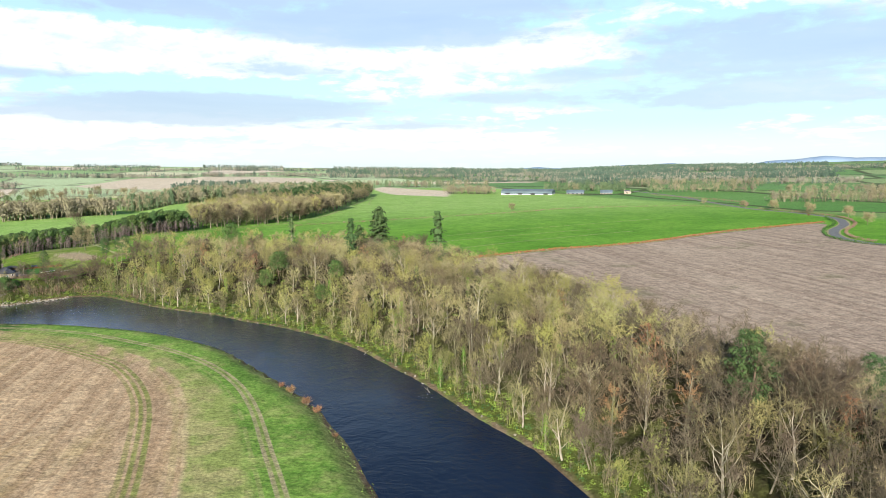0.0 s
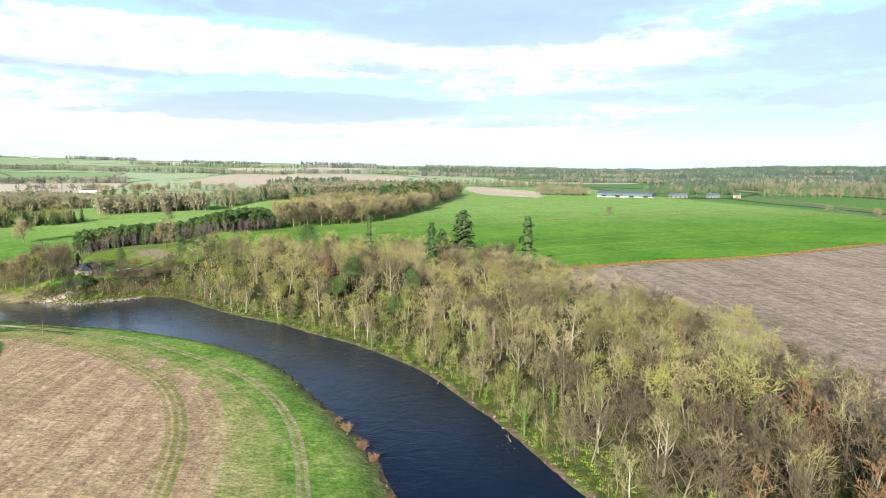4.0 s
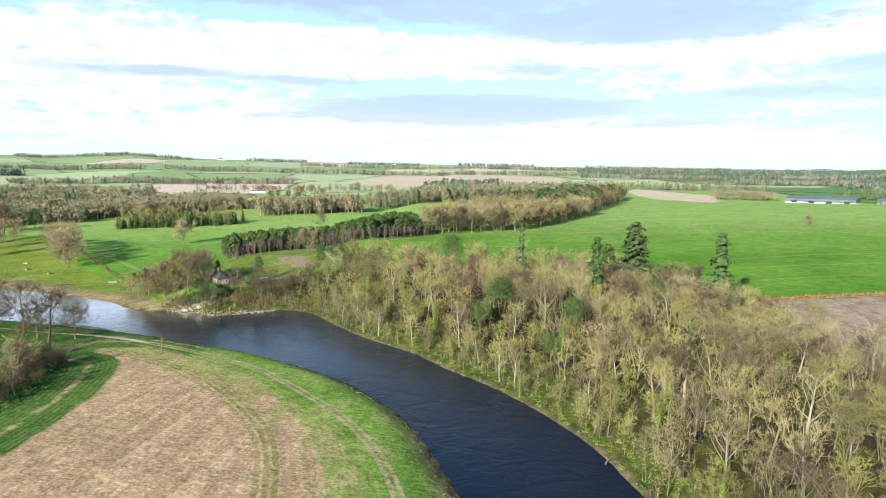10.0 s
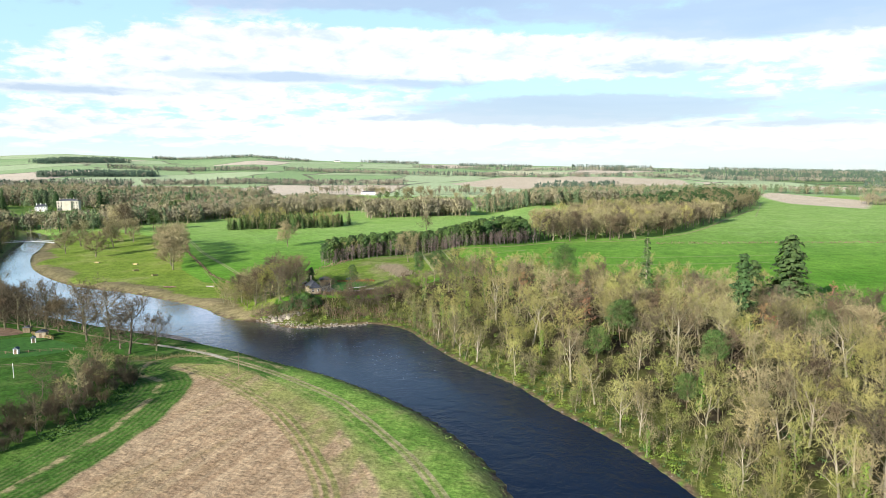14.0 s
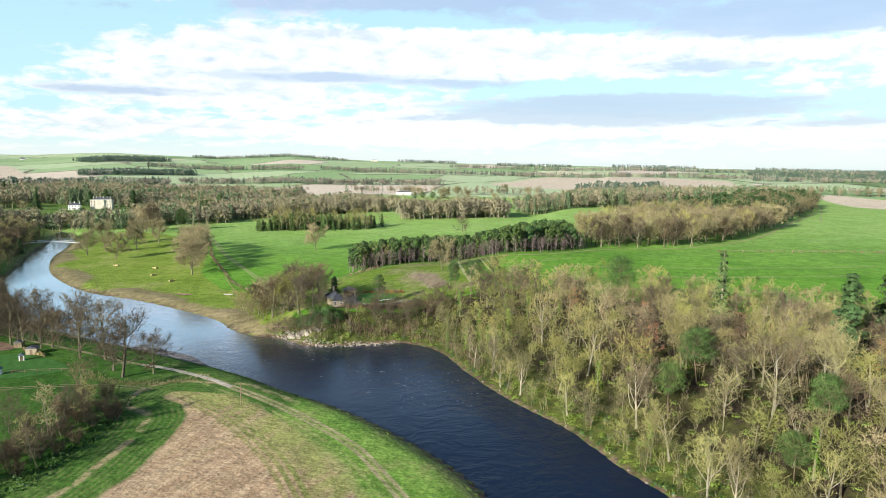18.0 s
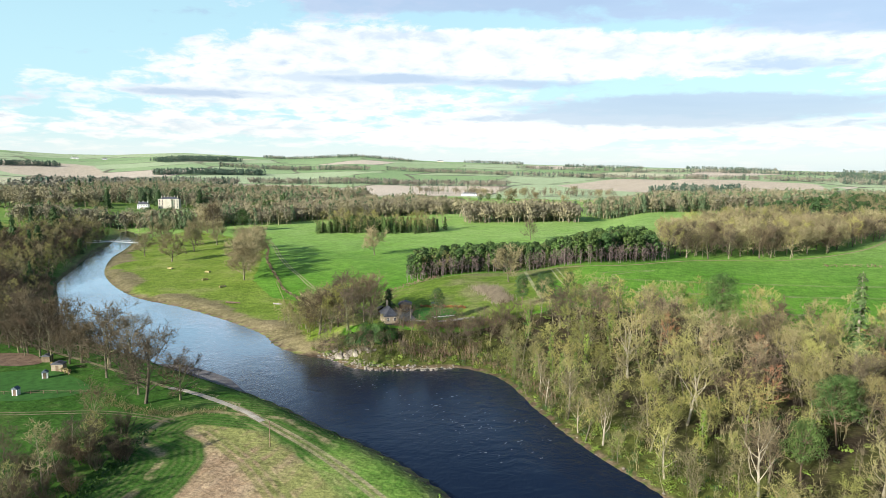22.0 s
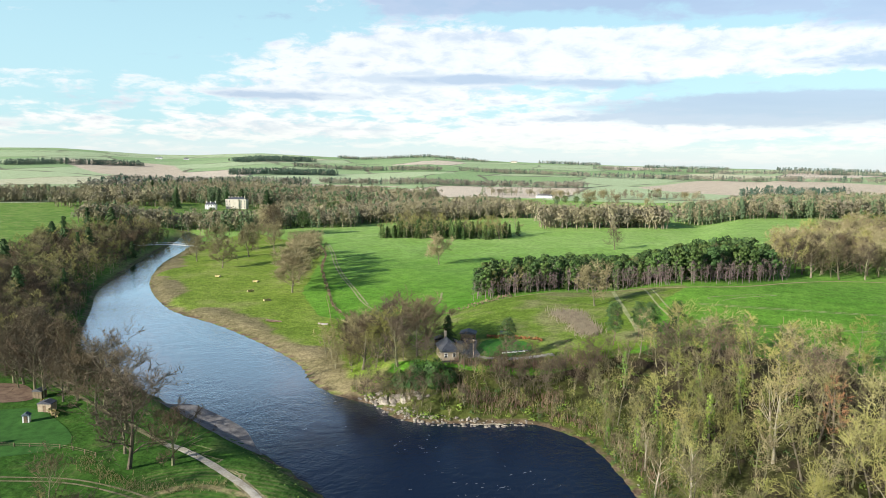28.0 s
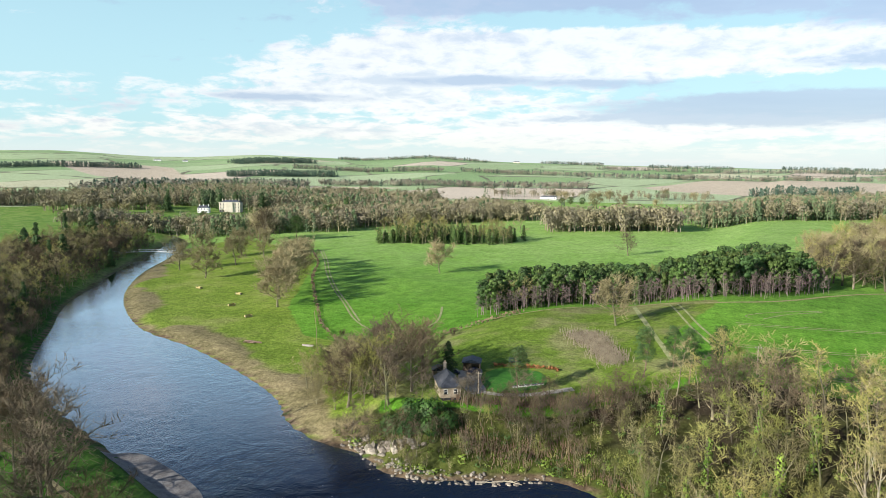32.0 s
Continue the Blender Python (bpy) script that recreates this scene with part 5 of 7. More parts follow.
# near bank: big trees by the track, scrub at the field corner
for x, y, s in ((-143.5, 264, 0.72), (-150, 258.5, 1.0), (-157, 263, 0.7), (-168, 272, 1.05), (-184, 278.5, 1.1), (-177, 271, 0.7), (-205, 282.5, 1.0), (-196, 279, 0.75),
                (-222, 287, 0.95), (-235, 292, 0.95), (-214, 279, 0.85), (-229, 284, 0.9), (-244, 296, 0.9), (-190, 284, 0.7)):
    plant("spread_tree", x, y, s * 1.33, rng, "trees by the riverside track", "dark bare spreading tree by the riverside track")
for x, y, s in ((-133, 226, 0.6), (-131, 214, 0.85), (-127, 205, 0.7), (-136, 219, 0.6), (-141, 236, 0.45), (-125, 193, 0.6)):
    plant("bank_tree", x, y, s, rng, "thicket at the field corner", "scrubby bare tree in the field corner thicket")
for x, y in scatter([(-122, 180), (-121, 205), (-127, 230), (-139, 243), (-146, 238), (-140, 212), (-140, 180)], 5.0, 21):
    plant("bare_bush", x, y, rng.uniform(0.8, 1.4), rng, "thicket at the field corner", "dark bramble and thorn bush in the thicket")
for x, y in scatter([(-268, 304), (-236, 298), (-206, 288), (-190, 282), (-200, 275), (-230, 278), (-268, 284)], 6.0, 33):
    plant("brown_tree" if rng.random() < 0.5 else "spread_tree", x, y, rng.uniform(0.6, 0.95), rng, "trees by the riverside track", "dark bare tree crowding the river bank")
for x, y, s in ((-149, 241, 0.75), (-132, 218, 0.7), (-123, 203, 0.7), (-140, 228, 0.65), (-136, 210, 0.6), (-128, 196, 0.65), (-145, 216, 0.6)):
    plant("brown_tree", x, y, s, rng, "thicket at the field corner", "scrubby bare tree in the field corner thicket")
LEFTWOOD = [*[(q[0] - 1.5, q[1] - 2) for q in LB if q[0] < -235 and q[1] < 575], (-520, 560), (-500, 500), (-470, 440), (-420, 390), (-370, 340), (-320, 300), (-270, 270), (-235, 280)]
for x, y in scatter(LEFTWOOD, 5.8, 23):
    r = rng.random()
    k = "spread_tree" if r < 0.5 else "bank_tree" if r < 0.85 else "fir_tree" if r < 0.87 else "ivy_tree"
    plant(k, x, y, rng.uniform(0.75, 1.05) * (0.6 if line_dist(np.array([x]), np.array([y]), LB)[0] < 11 else 0.85 if y < 420 else 1.0), rng, "trees of the near bank wood", "dark bare tree overhanging the river bend" if k in ("spread_tree", "bank_tree") else "")
for x, y, s in ((2.2, 142, 0.85), (5.2, 131, 0.9), (7.2, 124, 0.8), (9.3, 107, 0.45), (0.2, 148.5, 0.6)):
    plant("rust_bush", x, y, s, rng, "bushes on the near bank")

# every tree past the nearest ones of its kind
for i in range(7):
    joined("woodland", [p for p in SURPLUS if int(p[1] * 7.3 + p[2] * 3.1) % 7 == i], "thick bare trees filling the woods", "woodland")

# far woods
def far_tree(seed, h, wide, mat, sprays=95, size=1.0):
    """Distant bare tree: a trunk, rising limbs and a rounded crown of small sprays."""
    rr3 = random.Random(seed)
    s = Soup()
    s.tube([(0, 0, -1), (0, 0, h * 0.55)], [0.38, 0.2], 3)
    for _ in range(9):
        w, q = rr3.uniform(0, 6.28), wide * rr3.uniform(0.3, 0.8)
        s.spike((0, 0, h * rr3.uniform(0.1, 0.4)), (math.cos(w) * q, math.sin(w) * q, h * rr3.uniform(0.6, 0.95)), 0.16)
    lobes = [(rr3.gauss(0, 0.4) * wide, rr3.gauss(0, 0.4) * wide, h * rr3.uniform(0.30, 0.74), wide * rr3.uniform(0.5, 0.75)) for _ in range(7)]
    for _ in range(sprays):
        lx, ly, lz, lr = rr3.choice(lobes)
        d = Vector((rr3.gauss(0, 1), rr3.gauss(0, 1), rr3.gauss(0.25, 0.9))).normalized()
        p = Vector((lx, ly, lz)) + Vector((d.x * lr, d.y * lr, d.z * lr * 0.85)) * rr3.uniform(0.55, 1.05)
        p.z = max(p.z, h * 0.12)
        s.leaf(p, d + Vector((rr3.gauss(0, 0.18), rr3.gauss(0, 0.18), 0.25)), rr3.uniform(0.5, 0.95) * size, rr3)
    return s.mesh("far_tree", M[mat])


def far_fir(seed, h, wide, clear, sprays=70, size=1.0, mat="far_fir"):
    """Distant conifer with a ragged tapering crown."""
    rr3 = random.Random(seed)
    s = Soup()
    s.tube([(0, 0, -1), (0, 0, h * 0.8)], [0.35, 0.12], 3)
    for _ in range(sprays):
        u = rr3.random()
        w = rr3.uniform(0, 6.28)
        q = wide * ((1 - u) ** 0.7 * 0.85 + 0.10) * rr3.uniform(0.4, 1.0)
        s.leaf((math.cos(w) * q, math.sin(w) * q, h * (clear + (1 - clear) * u)), (math.cos(w), math.sin(w), rr3.uniform(-0.1, 0.8)), rr3.uniform(0.5, 0.95) * size, rr3)
    return s.mesh("far_fir", M[mat])


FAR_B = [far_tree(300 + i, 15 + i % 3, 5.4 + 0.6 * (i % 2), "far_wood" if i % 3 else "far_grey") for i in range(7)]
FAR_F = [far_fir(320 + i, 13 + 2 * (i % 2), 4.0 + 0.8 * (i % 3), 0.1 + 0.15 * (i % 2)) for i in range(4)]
# for trees past 1250 m: the colours with haze painted in
HAZY_B = [far_tree(340 + i, 14 + i % 3, 7.0, "hazy_wood", 20, 2.2) for i in range(4)]
HAZY_F = [far_fir(350 + i, 13 + 2 * i, 5.2, 0.06, 18, 2.2, "hazy_fir") for i in range(2)]


def far_wood(name, blocks, label, seed, tall=1.0):
    """Belts and blocks of distant trees: centre, length, breadth, heading, share of firs, spacing."""
    rg = random.Random(seed)
    out = []
    for cx, cy, ln, br, head, firs, step in blocks:
        cnt = max(3, int((3.6 if step > 11.5 else 1.5) * ln * br / (step * step)))
        ch, sh = math.cos(radians(head)), math.sin(radians(head))
        for _ in range(cnt):
            a, c = rg.uniform(-ln / 2, ln / 2), rg.uniform(-br / 2, br / 2)
            x, y = cx + a * ch - c * sh, cy + a * sh + c * ch
            fir = rg.random() < firs
            out.append((rg.choice((HAZY_F if fir else HAZY_B) if math.hypot(x, y - 150) > 1250 else (FAR_F if fir else FAR_B)), x, y, tall * rg.uniform(0.75, 1.2), rg.uniform(0, 6.28)))
    zs = ground_z(np.array([o[1] for o in out]), np.array([o[2] for o in out]))
    return joined(name, [(o[0], o[1], o[2], z, o[3], o[4]) for o, z in zip(out, zs)], label, "woodland")


far_wood("covert_wood", [(-187, 785, 112, 40, 22.6, 0.02, 5.4)], "bare brown covert standing in the crop", 1, 1.35)
far_wood("edge_wood", [(-405, 795, 285, 70, 38.7, 0.06, 6.5), (-445, 850, 250, 70, 38.7, 0.3, 7.5), (20, 930, 330, 50, 27, 0.5, 6.5), (-20, 985, 240, 40, 20, 0.05, 7.5)], "dense bare wood with firs beyond the crop", 4, 1.2)
far_wood("estate_wood", [(-740, 880, 260, 60, 30, 0.45, 9), (-570, 905, 230, 60, 18, 0.4, 9), (-900, 800, 300, 70, 40, 0.2, 9), (-800, 745, 130, 40, 38, 0.1, 9),
                         (-850, 1000, 500, 90, 15, 0.2, 12), (-600, 1000, 240, 90, 10, 0.3, 9), (-698, 868, 110, 24, 40, 0.9, 7)],
         "mixed estate wood of bare trees and dark firs", 2, 1.4)
far_wood("river_wood", [(-575, 632, 150, 40, 38, 0.25, 7), (-470, 680, 150, 40, 40, 0.45, 7)], "low mixed wood above the river bend", 5, 1.15)
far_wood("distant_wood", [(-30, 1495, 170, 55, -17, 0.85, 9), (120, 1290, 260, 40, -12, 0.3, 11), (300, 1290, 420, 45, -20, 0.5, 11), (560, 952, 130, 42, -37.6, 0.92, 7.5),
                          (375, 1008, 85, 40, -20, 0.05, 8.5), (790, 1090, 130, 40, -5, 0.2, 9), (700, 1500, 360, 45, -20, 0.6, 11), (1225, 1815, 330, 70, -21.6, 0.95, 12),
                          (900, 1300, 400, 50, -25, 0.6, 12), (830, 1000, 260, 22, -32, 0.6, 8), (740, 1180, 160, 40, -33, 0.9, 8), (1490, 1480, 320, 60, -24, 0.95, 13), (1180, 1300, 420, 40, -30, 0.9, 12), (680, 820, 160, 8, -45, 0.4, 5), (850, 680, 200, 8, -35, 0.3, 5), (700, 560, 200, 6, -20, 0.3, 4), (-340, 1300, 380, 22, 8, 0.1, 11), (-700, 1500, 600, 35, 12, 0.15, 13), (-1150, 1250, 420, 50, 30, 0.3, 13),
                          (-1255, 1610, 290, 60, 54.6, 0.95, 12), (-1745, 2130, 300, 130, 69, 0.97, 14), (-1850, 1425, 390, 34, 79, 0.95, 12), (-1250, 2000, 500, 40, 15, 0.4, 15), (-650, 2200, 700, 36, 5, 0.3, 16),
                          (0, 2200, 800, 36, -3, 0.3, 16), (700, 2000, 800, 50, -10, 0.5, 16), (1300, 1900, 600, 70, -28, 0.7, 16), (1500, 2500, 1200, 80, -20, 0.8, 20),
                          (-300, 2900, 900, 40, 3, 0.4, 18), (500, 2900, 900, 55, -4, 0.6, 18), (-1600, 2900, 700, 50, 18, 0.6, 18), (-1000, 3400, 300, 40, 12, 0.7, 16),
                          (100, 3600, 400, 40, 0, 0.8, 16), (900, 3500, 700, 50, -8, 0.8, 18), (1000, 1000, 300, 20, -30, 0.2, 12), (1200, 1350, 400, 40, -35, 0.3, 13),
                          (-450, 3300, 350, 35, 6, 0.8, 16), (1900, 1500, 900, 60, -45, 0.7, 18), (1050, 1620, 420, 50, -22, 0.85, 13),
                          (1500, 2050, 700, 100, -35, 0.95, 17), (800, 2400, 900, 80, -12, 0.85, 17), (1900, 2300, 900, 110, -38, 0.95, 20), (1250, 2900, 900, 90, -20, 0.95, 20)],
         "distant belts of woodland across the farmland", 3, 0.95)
# trees by the white farmhouse, and along the road
for k, x, y, s in (("pine_tree", -318, 1065, 0.8), ("pine_tree", -305, 1060, 0.9), ("pine_tree", -290, 1062, 0.85), ("park_tree", -268, 1050, 1.5), ("pine_tree", -276, 1070, 0.7), ("park_tree", -240, 1075, 1.2),
                   ("park_tree", -200, 1080, 0.9), ("park_tree", -350, 1180, 1.2), ("park_tree", -300, 1250, 1.1), ("park_tree", -230, 1330, 1.2), ("park_tree", -180, 1280, 1.0)):
    plant(k, x, y, s, rng, "trees by the white farmhouse", "tree standing in the fields by a farmhouse", variant=0)
for x, y, s in ((508, 490, 0.6), (498, 522, 0.5), (484, 424, 0.55), (498, 397, 0.6), (486, 567, 0.5), (520, 455, 0.45), (530, 470, 0.5)):
    plant("park_tree", x, y, s, rng, "roadside trees", "small pale willow beside the road", variant=1)
# trees of the estate park and the river bend beyond
for k, x, y, s, v in (("spread_tree", -416, 606, 2.0, 0), ("spread_tree", -424, 616, 1.8, 2), ("park_tree", -436, 622, 1.7, 1), ("pine_tree", -403, 629, 1.25, 0), ("pine_tree", -557, 647, 0.9, 1),
                      ("pine_tree", -548, 660, 0.85, 2), ("pine_tree", -571, 690, 1.0, 0), ("pine_tree", -540, 688, 1.0, 1), ("pine_tree", -552, 672, 0.9, 2), ("pine_tree", -468, 738, 1.2, 0),
                      ("pine_tree", -458, 742, 1.3, 1), ("pine_tree", -462, 757, 1.3, 2), ("fir_tree", -480, 808, 1.1, 1), ("fir_tree", -488, 815, 1.0, 1), ("fir_tree", -690, 830, 0.9, 0),
                      ("fir_tree", -676, 842, 1.0, 0), ("fir_tree", -640, 850, 1.0, 0), ("fir_tree", -863, 858, 1.2, 1), ("fir_tree", -705, 760, 0.9, 0), ("fir_tree", -712, 768, 1.1, 1)):
    plant(k, x, y, s, rng, "trees of the estate park", "tall old tree in the estate park", variant=v, squash=1.2 if k == "fir_tree" else 1.0)
for x, y in ((-640, 620), (-655, 645), (-700, 700), (-690, 728), (-650, 700), (-622, 662), (-722, 690), (-600, 652), (-760, 690), (-742, 712)):
    plant("park_tree", x, y, rng.uniform(0.75, 1.0), rng, "trees of the estate park", "bare rounded tree in the estate park", variant=rng.randrange(3))


# ------------------------------------------------------------ tracks, roads, fences
def ribbon(name, line, width, mat, label, category, lift=0.07, per=5, wob=0.12, kind_="structure"):
    """A worn strip laid over the ground."""
    l = smooth_line(line, per)
    rg = random.Random(len(line) * 7 + int(abs(line[0][0])))
    v, f = [], []
    for i, (x, y) in enumerate(l):
        d = l[min(i + 1, len(l) - 1)] - l[max(i - 1, 0)]
        d /= np.hypot(*d) + 1e-9
        for k in (-1, -0.33, 0.33, 1):
            w = width / 2 * k * (1 + rg.uniform(-wob, wob))
            q = (x - d[1] * w, y + d[0] * w)
            v.append((*q, z_at(*q) + lift + (0.03 if abs(k) < 0.5 else 0)))
    for i in range(len(l) - 1):
        for k in range(3):
            a = i * 4 + k
            f.append((a, a + 4, a + 5, a + 1))
    return tagged(new(name, mesh_of(name, v, f, M[mat], smooth=True)), label, category, kind=kind_)


def shift(line, off):
    l = np.array(line, float)
    d = np.gradient(l, axis=0)
    d /= np.hypot(d[:, 0], d[:, 1])[:, None]
    return [(x - dy * off, y + dx * off) for (x, y), (dx, dy) in zip(l, d)]


ribbon("track_pale", [(-114, 259), (-122, 263), (-134, 267), (-146, 270), (-153, 270.5)], 1.7, "pale_track", "pale stony farm track under the trees", "track")
ribbon("track_worn", [(-153, 270.5), (-164, 273), (-184, 278), (-212, 284), (-241, 291)], 1.3, "dirt_track", "worn earth track under the trees", "track")
LANE = [(-134, 251), (-144, 251), (-156, 249), (-171, 242), (-190, 234), (-215, 224)]
for o in (-0.8, 0.8):
    ribbon("lane", shift(LANE, o), 0.5, "dirt_track", "faint wheel marks in the grass", "track")
for l, w, m in (([(-344, 583), (-310, 543), (-279, 504), (-248, 468), (-221, 440), (-200, 418), (-184, 406)], 0.8, "crop_line"),
                ([(-340, 581), (-306, 541), (-275, 502), (-244, 466), (-217, 438), (-196, 416)], 0.8, "crop_line"),
                ([(-174, 405), (-166, 418), (-168, 430), (-176, 448)], 1.0, "crop_line"),
                ([(-97, 450), (-90, 427), (-83, 407), (-77, 391), (-72, 377)], 1.5, "crop_line"),
                ([(-84, 448), (-74, 417), (-68, 402), (-62, 388)], 0.7, "crop_line"), ([(-81, 447), (-71.5, 418), (-65.5, 403), (-59.5, 388)], 0.7, "crop_line"),
                *[(shift(line_, o_), 0.55, "crop_line") for line_ in ([(-61, 385), (-52, 376), (-33, 376.5), (0, 378.5), (26, 382), (60, 388)], [(-58, 396), (-36, 400), (3, 411), (33, 418), (90, 436)],
                                                                      [(-60, 420), (-38, 426), (5, 438), (38, 446), (110, 468)], [(109, 322), (140, 333), (187, 346), (260, 362)],
                                                                      [(110, 352), (128, 362), (180, 374), (260, 388)], [(128, 388), (178, 406), (227, 414), (330, 436)]) for o_ in (-0.9, 0.9)], ([(-56, 429), (-58, 432), (-52, 440), (-42, 449), (-36, 452), (-47, 440), (-53, 430)], 0.6, "crop_line"),
                ([(-146, 422), (-133, 428), (-118, 443), (-103, 451), (-88, 452), (-70, 447), (-49, 463), (-30, 489), (-11, 506), (31, 526), (77, 592), (122, 716), (172, 846)], 1.6, "dry_grass"),
                ([(214, 1000), (180, 860), (150, 740)], 0.9, "crop_line")):
    ribbon("crop_track", l, w, m, "pale wheel line through the green crop", "track", 0.09)
ribbon("field_margin", [(95, 279), (110, 284), (127, 291), (169, 299), (223, 303), (308, 331), (377, 346), (425, 357)], 6.0, "dry_grass", "strip of dry grass between crop and soil", "field margin", 0.06)
ROAD = [(346, 232), (343, 250), (352, 275), (380, 305), (429, 340), (468, 385), (482, 440), (484, 495), (520, 590), (592, 753), (620, 900)]
ribbon("road", ROAD, 6.0, "asphalt", "grey asphalt country road with worn edges", "road", 0.15)
for o in (-3.4, 3.4):
    ribbon("verge", shift(ROAD, o), 1.4, "dry_grass", "dry grass verge beside the road", "verge", 0.12)
ribbon("drive", [(-122, 357), (-118, 350), (-114, 346), (-109, 344.5), (-104, 346), (-99, 349.5), (-95, 353.5), (-92, 356)], 2.0, "gravel", "grey gravel drive past the lawn", "drive", 0.12)


def patch(name, poly, mat, label, category, lift=0.1, step=1.6):
    """A flat piece of ground cover with its own edge, draped over the land."""
    c = np.mean(poly, axis=0)
    ring = np.array([*poly, poly[0]], float)
    ring = smooth_line(ring, 5)[:-1]
    v, f, m = [(c[0], c[1], max(z_at(*c), 0) + lift)], [], len(ring)
    for k in range(1, 5):
        for q in ring:
            p = c + (q - c) * k / 4
            v.append((p[0], p[1], max(z_at(*p), -0.12 if k == 4 else 0.0) + lift))
    for i in range(m):
        j = (i + 1) % m
        f.append((0, 1 + i, 1 + j))
        for k in range(3):
            a = 1 + k * m
            f.append((a + i, a + m + i, a + m + j, a + j))
    return tagged(new(name, mesh_of(name, v, f, M[mat], smooth=True)), label, category, kind="structure")


M["lawn"] = surface("lawn", (0.026, 0.115, 0.010), (0.052, 0.18, 0.018), 0.5, 0.9)
M["plot_grass"] = surface("plot_grass", (0.024, 0.088, 0.010), (0.045, 0.14, 0.02), 0.5, 0.9)
M["earth"] = surface("earth", (0.12, 0.075, 0.05), (0.22, 0.15, 0.10), 0.4, 0.95, 0.4)
M["shingle"] = surface("shingle", (0.13, 0.12, 0.115), (0.24, 0.225, 0.215), 0.5, 0.9, 0.6, fine=4)
patch("lawn", [(-117, 357), (-113, 349), (-109, 346.5), (-105, 348), (-99, 355), (-103, 364), (-110, 365), (-115, 363)], "lawn", "close-mown bright green cottage lawn", "lawn")
patch("yard", [(-124, 358), (-120, 349), (-113, 342), (-111, 346), (-115, 352), (-119, 361)], "gravel", "grey gravel yard beside the cottage", "yard", 0.14)
patch("garden_bed", [(-232, 273), (-221, 280), (-207, 274), (-216, 267)], "earth", "dug brown vegetable bed in the allotment", "garden bed")
patch("allotment_lawn", [(-210, 262), (-198, 270), (-172, 261), (-182, 247), (-204, 246)], "plot_grass", "bright green allotment grass", "lawn", 0.08)
patch("gravel_bar", [(-180, 291), (-174, 296), (-162, 294), (-149, 290), (-140, 284), (-134, 279.5), (-146, 280.5), (-158, 284), (-170, 288)], "shingle", "grey shingle bar at the water's edge", "gravel bar", 0.14)


def tuft_row(name, line, h, wide, mat, label, category, seed, gap=0.6, twig=False, per_=3):
    """A hedge or rough strip made of many small sprays."""
    rg = random.Random(seed)
    l = smooth_line(line, 6)
    s = Soup()
    for (ax, ay), (bx, by) in zip(l[:-1], l[1:]):
        for _ in range(max(1, int(math.hypot(bx - ax, by - ay) / gap * per_))):
            u = rg.random()
            x, y = ax + (bx - ax) * u + rg.gauss(0, wide * 0.4), ay + (by - ay) * u + rg.gauss(0, wide * 0.4)
            z = z_at(x, y)
            if twig:
                s.spike((x, y, z - 0.1), (x + rg.gauss(0, 0.35), y + rg.gauss(0, 0.35), z + h * rg.uniform(0.5, 1.15)), 0.09)
            else:
                s.leaf((x, y, z + h * rg.uniform(0.1, 0.95)), (rg.gauss(0, 1), rg.gauss(0, 1), rg.uniform(0, 1.2)), rg.uniform(0.25, 0.55) * min(1.0, 0.25 + h * 0.7), rg)
    return tagged(new(name, s.mesh(name, M[mat])), label, category, kind="stuff")


M["bank_tuft"] = surface("bank_tuft", (0.09, 0.165, 0.025), (0.19, 0.26, 0.06), 0.3, 0.9)
tuft_row("field_hedge", [(95, 277), (110, 283), (125, 289), (169, 297.5), (223, 301.5), (308, 329), (377, 344.5), (427, 356)], 1.3, 1.4, "rust_hedge", "trimmed rusty beech hedge between two fields", "hedge", 1, 0.35)
tuft_row("hedgerow", [(40, 505), (67, 512), (153, 527), (246, 548), (340, 580), (444, 560), (482, 525)], 1.4, 1.2, "bramble", "thin brown hedgerow across the green crop", "hedge", 2, 0.8)
tuft_row("road_hedge", shift(ROAD[1:8], -7), 1.6, 1.4, "bramble", "dark clipped hedge beside the road", "hedge", 3, 0.5)
tuft_row("road_hedge", shift(ROAD[0:6], 6), 1.6, 1.4, "shrub", "dark green clipped hedge beside the road", "hedge", 4, 0.5)
tuft_row("road_hedge", [(580, 800), (576, 690), (552, 582), (500, 520)], 2.0, 1.6, "bramble", "dark hedge along the far road", "hedge", 5, 0.7)
tuft_row("beech_hedge", [(-117, 364.5), (-113, 366), (-108, 367), (-103, 367.5), (-99, 366)], 1.0, 0.7, "rust_hedge", "rust-brown beech hedge behind the lawn", "hedge", 6, 0.22)
tuft_row("meadow_hedge", [(-184, 387), (-172, 392), (-156, 402), (-146, 412), (-134, 430)], 1.6, 1.6, "bramble", "brown scrub hedge below the plantation", "hedge", 7, 0.4)
tuft_row("park_hedge", [(-184, 388), (-205, 404), (-226, 428), (-250, 456), (-276, 488), (-305, 530), (-340, 570)], 1.2, 1.0, "bramble", "low brown hedge between pasture and crop", "hedge", 8, 0.7)
tuft_row("bank_grass", [(14, 30), (11, 78), (9.2, 106), (5.3, 130), (-1.6, 152.5), (-10, 176.5), (-19.8, 199), (-39, 224), (-58, 240.5), (-81, 255), (-105, 265), (-121, 273), (-148, 282)], 0.32, 2.4, "bank_tuft", "rough green tussocks on the near river bank", "tussocks", 9, 1.1)
tuft_row("rough_grass", [(-128, 262), (-138, 255), (-150, 254), (-163, 257)], 0.8, 3.0, "dry_grass", "dry tussocks under the bank trees", "tussocks", 10, 0.25, True, 4)
tuft_row("thicket_grass", [(-121, 190), (-122, 206), (-127, 228), (-136, 244)], 0.9, 3.5, "shrub", "weedy green growth beside the thicket", "undergrowth", 11, 0.25)
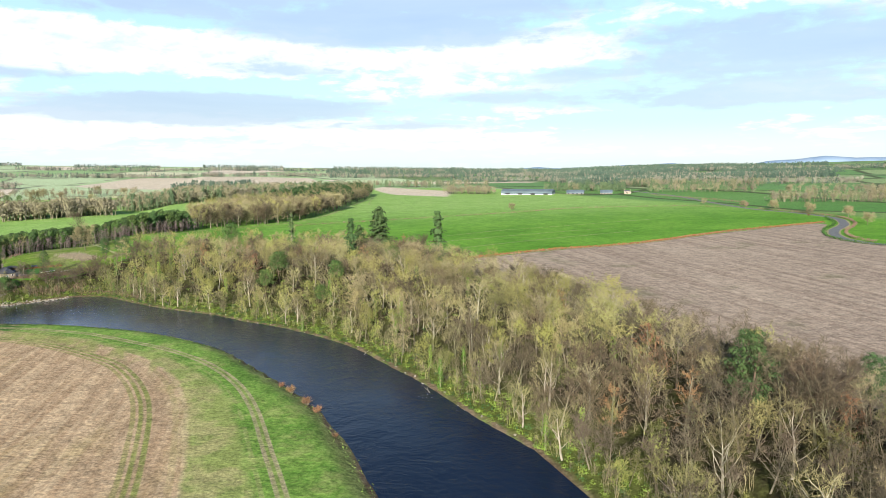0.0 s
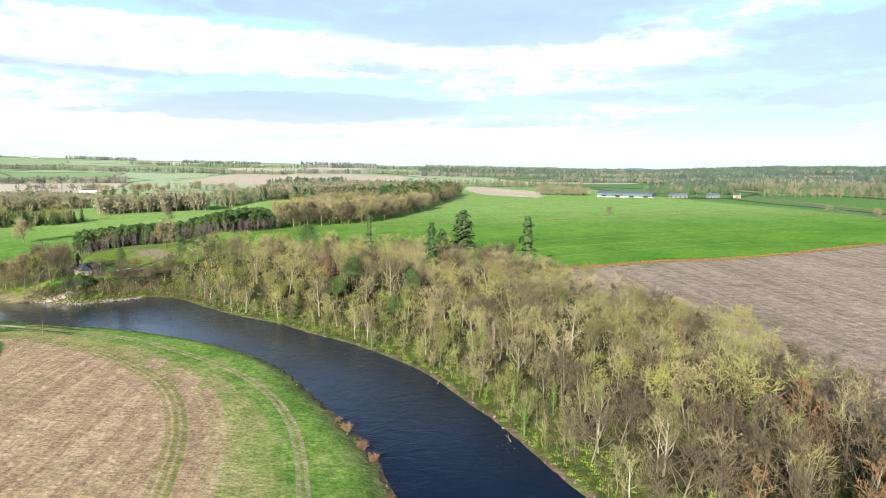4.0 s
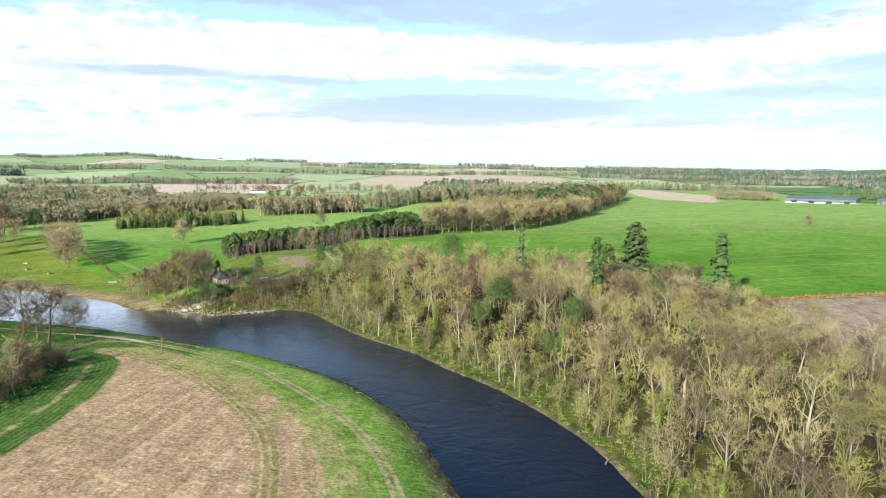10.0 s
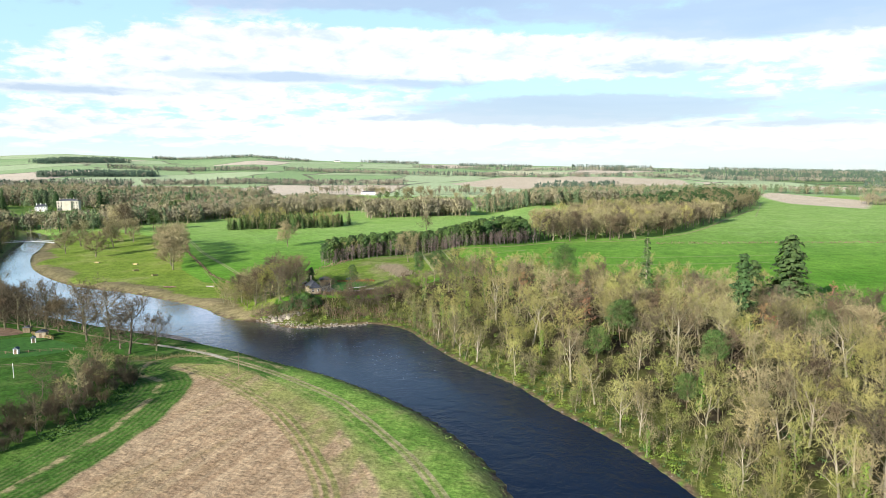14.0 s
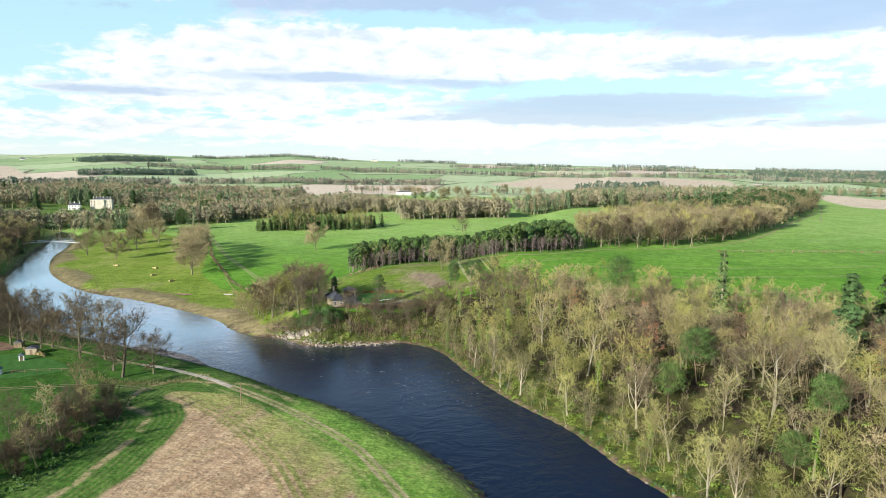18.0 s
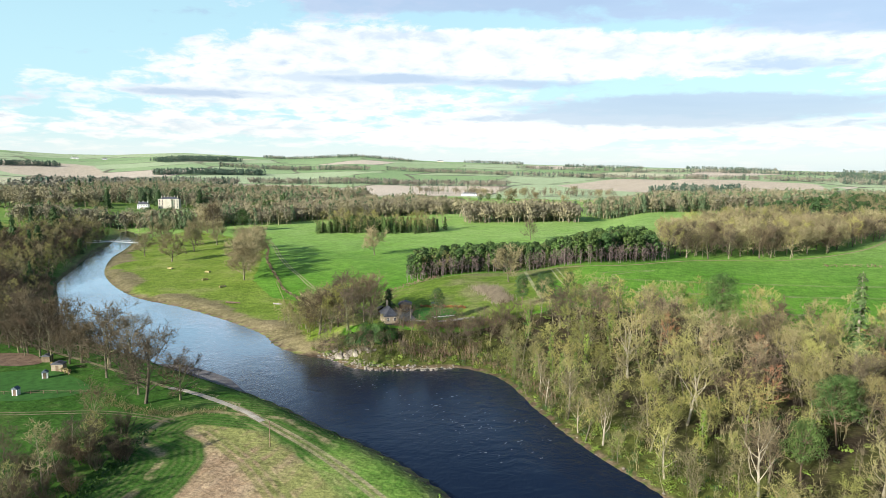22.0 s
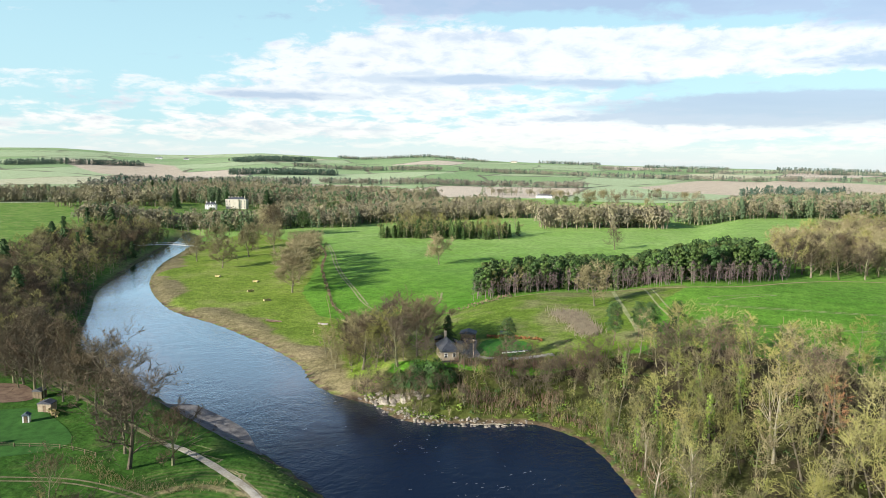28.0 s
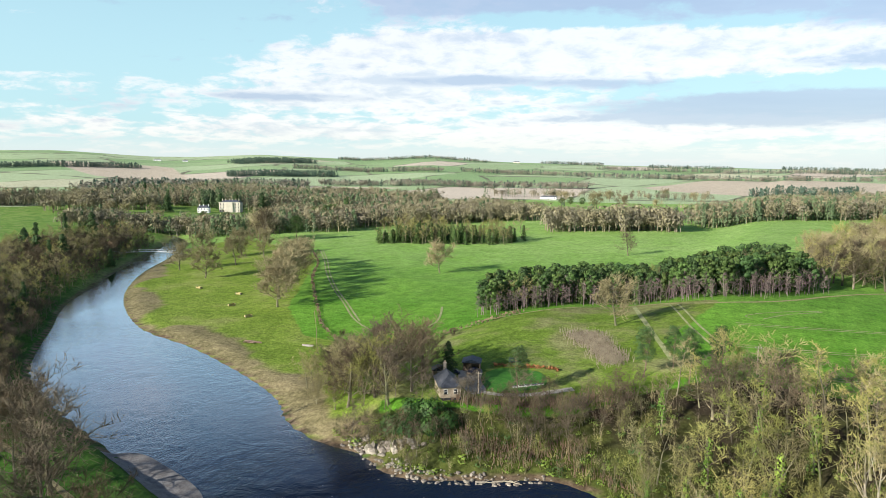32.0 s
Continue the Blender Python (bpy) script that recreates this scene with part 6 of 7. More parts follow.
tuft_row("garden_hedge", [(-203, 274), (-196, 271), (-190, 269.5)], 1.2, 0.5, "sheep", "clipped golden-green garden hedge", "hedge", 12, 0.15)
M["brushwood"] = surface("brushwood", (0.23, 0.19, 0.14), (0.38, 0.325, 0.24), 0.5, 0.9)
tuft_row("scrub_heap", [(-106, 402), (-102, 397), (-96, 390), (-90, 381), (-86, 374), (-91, 385), (-97, 396), (-101, 402)], 1.9, 4.6, "brushwood", "grey-brown heap of cut brushwood", "brushwood", 13, 0.075, True)
tuft_row("knoll_scrub", [(-128, 325), (-118, 326), (-108, 327), (-98, 328), (-90, 334), (-84, 336)], 1.8, 4.0, "bramble", "tangled brown scrub on the knoll", "scrub", 14, 0.12, True, 3)
tuft_row("slope_scrub", [(-114, 337), (-106, 339), (-99, 343), (-93, 348), (-86, 353), (-78, 357)], 2.0, 4.5, "bramble", "tangled brown scrub below the drive", "scrub", 16, 0.10, True, 3)
tuft_row("ditch_scrub", [(-52, 303), (-61, 317), (-74, 328), (-88, 331)], 1.3, 2.4, "bramble", "brown scrub above the eroded bank", "scrub", 15, 0.3, True)


def fence(line, gap, h, label, rails=2, mat="timber"):
    """Posts with rails or wires."""
    l = smooth_line(line, 4)
    e = tagged(new("fence"), label, "fence")
    e.location = (*l[0], z_at(*l[0]))
    post = Soup()
    post.box(-0.07, -0.07, -0.2, 0.07, 0.07, h, 0.02)
    pm = post.mesh("post", M[mat])
    spots, left = [l[0]], gap
    for a, b in zip(l[:-1], l[1:]):
        d = np.hypot(*(b - a))
        while left <= d:
            spots.append(a + (b - a) * left / d)
            left += gap
        left -= d
    for x, y in spots:
        part("post", pm, e, at=Matrix.Translation((x - l[0][0], y - l[0][1], z_at(x, y) - e.location.z)))
    for k in range(rails):
        s = Soup()
        zz = h * (0.45 + 0.45 * k / max(1, rails - 1))
        s.tube([(x - l[0][0], y - l[0][1], z_at(x, y) - e.location.z + zz) for x, y in spots], [0.035] * len(spots), 4)
        part("rail", s.mesh("rail", M[mat]), e)
    return e


fence([(-177, 357), (-177, 363), (-184, 374), (-190, 381), (-205, 400), (-224, 423)], 4.0, 1.1, "weathered post fence beside the pasture")
fence([(-158, 345), (-166, 355), (-177, 364)], 3.5, 1.1, "weathered post fence above the gravelly shore")
fence([(-197, 247), (-185, 252), (-171, 258), (-160, 259)], 3.5, 1.0, "low timber fence round the allotment")
fence([(-202, 273), (-194, 270), (-188, 268.5)], 2.2, 1.1, "short plank fence in front of the shed")


def boulders(spots, label, group):
    shapes = []
    for s in range(4):
        rg = random.Random(400 + s)
        bm = bmesh.new()
        bmesh.ops.create_icosphere(bm, subdivisions=1, radius=1.0)
        for v in bm.verts:
            v.co *= rg.uniform(0.72, 1.12)
            v.co.z *= 0.72
        me = bpy.data.meshes.new("boulder")
        bm.to_mesh(me)
        bm.free()
        me.materials.append(M["stone"])
        shapes.append(me)
    rg = random.Random(41)
    for x, y, s in spots:
        ob = tagged(new("boulder", rg.choice(shapes)), label, "rock", group)
        ob.matrix_basis = Matrix.LocRotScale((x, y, max(z_at(x, y), -0.15) + s * 0.25), Euler((rg.uniform(-0.3, 0.3), rg.uniform(-0.3, 0.3), rg.uniform(0, 6.28))),
                                             (s * rg.uniform(0.8, 1.3), s * rg.uniform(0.8, 1.2), s * rg.uniform(0.7, 1.1)))


rg = random.Random(77)
spots = []
SHORE = smooth_line([(-134, 320.5), (-130, 320), (-124, 316.5), (-118, 314), (-113, 313.5), (-107, 315), (-102, 317.5), (-96, 320.5), (-88, 323.5)], 10)
for x, y in SHORE:
    for _ in range(3):
        spots.append((x + rg.gauss(0, 1.3), y + rg.uniform(-0.8, 3.4), rg.uniform(0.18, 0.6)))
boulders(spots, "pale angular boulder on the river shore", "boulders of the shore")
boulders([(-127 + 1.5 * i + rg.uniform(-0.4, 0.4), 319.5 + rg.uniform(-0.8, 2.6), rg.uniform(0.8, 1.5)) for i in range(9)], "pale rock of the broken crag", "crag rocks")
boulders([(x + rg.gauss(0, 1.5), y + rg.gauss(0, 1.0), rg.uniform(0.15, 0.4)) for x, y in ((-120, 310), (-122, 312), (-116, 309), (-143, 318), (-148, 320), (-155, 323), (-160, 327), (-140, 317))],
         "wet stone showing above the river", "stones in the river")
boulders([(q[0] + rg.gauss(0.5, 0.5), q[1] + rg.gauss(0.5, 0.5), rg.uniform(0.2, 0.45)) for q in RB[12:44]], "brown stone at the foot of the bank", "bank-foot stones")

crag = tagged(new("crag"), "pale broken rock face above the water", "rock")
crag.location = (-124, 320.6, z_at(-124, 320.6))
for i in range(9):
    x = -128 + i * 1.0
    bm = bmesh.new()
    bmesh.ops.create_icosphere(bm, subdivisions=2, radius=1.0)
    tall = rg.uniform(1.0, 2.3)
    for q in bm.verts:
        q.co *= 0.8 + 0.5 * noise.noise(q.co * 1.4 + Vector((i * 7.0, 0, 0)))
        q.co.z *= tall
    s = bpy.data.meshes.new("stone")
    bm.to_mesh(s)
    bm.free()
    s.materials.append(M["stone"])
    part("stone", s, crag, at=Matrix.Translation((x + 124, rg.uniform(-0.8, 0.8) - abs(i - 4) * 0.15, z_at(x, 320.6) - crag.location.z)))

# white water
s = Soup()
for cx_, cy_, rx_, ry_, cnt in ((-85, 292, 20, 14, 46), (-70, 284, 14, 8, 30), (-60, 271, 14, 10, 26), (-106, 303, 8, 6, 10), (38, 128, 2, 4, 9), (-130, 296, 16, 8, 8), (44, 116, 1.5, 3, 6)):
    for _ in range(cnt):
        x, y = cx_ + rg.gauss(0, rx_ * 0.5), cy_ + rg.gauss(0, ry_ * 0.5)
        if not inside(np.array([x]), np.array([y]), RIVER)[0]:
            continue
        a, ln, w = rg.gauss(0.9, 0.35), rg.uniform(0.15, 0.6), rg.uniform(0.025, 0.06)
        ca, sa = math.cos(a), math.sin(a)
        pts_ = [(x + ca * u * ln - sa * v * w, y + sa * u * ln + ca * v * w, 0.03 + 0.05 * (1 - abs(u))) for u, v in ((-1, 0), (-0.4, -1), (0.4, -0.8), (1, 0), (0.3, 1), (-0.5, 0.7))]
        s.raw(pts_, [(0, 1, 2, 3, 4, 5)])
tagged(new("rapids", s.mesh("rapids", M["foam"])), "broken white riffles on the shallow river", "rapids", kind="stuff")


# ------------------------------------------------------------ buildings
def pitched(s, x0, y0, x1, y1, z0, z1, hip=0.0, over=0.3):
    """Roof solid with a ridge along y; hip pulls its ends in."""
    x0, x1, y0, y1 = x0 - over, x1 + over, y0 - over, y1 + over
    xm = (x0 + x1) / 2
    vs = [(x0, y0, z0), (x1, y0, z0), (x1, y1, z0), (x0, y1, z0), (xm, y0 + hip, z1), (xm, y1 - hip, z1),
          (x0, y0, z0 - 0.15), (x1, y0, z0 - 0.15), (x1, y1, z0 - 0.15), (x0, y1, z0 - 0.15)]
    s.raw(vs, [(0, 1, 4), (1, 2, 5, 4), (2, 3, 5), (3, 0, 4, 5), (6, 7, 1, 0), (7, 8, 2, 1), (8, 9, 3, 2), (9, 6, 0, 3), (9, 8, 7, 6)])


def window(parent, x, y, z, w, h, face):
    """A sash window: frame, pane and sill. face: the outward direction, x or y, with sign."""
    s, p, si = Soup(), Soup(), Soup()
    t = 0.08
    if face in ("-y", "+y"):
        o = -1 if face == "-y" else 1
        y0, y1 = sorted((y, y + o * 0.06))
        for a, b, c, d in ((-w / 2, 0, -w / 2 + t, h), (w / 2 - t, 0, w / 2, h), (-w / 2 + t, h - t, w / 2 - t, h), (-w / 2 + t, h / 2 - t / 2, w / 2 - t, h / 2 + t / 2)):
            s.box(x + a, y0, z + b, x + c, y1, z + d)
        p.box(x - w / 2 + t, min(y, y + o * 0.02), z, x + w / 2 - t, max(y, y + o * 0.02), z + h - t)
        si.box(x - w / 2 - 0.08, min(y, y + o * 0.14), z - 0.1, x + w / 2 + 0.08, max(y, y + o * 0.14), z)
    else:
        o = -1 if face == "-x" else 1
        x0, x1 = sorted((x, x + o * 0.06))
        for a, b, c, d in ((-w / 2, 0, -w / 2 + t, h), (w / 2 - t, 0, w / 2, h), (-w / 2 + t, h - t, w / 2 - t, h), (-w / 2 + t, h / 2 - t / 2, w / 2 - t, h / 2 + t / 2)):
            s.box(x0, y + a, z + b, x1, y + c, z + d)
        p.box(min(x, x + o * 0.02), y - w / 2 + t, z, max(x, x + o * 0.02), y + w / 2 - t, z + h - t)
        si.box(min(x, x + o * 0.14), y - w / 2 - 0.08, z - 0.1, max(x, x + o * 0.14), y + w / 2 + 0.08, z)
    fr = part("window", s.mesh("window", M["white_paint"]), parent, "white sash window")
    part("pane", p.mesh("pane", M["glass"]), fr)
    part("sill", si.mesh("sill", M["stone"]), fr)


def slab(parent, name, mat, boxes, label=""):
    s = Soup()
    for q in boxes:
        s.box(*q)
    return part(name, s.mesh(name, M[mat]), parent, label)


def roof_on(parent, name, mat, args, label="", **kw):
    s = Soup()
    pitched(s, *args, **kw)
    return part(name, s.mesh(name, M[mat]), parent, label)


def chimney(parent, x, y, z0, z1, mat="stone", pots=2):
    st = slab(parent, "chimney", mat, [(x - 0.35, y - 0.3, z0, x + 0.35, y + 0.3, z1), (x - 0.42, y - 0.37, z1, x + 0.42, y + 0.37, z1 + 0.12)], "stone chimney stack")
    for i in range(pots):
        s = Soup()
        s.tube([(x - 0.18 + 0.36 * i, y, z1 + 0.1), (x - 0.18 + 0.36 * i, y, z1 + 0.55)], [0.12, 0.1], 6)
        part("pot", s.mesh("pot", M["harl"]), st, "clay chimney pot")


def place(e, x, y, turn, z=None):
    e.matrix_basis = pose(x, y, z_at(x, y) if z is None else z, 0, 0, turn)
    return e


# the cottage on the knoll
c = place(tagged(new("cottage"), "small stone cottage with a dark slate hipped roof", "cottage"), -119.2, 341.3, 36.9)
slab(c, "wall", "harl", [(-2.5, -4.5, -1.2, 2.5, 4.5, 2.7)], "tan stone walls")
roof_on(c, "roof", "slate", (-2.5, -4.5, 2.5, 4.5, 2.7, 5.3), "dark grey slate roof", hip=2.4)
chimney(c, -0.2, 2.6, 4.4, 6.6)
slab(c, "plinth", "stone", [(-2.62, -4.62, -1.2, 2.62, 4.62, -0.1)])
slab(c, "lean_to", "dark", [(-2.4, -6.2, -1.2, 2.4, -4.65, 0.1)], "dark lean-to below the gable")
for x in (-1.2, 1.2):
    window(c, x, -4.5, 1.0, 0.9, 1.2, "-y")
for y in (-2.4, 2.2):
    window(c, 2.5, y, 0.9, 0.9, 1.2, "+x")
slab(c, "door", "timber", [(2.5, -0.5, 0.0, 2.57, 0.5, 2.0)], "brown plank door")

g = place(tagged(new("garage"), "dark timber garage with an open front", "garage"), -121.5, 360.5, 20)
slab(g, "wall", "timber", [(-2.3, 1.9, 0, 2.3, 2.05, 2.4), (-2.3, -2.0, 0, -2.15, 1.9, 2.4), (2.15, -2.0, 0, 2.3, 1.9, 2.4)], "dark boarded walls")
roof_on(g, "roof", "slate", (-2.3, -2.0, 2.3, 2.05, 2.4, 3.2))
slab(g, "floor", "dark", [(-2.1, -1.9, 0.02, 2.1, 1.85, 0.1)])
g = place(tagged(new("shed"), "small dark shed behind the cottage", "shed"), -127.5, 352.5, 30)
slab(g, "wall", "timber", [(-1.6, -1.4, 0, 1.6, 1.4, 2.1)])
roof_on(g, "roof", "dark", (-1.6, -1.4, 1.6, 1.4, 2.1, 2.9))
slab(g, "door", "grey_timber", [(-0.45, -1.46, 0, 0.45, -1.4, 1.85)])


def car(x, y, turn, label):
    e = place(tagged(new("car"), label, "car"), x, y, turn)
    prof = [(-2.0, 0.35), (-2.05, 0.75), (-1.25, 0.9), (-0.65, 1.38), (0.85, 1.40), (1.55, 0.95), (2.05, 0.8), (2.05, 0.35)]
    vs = [(a, sgn * (0.85 if b < 1 else 0.66), b) for sgn in (-1, 1) for a, b in prof]
    n_ = len(prof)
    body = mesh_of("body", vs, [tuple(range(n_ - 1, -1, -1)), tuple(range(n_, 2 * n_))] + [(i, (i + 1) % n_, n_ + (i + 1) % n_, n_ + i) for i in range(n_)], M["car_paint"])
    part("body", body, e)
    slab(e, "windscreen", "glass", [(-0.9, -0.6, 1.0, 1.2, 0.6, 1.3), (-0.6, -0.78, 1.0, 0.9, 0.78, 1.3)])
    for a in (-1.3, 1.3):
        for b in (-0.86, 0.86):
            s = Soup()
            s.tube([(a, b - 0.09, 0.32), (a, b + 0.09, 0.32)], [0.32, 0.32], 12)
            s.f.append(tuple(range(11, -1, -1)))
            part("wheel", s.mesh("wheel", M["rubber"]), e)


car(-119.5, 357.0, 75, "dark blue parked car in the yard")
car(-124.5, 354.5, 40, "dark parked car beside the shed")


def pole(x, y, h, label, arm=0.0, mat="grey_timber", stay=False):
    e = place(tagged(new("utility_pole"), label, "pole"), x, y, 25)
    s = Soup()
    s.tube([(0, 0, -0.3), (0, 0, h)], [0.13, 0.09], 8)
    part("post", s.mesh("post", M[mat]), e)
    if arm:
        slab(e, "crossarm", mat, [(-arm, -0.06, h - 0.5, arm, 0.06, h - 0.36)])
        for a in (-arm * 0.8, 0, arm * 0.8):
            s = Soup()
            s.tube([(a, 0, h - 0.36), (a, 0, h - 0.15)], [0.06, 0.05], 6)
            part("insulator", s.mesh("insulator", M["white_paint"]), e)


pole(-111.8, 343.4, 5.5, "pale timber electricity pole at the yard", 0.7, "pale_bark")
pole(-166, 228, 4.6, "thin pale pole in the allotment grass", 0, "white_paint")
pole(-103.6, 247.5, 6.0, "bare timber pole on the river bank", 0, "timber")
pole(-160, 385, 8.0, "timber electricity pole in the scrub", 0.8, "pale_bark")
pole(-52, 372, 7.0, "timber electricity pole at the wood edge", 0.8)

# cold frames, tank and bench by the lawn
f_ = place(tagged(new("cold_frames"), "row of low glazed garden frames on the lawn", "garden frame"), -103, 353.5, 42)
for i in range(5):
    slab(f_, "frame", "white_paint", [(-4 + i * 1.7, -0.5, 0, -2.5 + i * 1.7, 0.5, 0.35)])
    slab(f_, "pane", "glass", [(-3.92 + i * 1.7, -0.42, 0.352, -2.58 + i * 1.7, 0.42, 0.38)])
t_ = place(tagged(new("trailer"), "small pale trailer beyond the hedge", "trailer"), -113, 369.5, 20)
slab(t_, "box", "metal_roof", [(-1.3, -0.7, 0.4, 1.3, 0.7, 1.3)])
slab(t_, "chassis", "dark", [(-1.4, -0.6, 0.28, 1.9, 0.6, 0.395)])
for b in (-0.75, 0.75):
    s = Soup()
    s.tube([(0, b - 0.08, 0.28), (0, b + 0.08, 0.28)], [0.28, 0.28], 10)
    part("wheel", s.mesh("wheel", M["rubber"]), t_)

# allotment sheds
for x, y, w, d, h, turn, mat, lab in ((-196, 271, 3.4, 2.4, 2.2, 25, "harl", "small tan garden shed with a dark roof"), (-193, 264, 1.5, 1.3, 1.9, 40, "white_paint", "small white garden hut on the grass"),
                                     (-187, 250.5, 1.5, 1.3, 1.9, 15, "white_paint", "little pale hut beside the field fence"), (-207, 276, 2.6, 2.0, 2.0, 20, "timber", "brown timber shed under the trees")):
    e = place(tagged(new("garden_shed"), lab, "shed"), x, y, turn)
    slab(e, "wall", mat, [(-w / 2, -d / 2, -0.1, w / 2, d / 2, h)])
    roof_on(e, "roof", "slate" if mat != "white_paint" else "metal_roof", (-w / 2, -d / 2, w / 2, d / 2, h, h + 0.6), over=0.15)
    slab(e, "door", "timber", [(-0.4, -d / 2 - 0.05, 0, 0.4, -d / 2, 1.7)])

# feeders, log heap and boat in the pasture
for x, y in ((-313, 443), (-281, 438), (-266, 418), (-244, 405)):
    e = place(tagged(new("hay_feeder"), "straw-coloured timber feed rack on the pasture", "feeder", "feed racks"), x, y, rg.uniform(0, 90))
    slab(e, "rack", "sheep", [(-1.4, -0.7, 0.15, 1.4, -0.6, 0.9), (-1.4, 0.6, 0.15, 1.4, 0.7, 0.9), (-1.5, -0.7, 0.15, -1.4, 0.7, 0.9), (1.4, -0.7, 0.15, 1.5, 0.7, 0.9)])
    slab(e, "hay", "dry_grass", [(-1.35, -0.55, 0.1, 1.35, 0.55, 0.6)])
    for a in (-1.45, 1.45):
        for b in (-0.65, 0.65):
            slab(e, "leg", "grey_timber", [(a - 0.06, b - 0.06, -0.1, a + 0.06, b + 0.06, 0.95)])
e = place(tagged(new("log_heap"), "heap of dark brown drift timber", "logs"), -214, 376, 20)
for i in range(14):
    s = Soup()
    a, b = rg.uniform(-2.5, 2.5), rg.uniform(-0.9, 0.9)
    w = rg.uniform(-0.5, 0.5)
    s.tube([(a - 1.6 * math.cos(w), b - 1.6 * math.sin(w), 0.2 + 0.1 * (i % 4)), (a + 1.6 * math.cos(w), b + 1.6 * math.sin(w), 0.25 + 0.1 * (i % 4))], [0.22, 0.16], 6)
    part("log", s.mesh("log", M["pine_bark"]), e)
e = place(tagged(new("rowing_boat"), "upturned grey weathered rowing boat on grass", "boat"), -194, 381, 10)
s = Soup()
for k in range(7):
    u = k / 6 * 2 - 1
    w = 0.75 * (1 - abs(u) ** 2.4) + 0.03
    s.v += [(u * 2.2, -w, 0.02), (u * 2.2, -w * 0.8, 0.38), (u * 2.2, 0, 0.55), (u * 2.2, w * 0.8, 0.38), (u * 2.2, w, 0.02)]
s.f = [(5 * k + j, 5 * k + 5 + j, 5 * k + 6 + j, 5 * k + 1 + j) for k in range(6) for j in range(4)]
part("hull", s.mesh("hull", M["grey_timber"], True), e)
slab(e, "keel", "timber", [(-2.0, -0.04, 0.5, 2.0, 0.04, 0.6)])

# snapped trunk and drift branches
e = place(tagged(new("snapped_trunk"), "pale snapped tree trunk standing in the wood", "dead tree"), 50, 187, 0)
s = Soup()
s.tube([(0, 0, -0.3), (0.2, 0, 4), (0.1, 0.1, 8.0), (0.3, 0.1, 9.2)], [0.5, 0.42, 0.36, 0.05], 7)
part("trunk", s.mesh("trunk", M["pale_bark"]), e)
for i, (x, y, a) in enumerate(((-99, 318.5, 0.2), (-96, 320.5, 0.4), (-94, 321, -0.1), (40, 132, 1.4), (31, 176, 1.0))):
    e = place(tagged(new("driftwood"), "bleached drift branch on the shore", "driftwood", "drift branches"), x, y, math.degrees(a), 0.25)
    s = Soup()
    s.tube([(-2, 0, 0), (0, 0.3, 0.15), (2.2, 0, 0.3)], [0.16, 0.12, 0.04], 5)
    s.tube([(0, 0.3, 0.15), (1.0, 1.1, 0.5)], [0.08, 0.03], 4)
    part("branch", s.mesh("branch", M["pale_bark"]), e)

# footbridge over the bend
e = tagged(new("footbridge"), "slender white arched footbridge across the river", "bridge")
e.matrix_basis = Matrix.LocRotScale((-448, 521, 0), Euler((0, 0, math.atan2(18, 26))), None)
deck, rail1, rail2 = Soup(), Soup(), Soup()
arc = [(u * 24, 0, 4.6 - 1.6 * u * u) for u in np.linspace(-1, 1, 13)]
for (ax, _, az_), (bx, _, bz) in zip(arc[:-1], arc[1:]):
    deck.raw([(ax, -1.1, az_), (bx, -1.1, bz), (bx, 1.1, bz), (ax, 1.1, az_), (ax, -1.1, az_ - 0.5), (bx, -1.1, bz - 0.5), (bx, 1.1, bz - 0.5), (ax, 1.1, az_ - 0.5)],
             [(0, 1, 2, 3), (4, 5, 1, 0), (7, 3, 2, 6), (7, 6, 5, 4), (0, 3, 7, 4), (1, 5, 6, 2)])
part("deck", deck.mesh("deck", M["white_paint"]), e)
for sgn in (-1.05, 1.05):
    s = Soup()
    s.tube([(x, sgn, z + 1.05) for x, _, z in arc], [0.05] * 13, 4)
    part("handrail", s.mesh("handrail", M["white_paint"]), e)
    for x, _, z in arc:
        slab(e, "baluster", "white_paint", [(x - 0.04, sgn - 0.04, z, x + 0.04, sgn + 0.04, z + 1.03)])
for x in (-23.5, 23.5):
    slab(e, "abutment", "stone", [(x - 1.6, -1.6, -2.5, x + 1.6, 1.6, 2.45)])


def big_house(x, y, turn, w, d, h, storeys, bays, wall, label, name="country_house", stacks=4, roof_h=3.0):
    e = place(tagged(new(name), label, "house"), x, y, turn)
    slab(e, "wall", wall, [(-w / 2, -d / 2, -1, w / 2, d / 2, h)], "pale stone walls")
    s = Soup()
    o = 0.3
    s.raw([(-w / 2 - o, -d / 2 - o, h), (w / 2 + o, -d / 2 - o, h), (w / 2 + o, d / 2 + o, h), (-w / 2 - o, d / 2 + o, h),
           (-w / 2 + d * 0.4, 0, h + roof_h), (w / 2 - d * 0.4, 0, h + roof_h)], [(0, 1, 5, 4), (1, 2, 5), (2, 3, 4, 5), (3, 0, 4), (3, 2, 1, 0)])
    part("roof", s.mesh("roof", M["slate"]), e, "grey slate roof")
    for i in range(stacks):
        chimney(e, -w * 0.4 + w * 0.8 * i / max(1, stacks - 1), 0.8 * (-1) ** i, h, h + roof_h + 1.2, wall)
    for k in range(storeys):
        for i in range(bays):
            window(e, -w / 2 + w * (i + 0.5) / bays, -d / 2, h * (k + 0.28) / storeys, 1.2, h / storeys * 0.55, "-y")
        for yy in (-d * 0.22, d * 0.22):
            window(e, w / 2, yy, h * (k + 0.28) / storeys, 1.2, h / storeys * 0.55, "+x")
    slab(e, "door", "timber", [(-0.8, -d / 2 - 0.08, 0, 0.8, -d / 2, 2.6)])
    return e


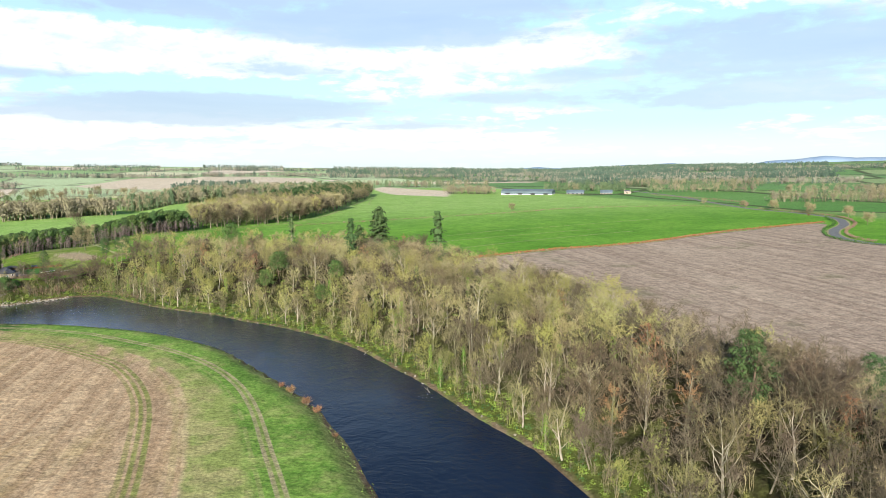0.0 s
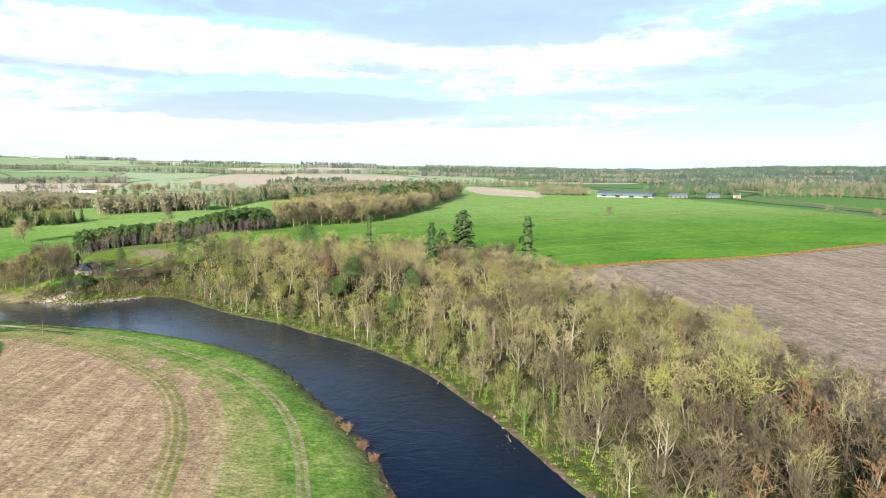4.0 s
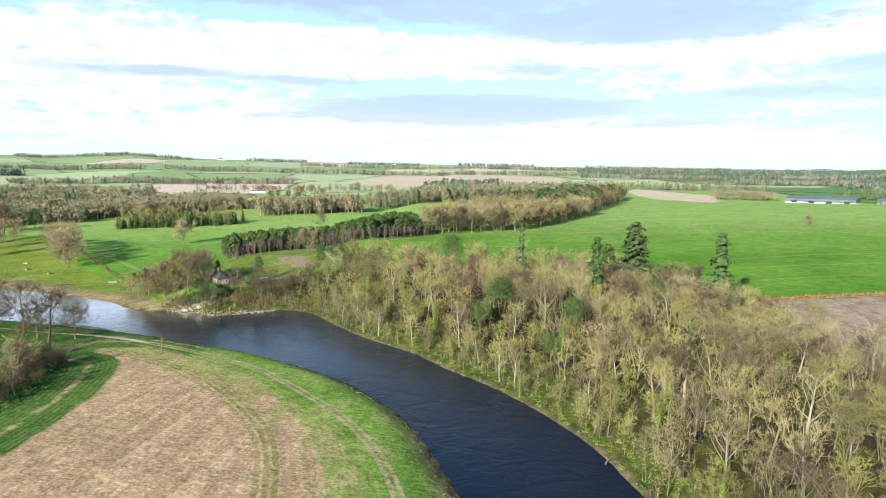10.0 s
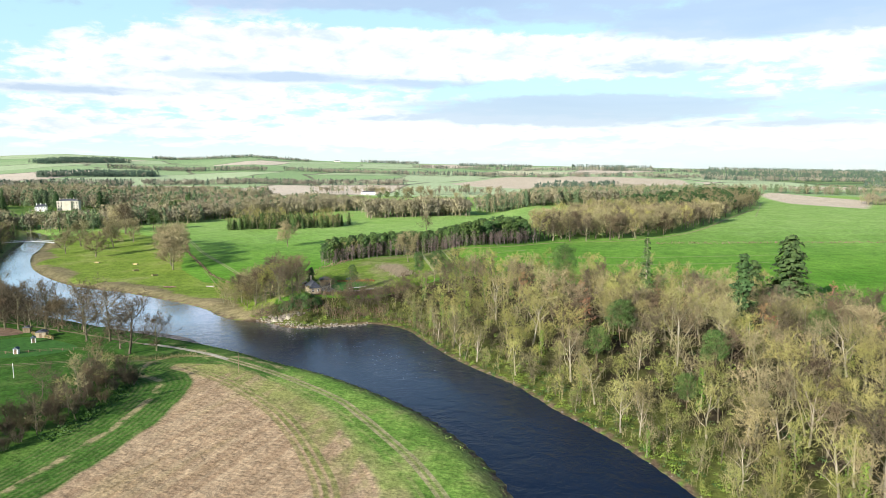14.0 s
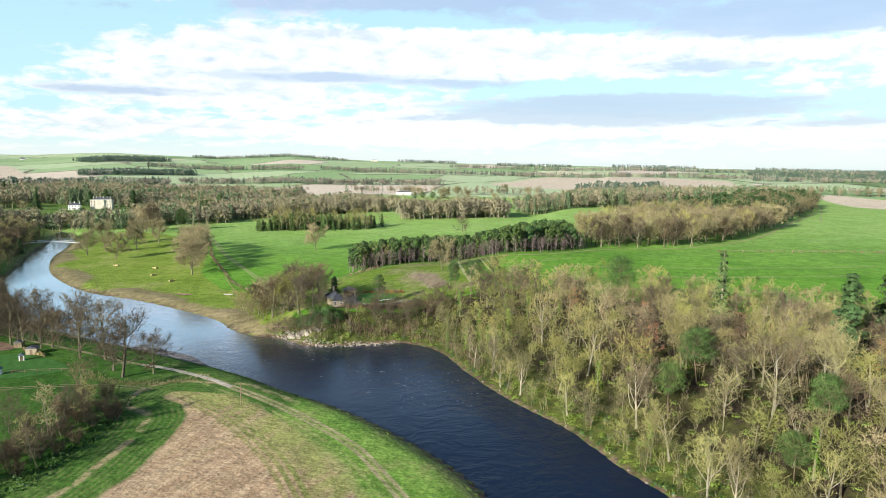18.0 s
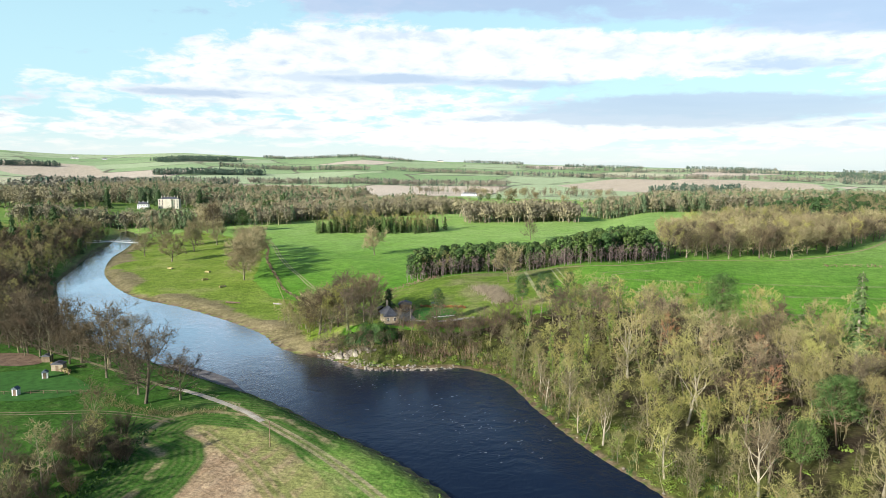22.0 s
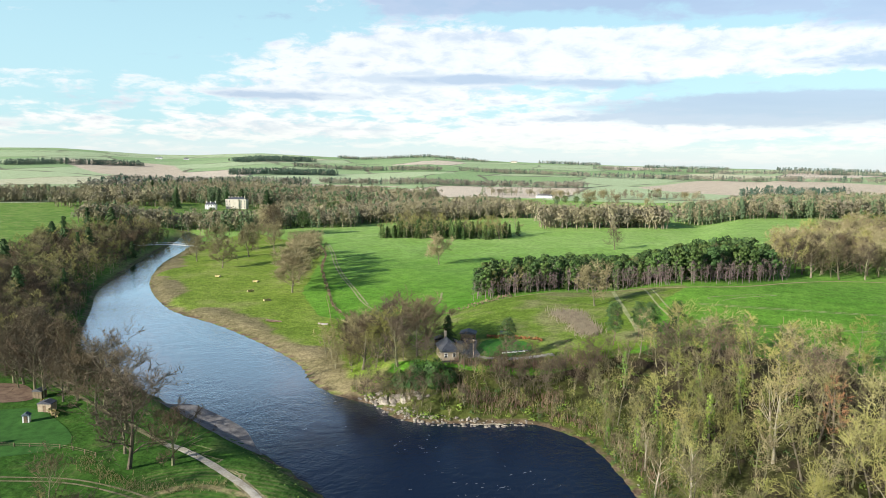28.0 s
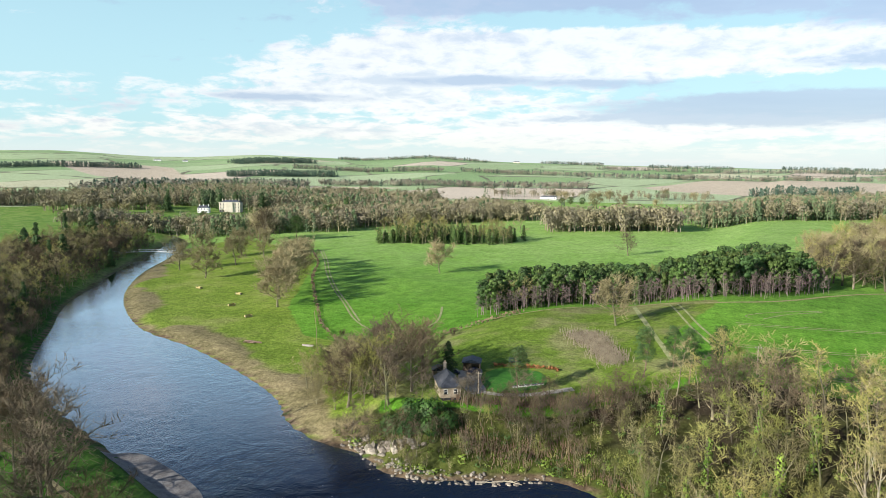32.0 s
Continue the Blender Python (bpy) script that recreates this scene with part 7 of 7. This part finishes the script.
m_ = big_house(-657, 814, 30, 25, 14, 11.5, 3, 7, "cream_stone", "large cream stone mansion with many chimneys", "mansion", 6, 3.2)
slab(m_, "portico", "cream_stone", [(-4, -8.4, 0, 4, -7.05, 12.2)])
slab(m_, "parapet", "cream_stone", [(-12.9, -7.35, 11.5, 12.9, -7.0, 12.3)])
big_house(-673, 786, 30, 13, 8, 6.0, 2, 4, "white_paint", "white lodge with a grey roof beside the mansion", "lodge", 3, 3.0)
for x, y, w, h, turn, wall, lab in ((-397, 1245, 26, 4, 12, "white_paint", "long white farmhouse among green fields"), (-952, 3741, 26, 6, 10, "white_paint", "far white farmstead on the ridge"),
                                    (-2197, 1997, 26, 6, 40, "white_paint", "white hillside farmstead with outbuildings"), (-2120, 2060, 18, 5, 40, "white_paint", "white hillside farm building"),
                                    (-430, 3500, 24, 6, 5, "white_paint", "far white farmhouse among fields"), (-700, 1120, 30, 7, 20, "white_paint", "white estate house behind trees"),
                                    (-1250, 3300, 30, 6, 15, "cream_stone", "far hilltop farm buildings"), (575, 850, 10, 4, -30, "harl", "small tan farm cottage"),
                                    (-760, 905, 22, 8, 35, "harl", "tan stable block behind the mansion")):
    big_house(x, y, turn, w, w * 0.35, h, 1 if h < 6 else 2, 4, wall, lab, "farmhouse", 2, h * 0.45)
for x, y, w, d, h, turn in ((447, 932, 82, 22, 5.5, -41), (507, 888, 26, 12, 3.5, -35), (548, 866, 18, 10, 3.2, -30)):
    e = place(tagged(new("barn"), "long grey farm shed with a pale base wall", "barn", "farm sheds"), x, y, turn)
    slab(e, "wall", "white_paint" if w > 50 else "harl", [(-w / 2, -d / 2, -0.5, w / 2, d / 2, h * 0.22)])
    slab(e, "cladding", "metal_roof", [(-w / 2 + 0.05, -d / 2 + 0.05, h * 0.22, w / 2 - 0.05, d / 2 - 0.05, h)])
    s = Soup()
    s.raw([(-w / 2 - 0.4, -d / 2 - 0.4, h), (w / 2 + 0.4, -d / 2 - 0.4, h), (w / 2 + 0.4, d / 2 + 0.4, h), (-w / 2 - 0.4, d / 2 + 0.4, h), (-w / 2 - 0.4, 0, h + 3), (w / 2 + 0.4, 0, h + 3)],
          [(0, 1, 5, 4), (2, 3, 4, 5), (1, 2, 5), (3, 0, 4), (3, 2, 1, 0)])
    part("roof", s.mesh("roof", M["metal_roof"]), e)
    for i in range(4):
        slab(e, "door", "dark", [(-w / 2 + w * (i + 0.35) / 4, -d / 2 - 0.1, 0, -w / 2 + w * (i + 0.7) / 4, -d / 2, h * 0.5)])
for x, y, s_ in ((485, 468, 0.5), (468, 410, 0.55), (475, 377, 0.5), (440, 330, 0.45)):
    plant("rust_bush" if s_ > 0.5 else "park_tree", x, y, s_ * 1.4, rng, "roadside trees", "small bare tree beside the road")

# hills at the edge of sight; distance haze is put into their blue
M["hazy_hill"] = surface("hazy_hill", (0.22, 0.32, 0.46), (0.30, 0.40, 0.54), 0.002, 1.0)
v, f = [], []
for i in range(61):
    a = 8 + i * 1.0
    top = 66 + 4700 * 0.001 * (-13 + 8 * sm(20, 34, a) + 9 * sm(38, 52, a) + 2.2 * math.sin(a * 0.55) + 1.1 * math.sin(a * 1.7) - 4 * sm(56, 68, a))
    for d, z in ((4650, top - 70), (4700, float(top)), (4760, top - 90)):
        v.append((d * math.sin(radians(a)), 150 + d * math.cos(radians(a)), float(z)))
for i in range(60):
    for k in range(2):
        f.append((3 * i + k, 3 * i + 3 + k, 3 * i + 4 + k, 3 * i + 1 + k))
tagged(new("backdrop", mesh_of("backdrop", v, f, M["hazy_hill"], smooth=True)), "horizon hills with distance haze painted in pale blue", "hills", kind="structure")
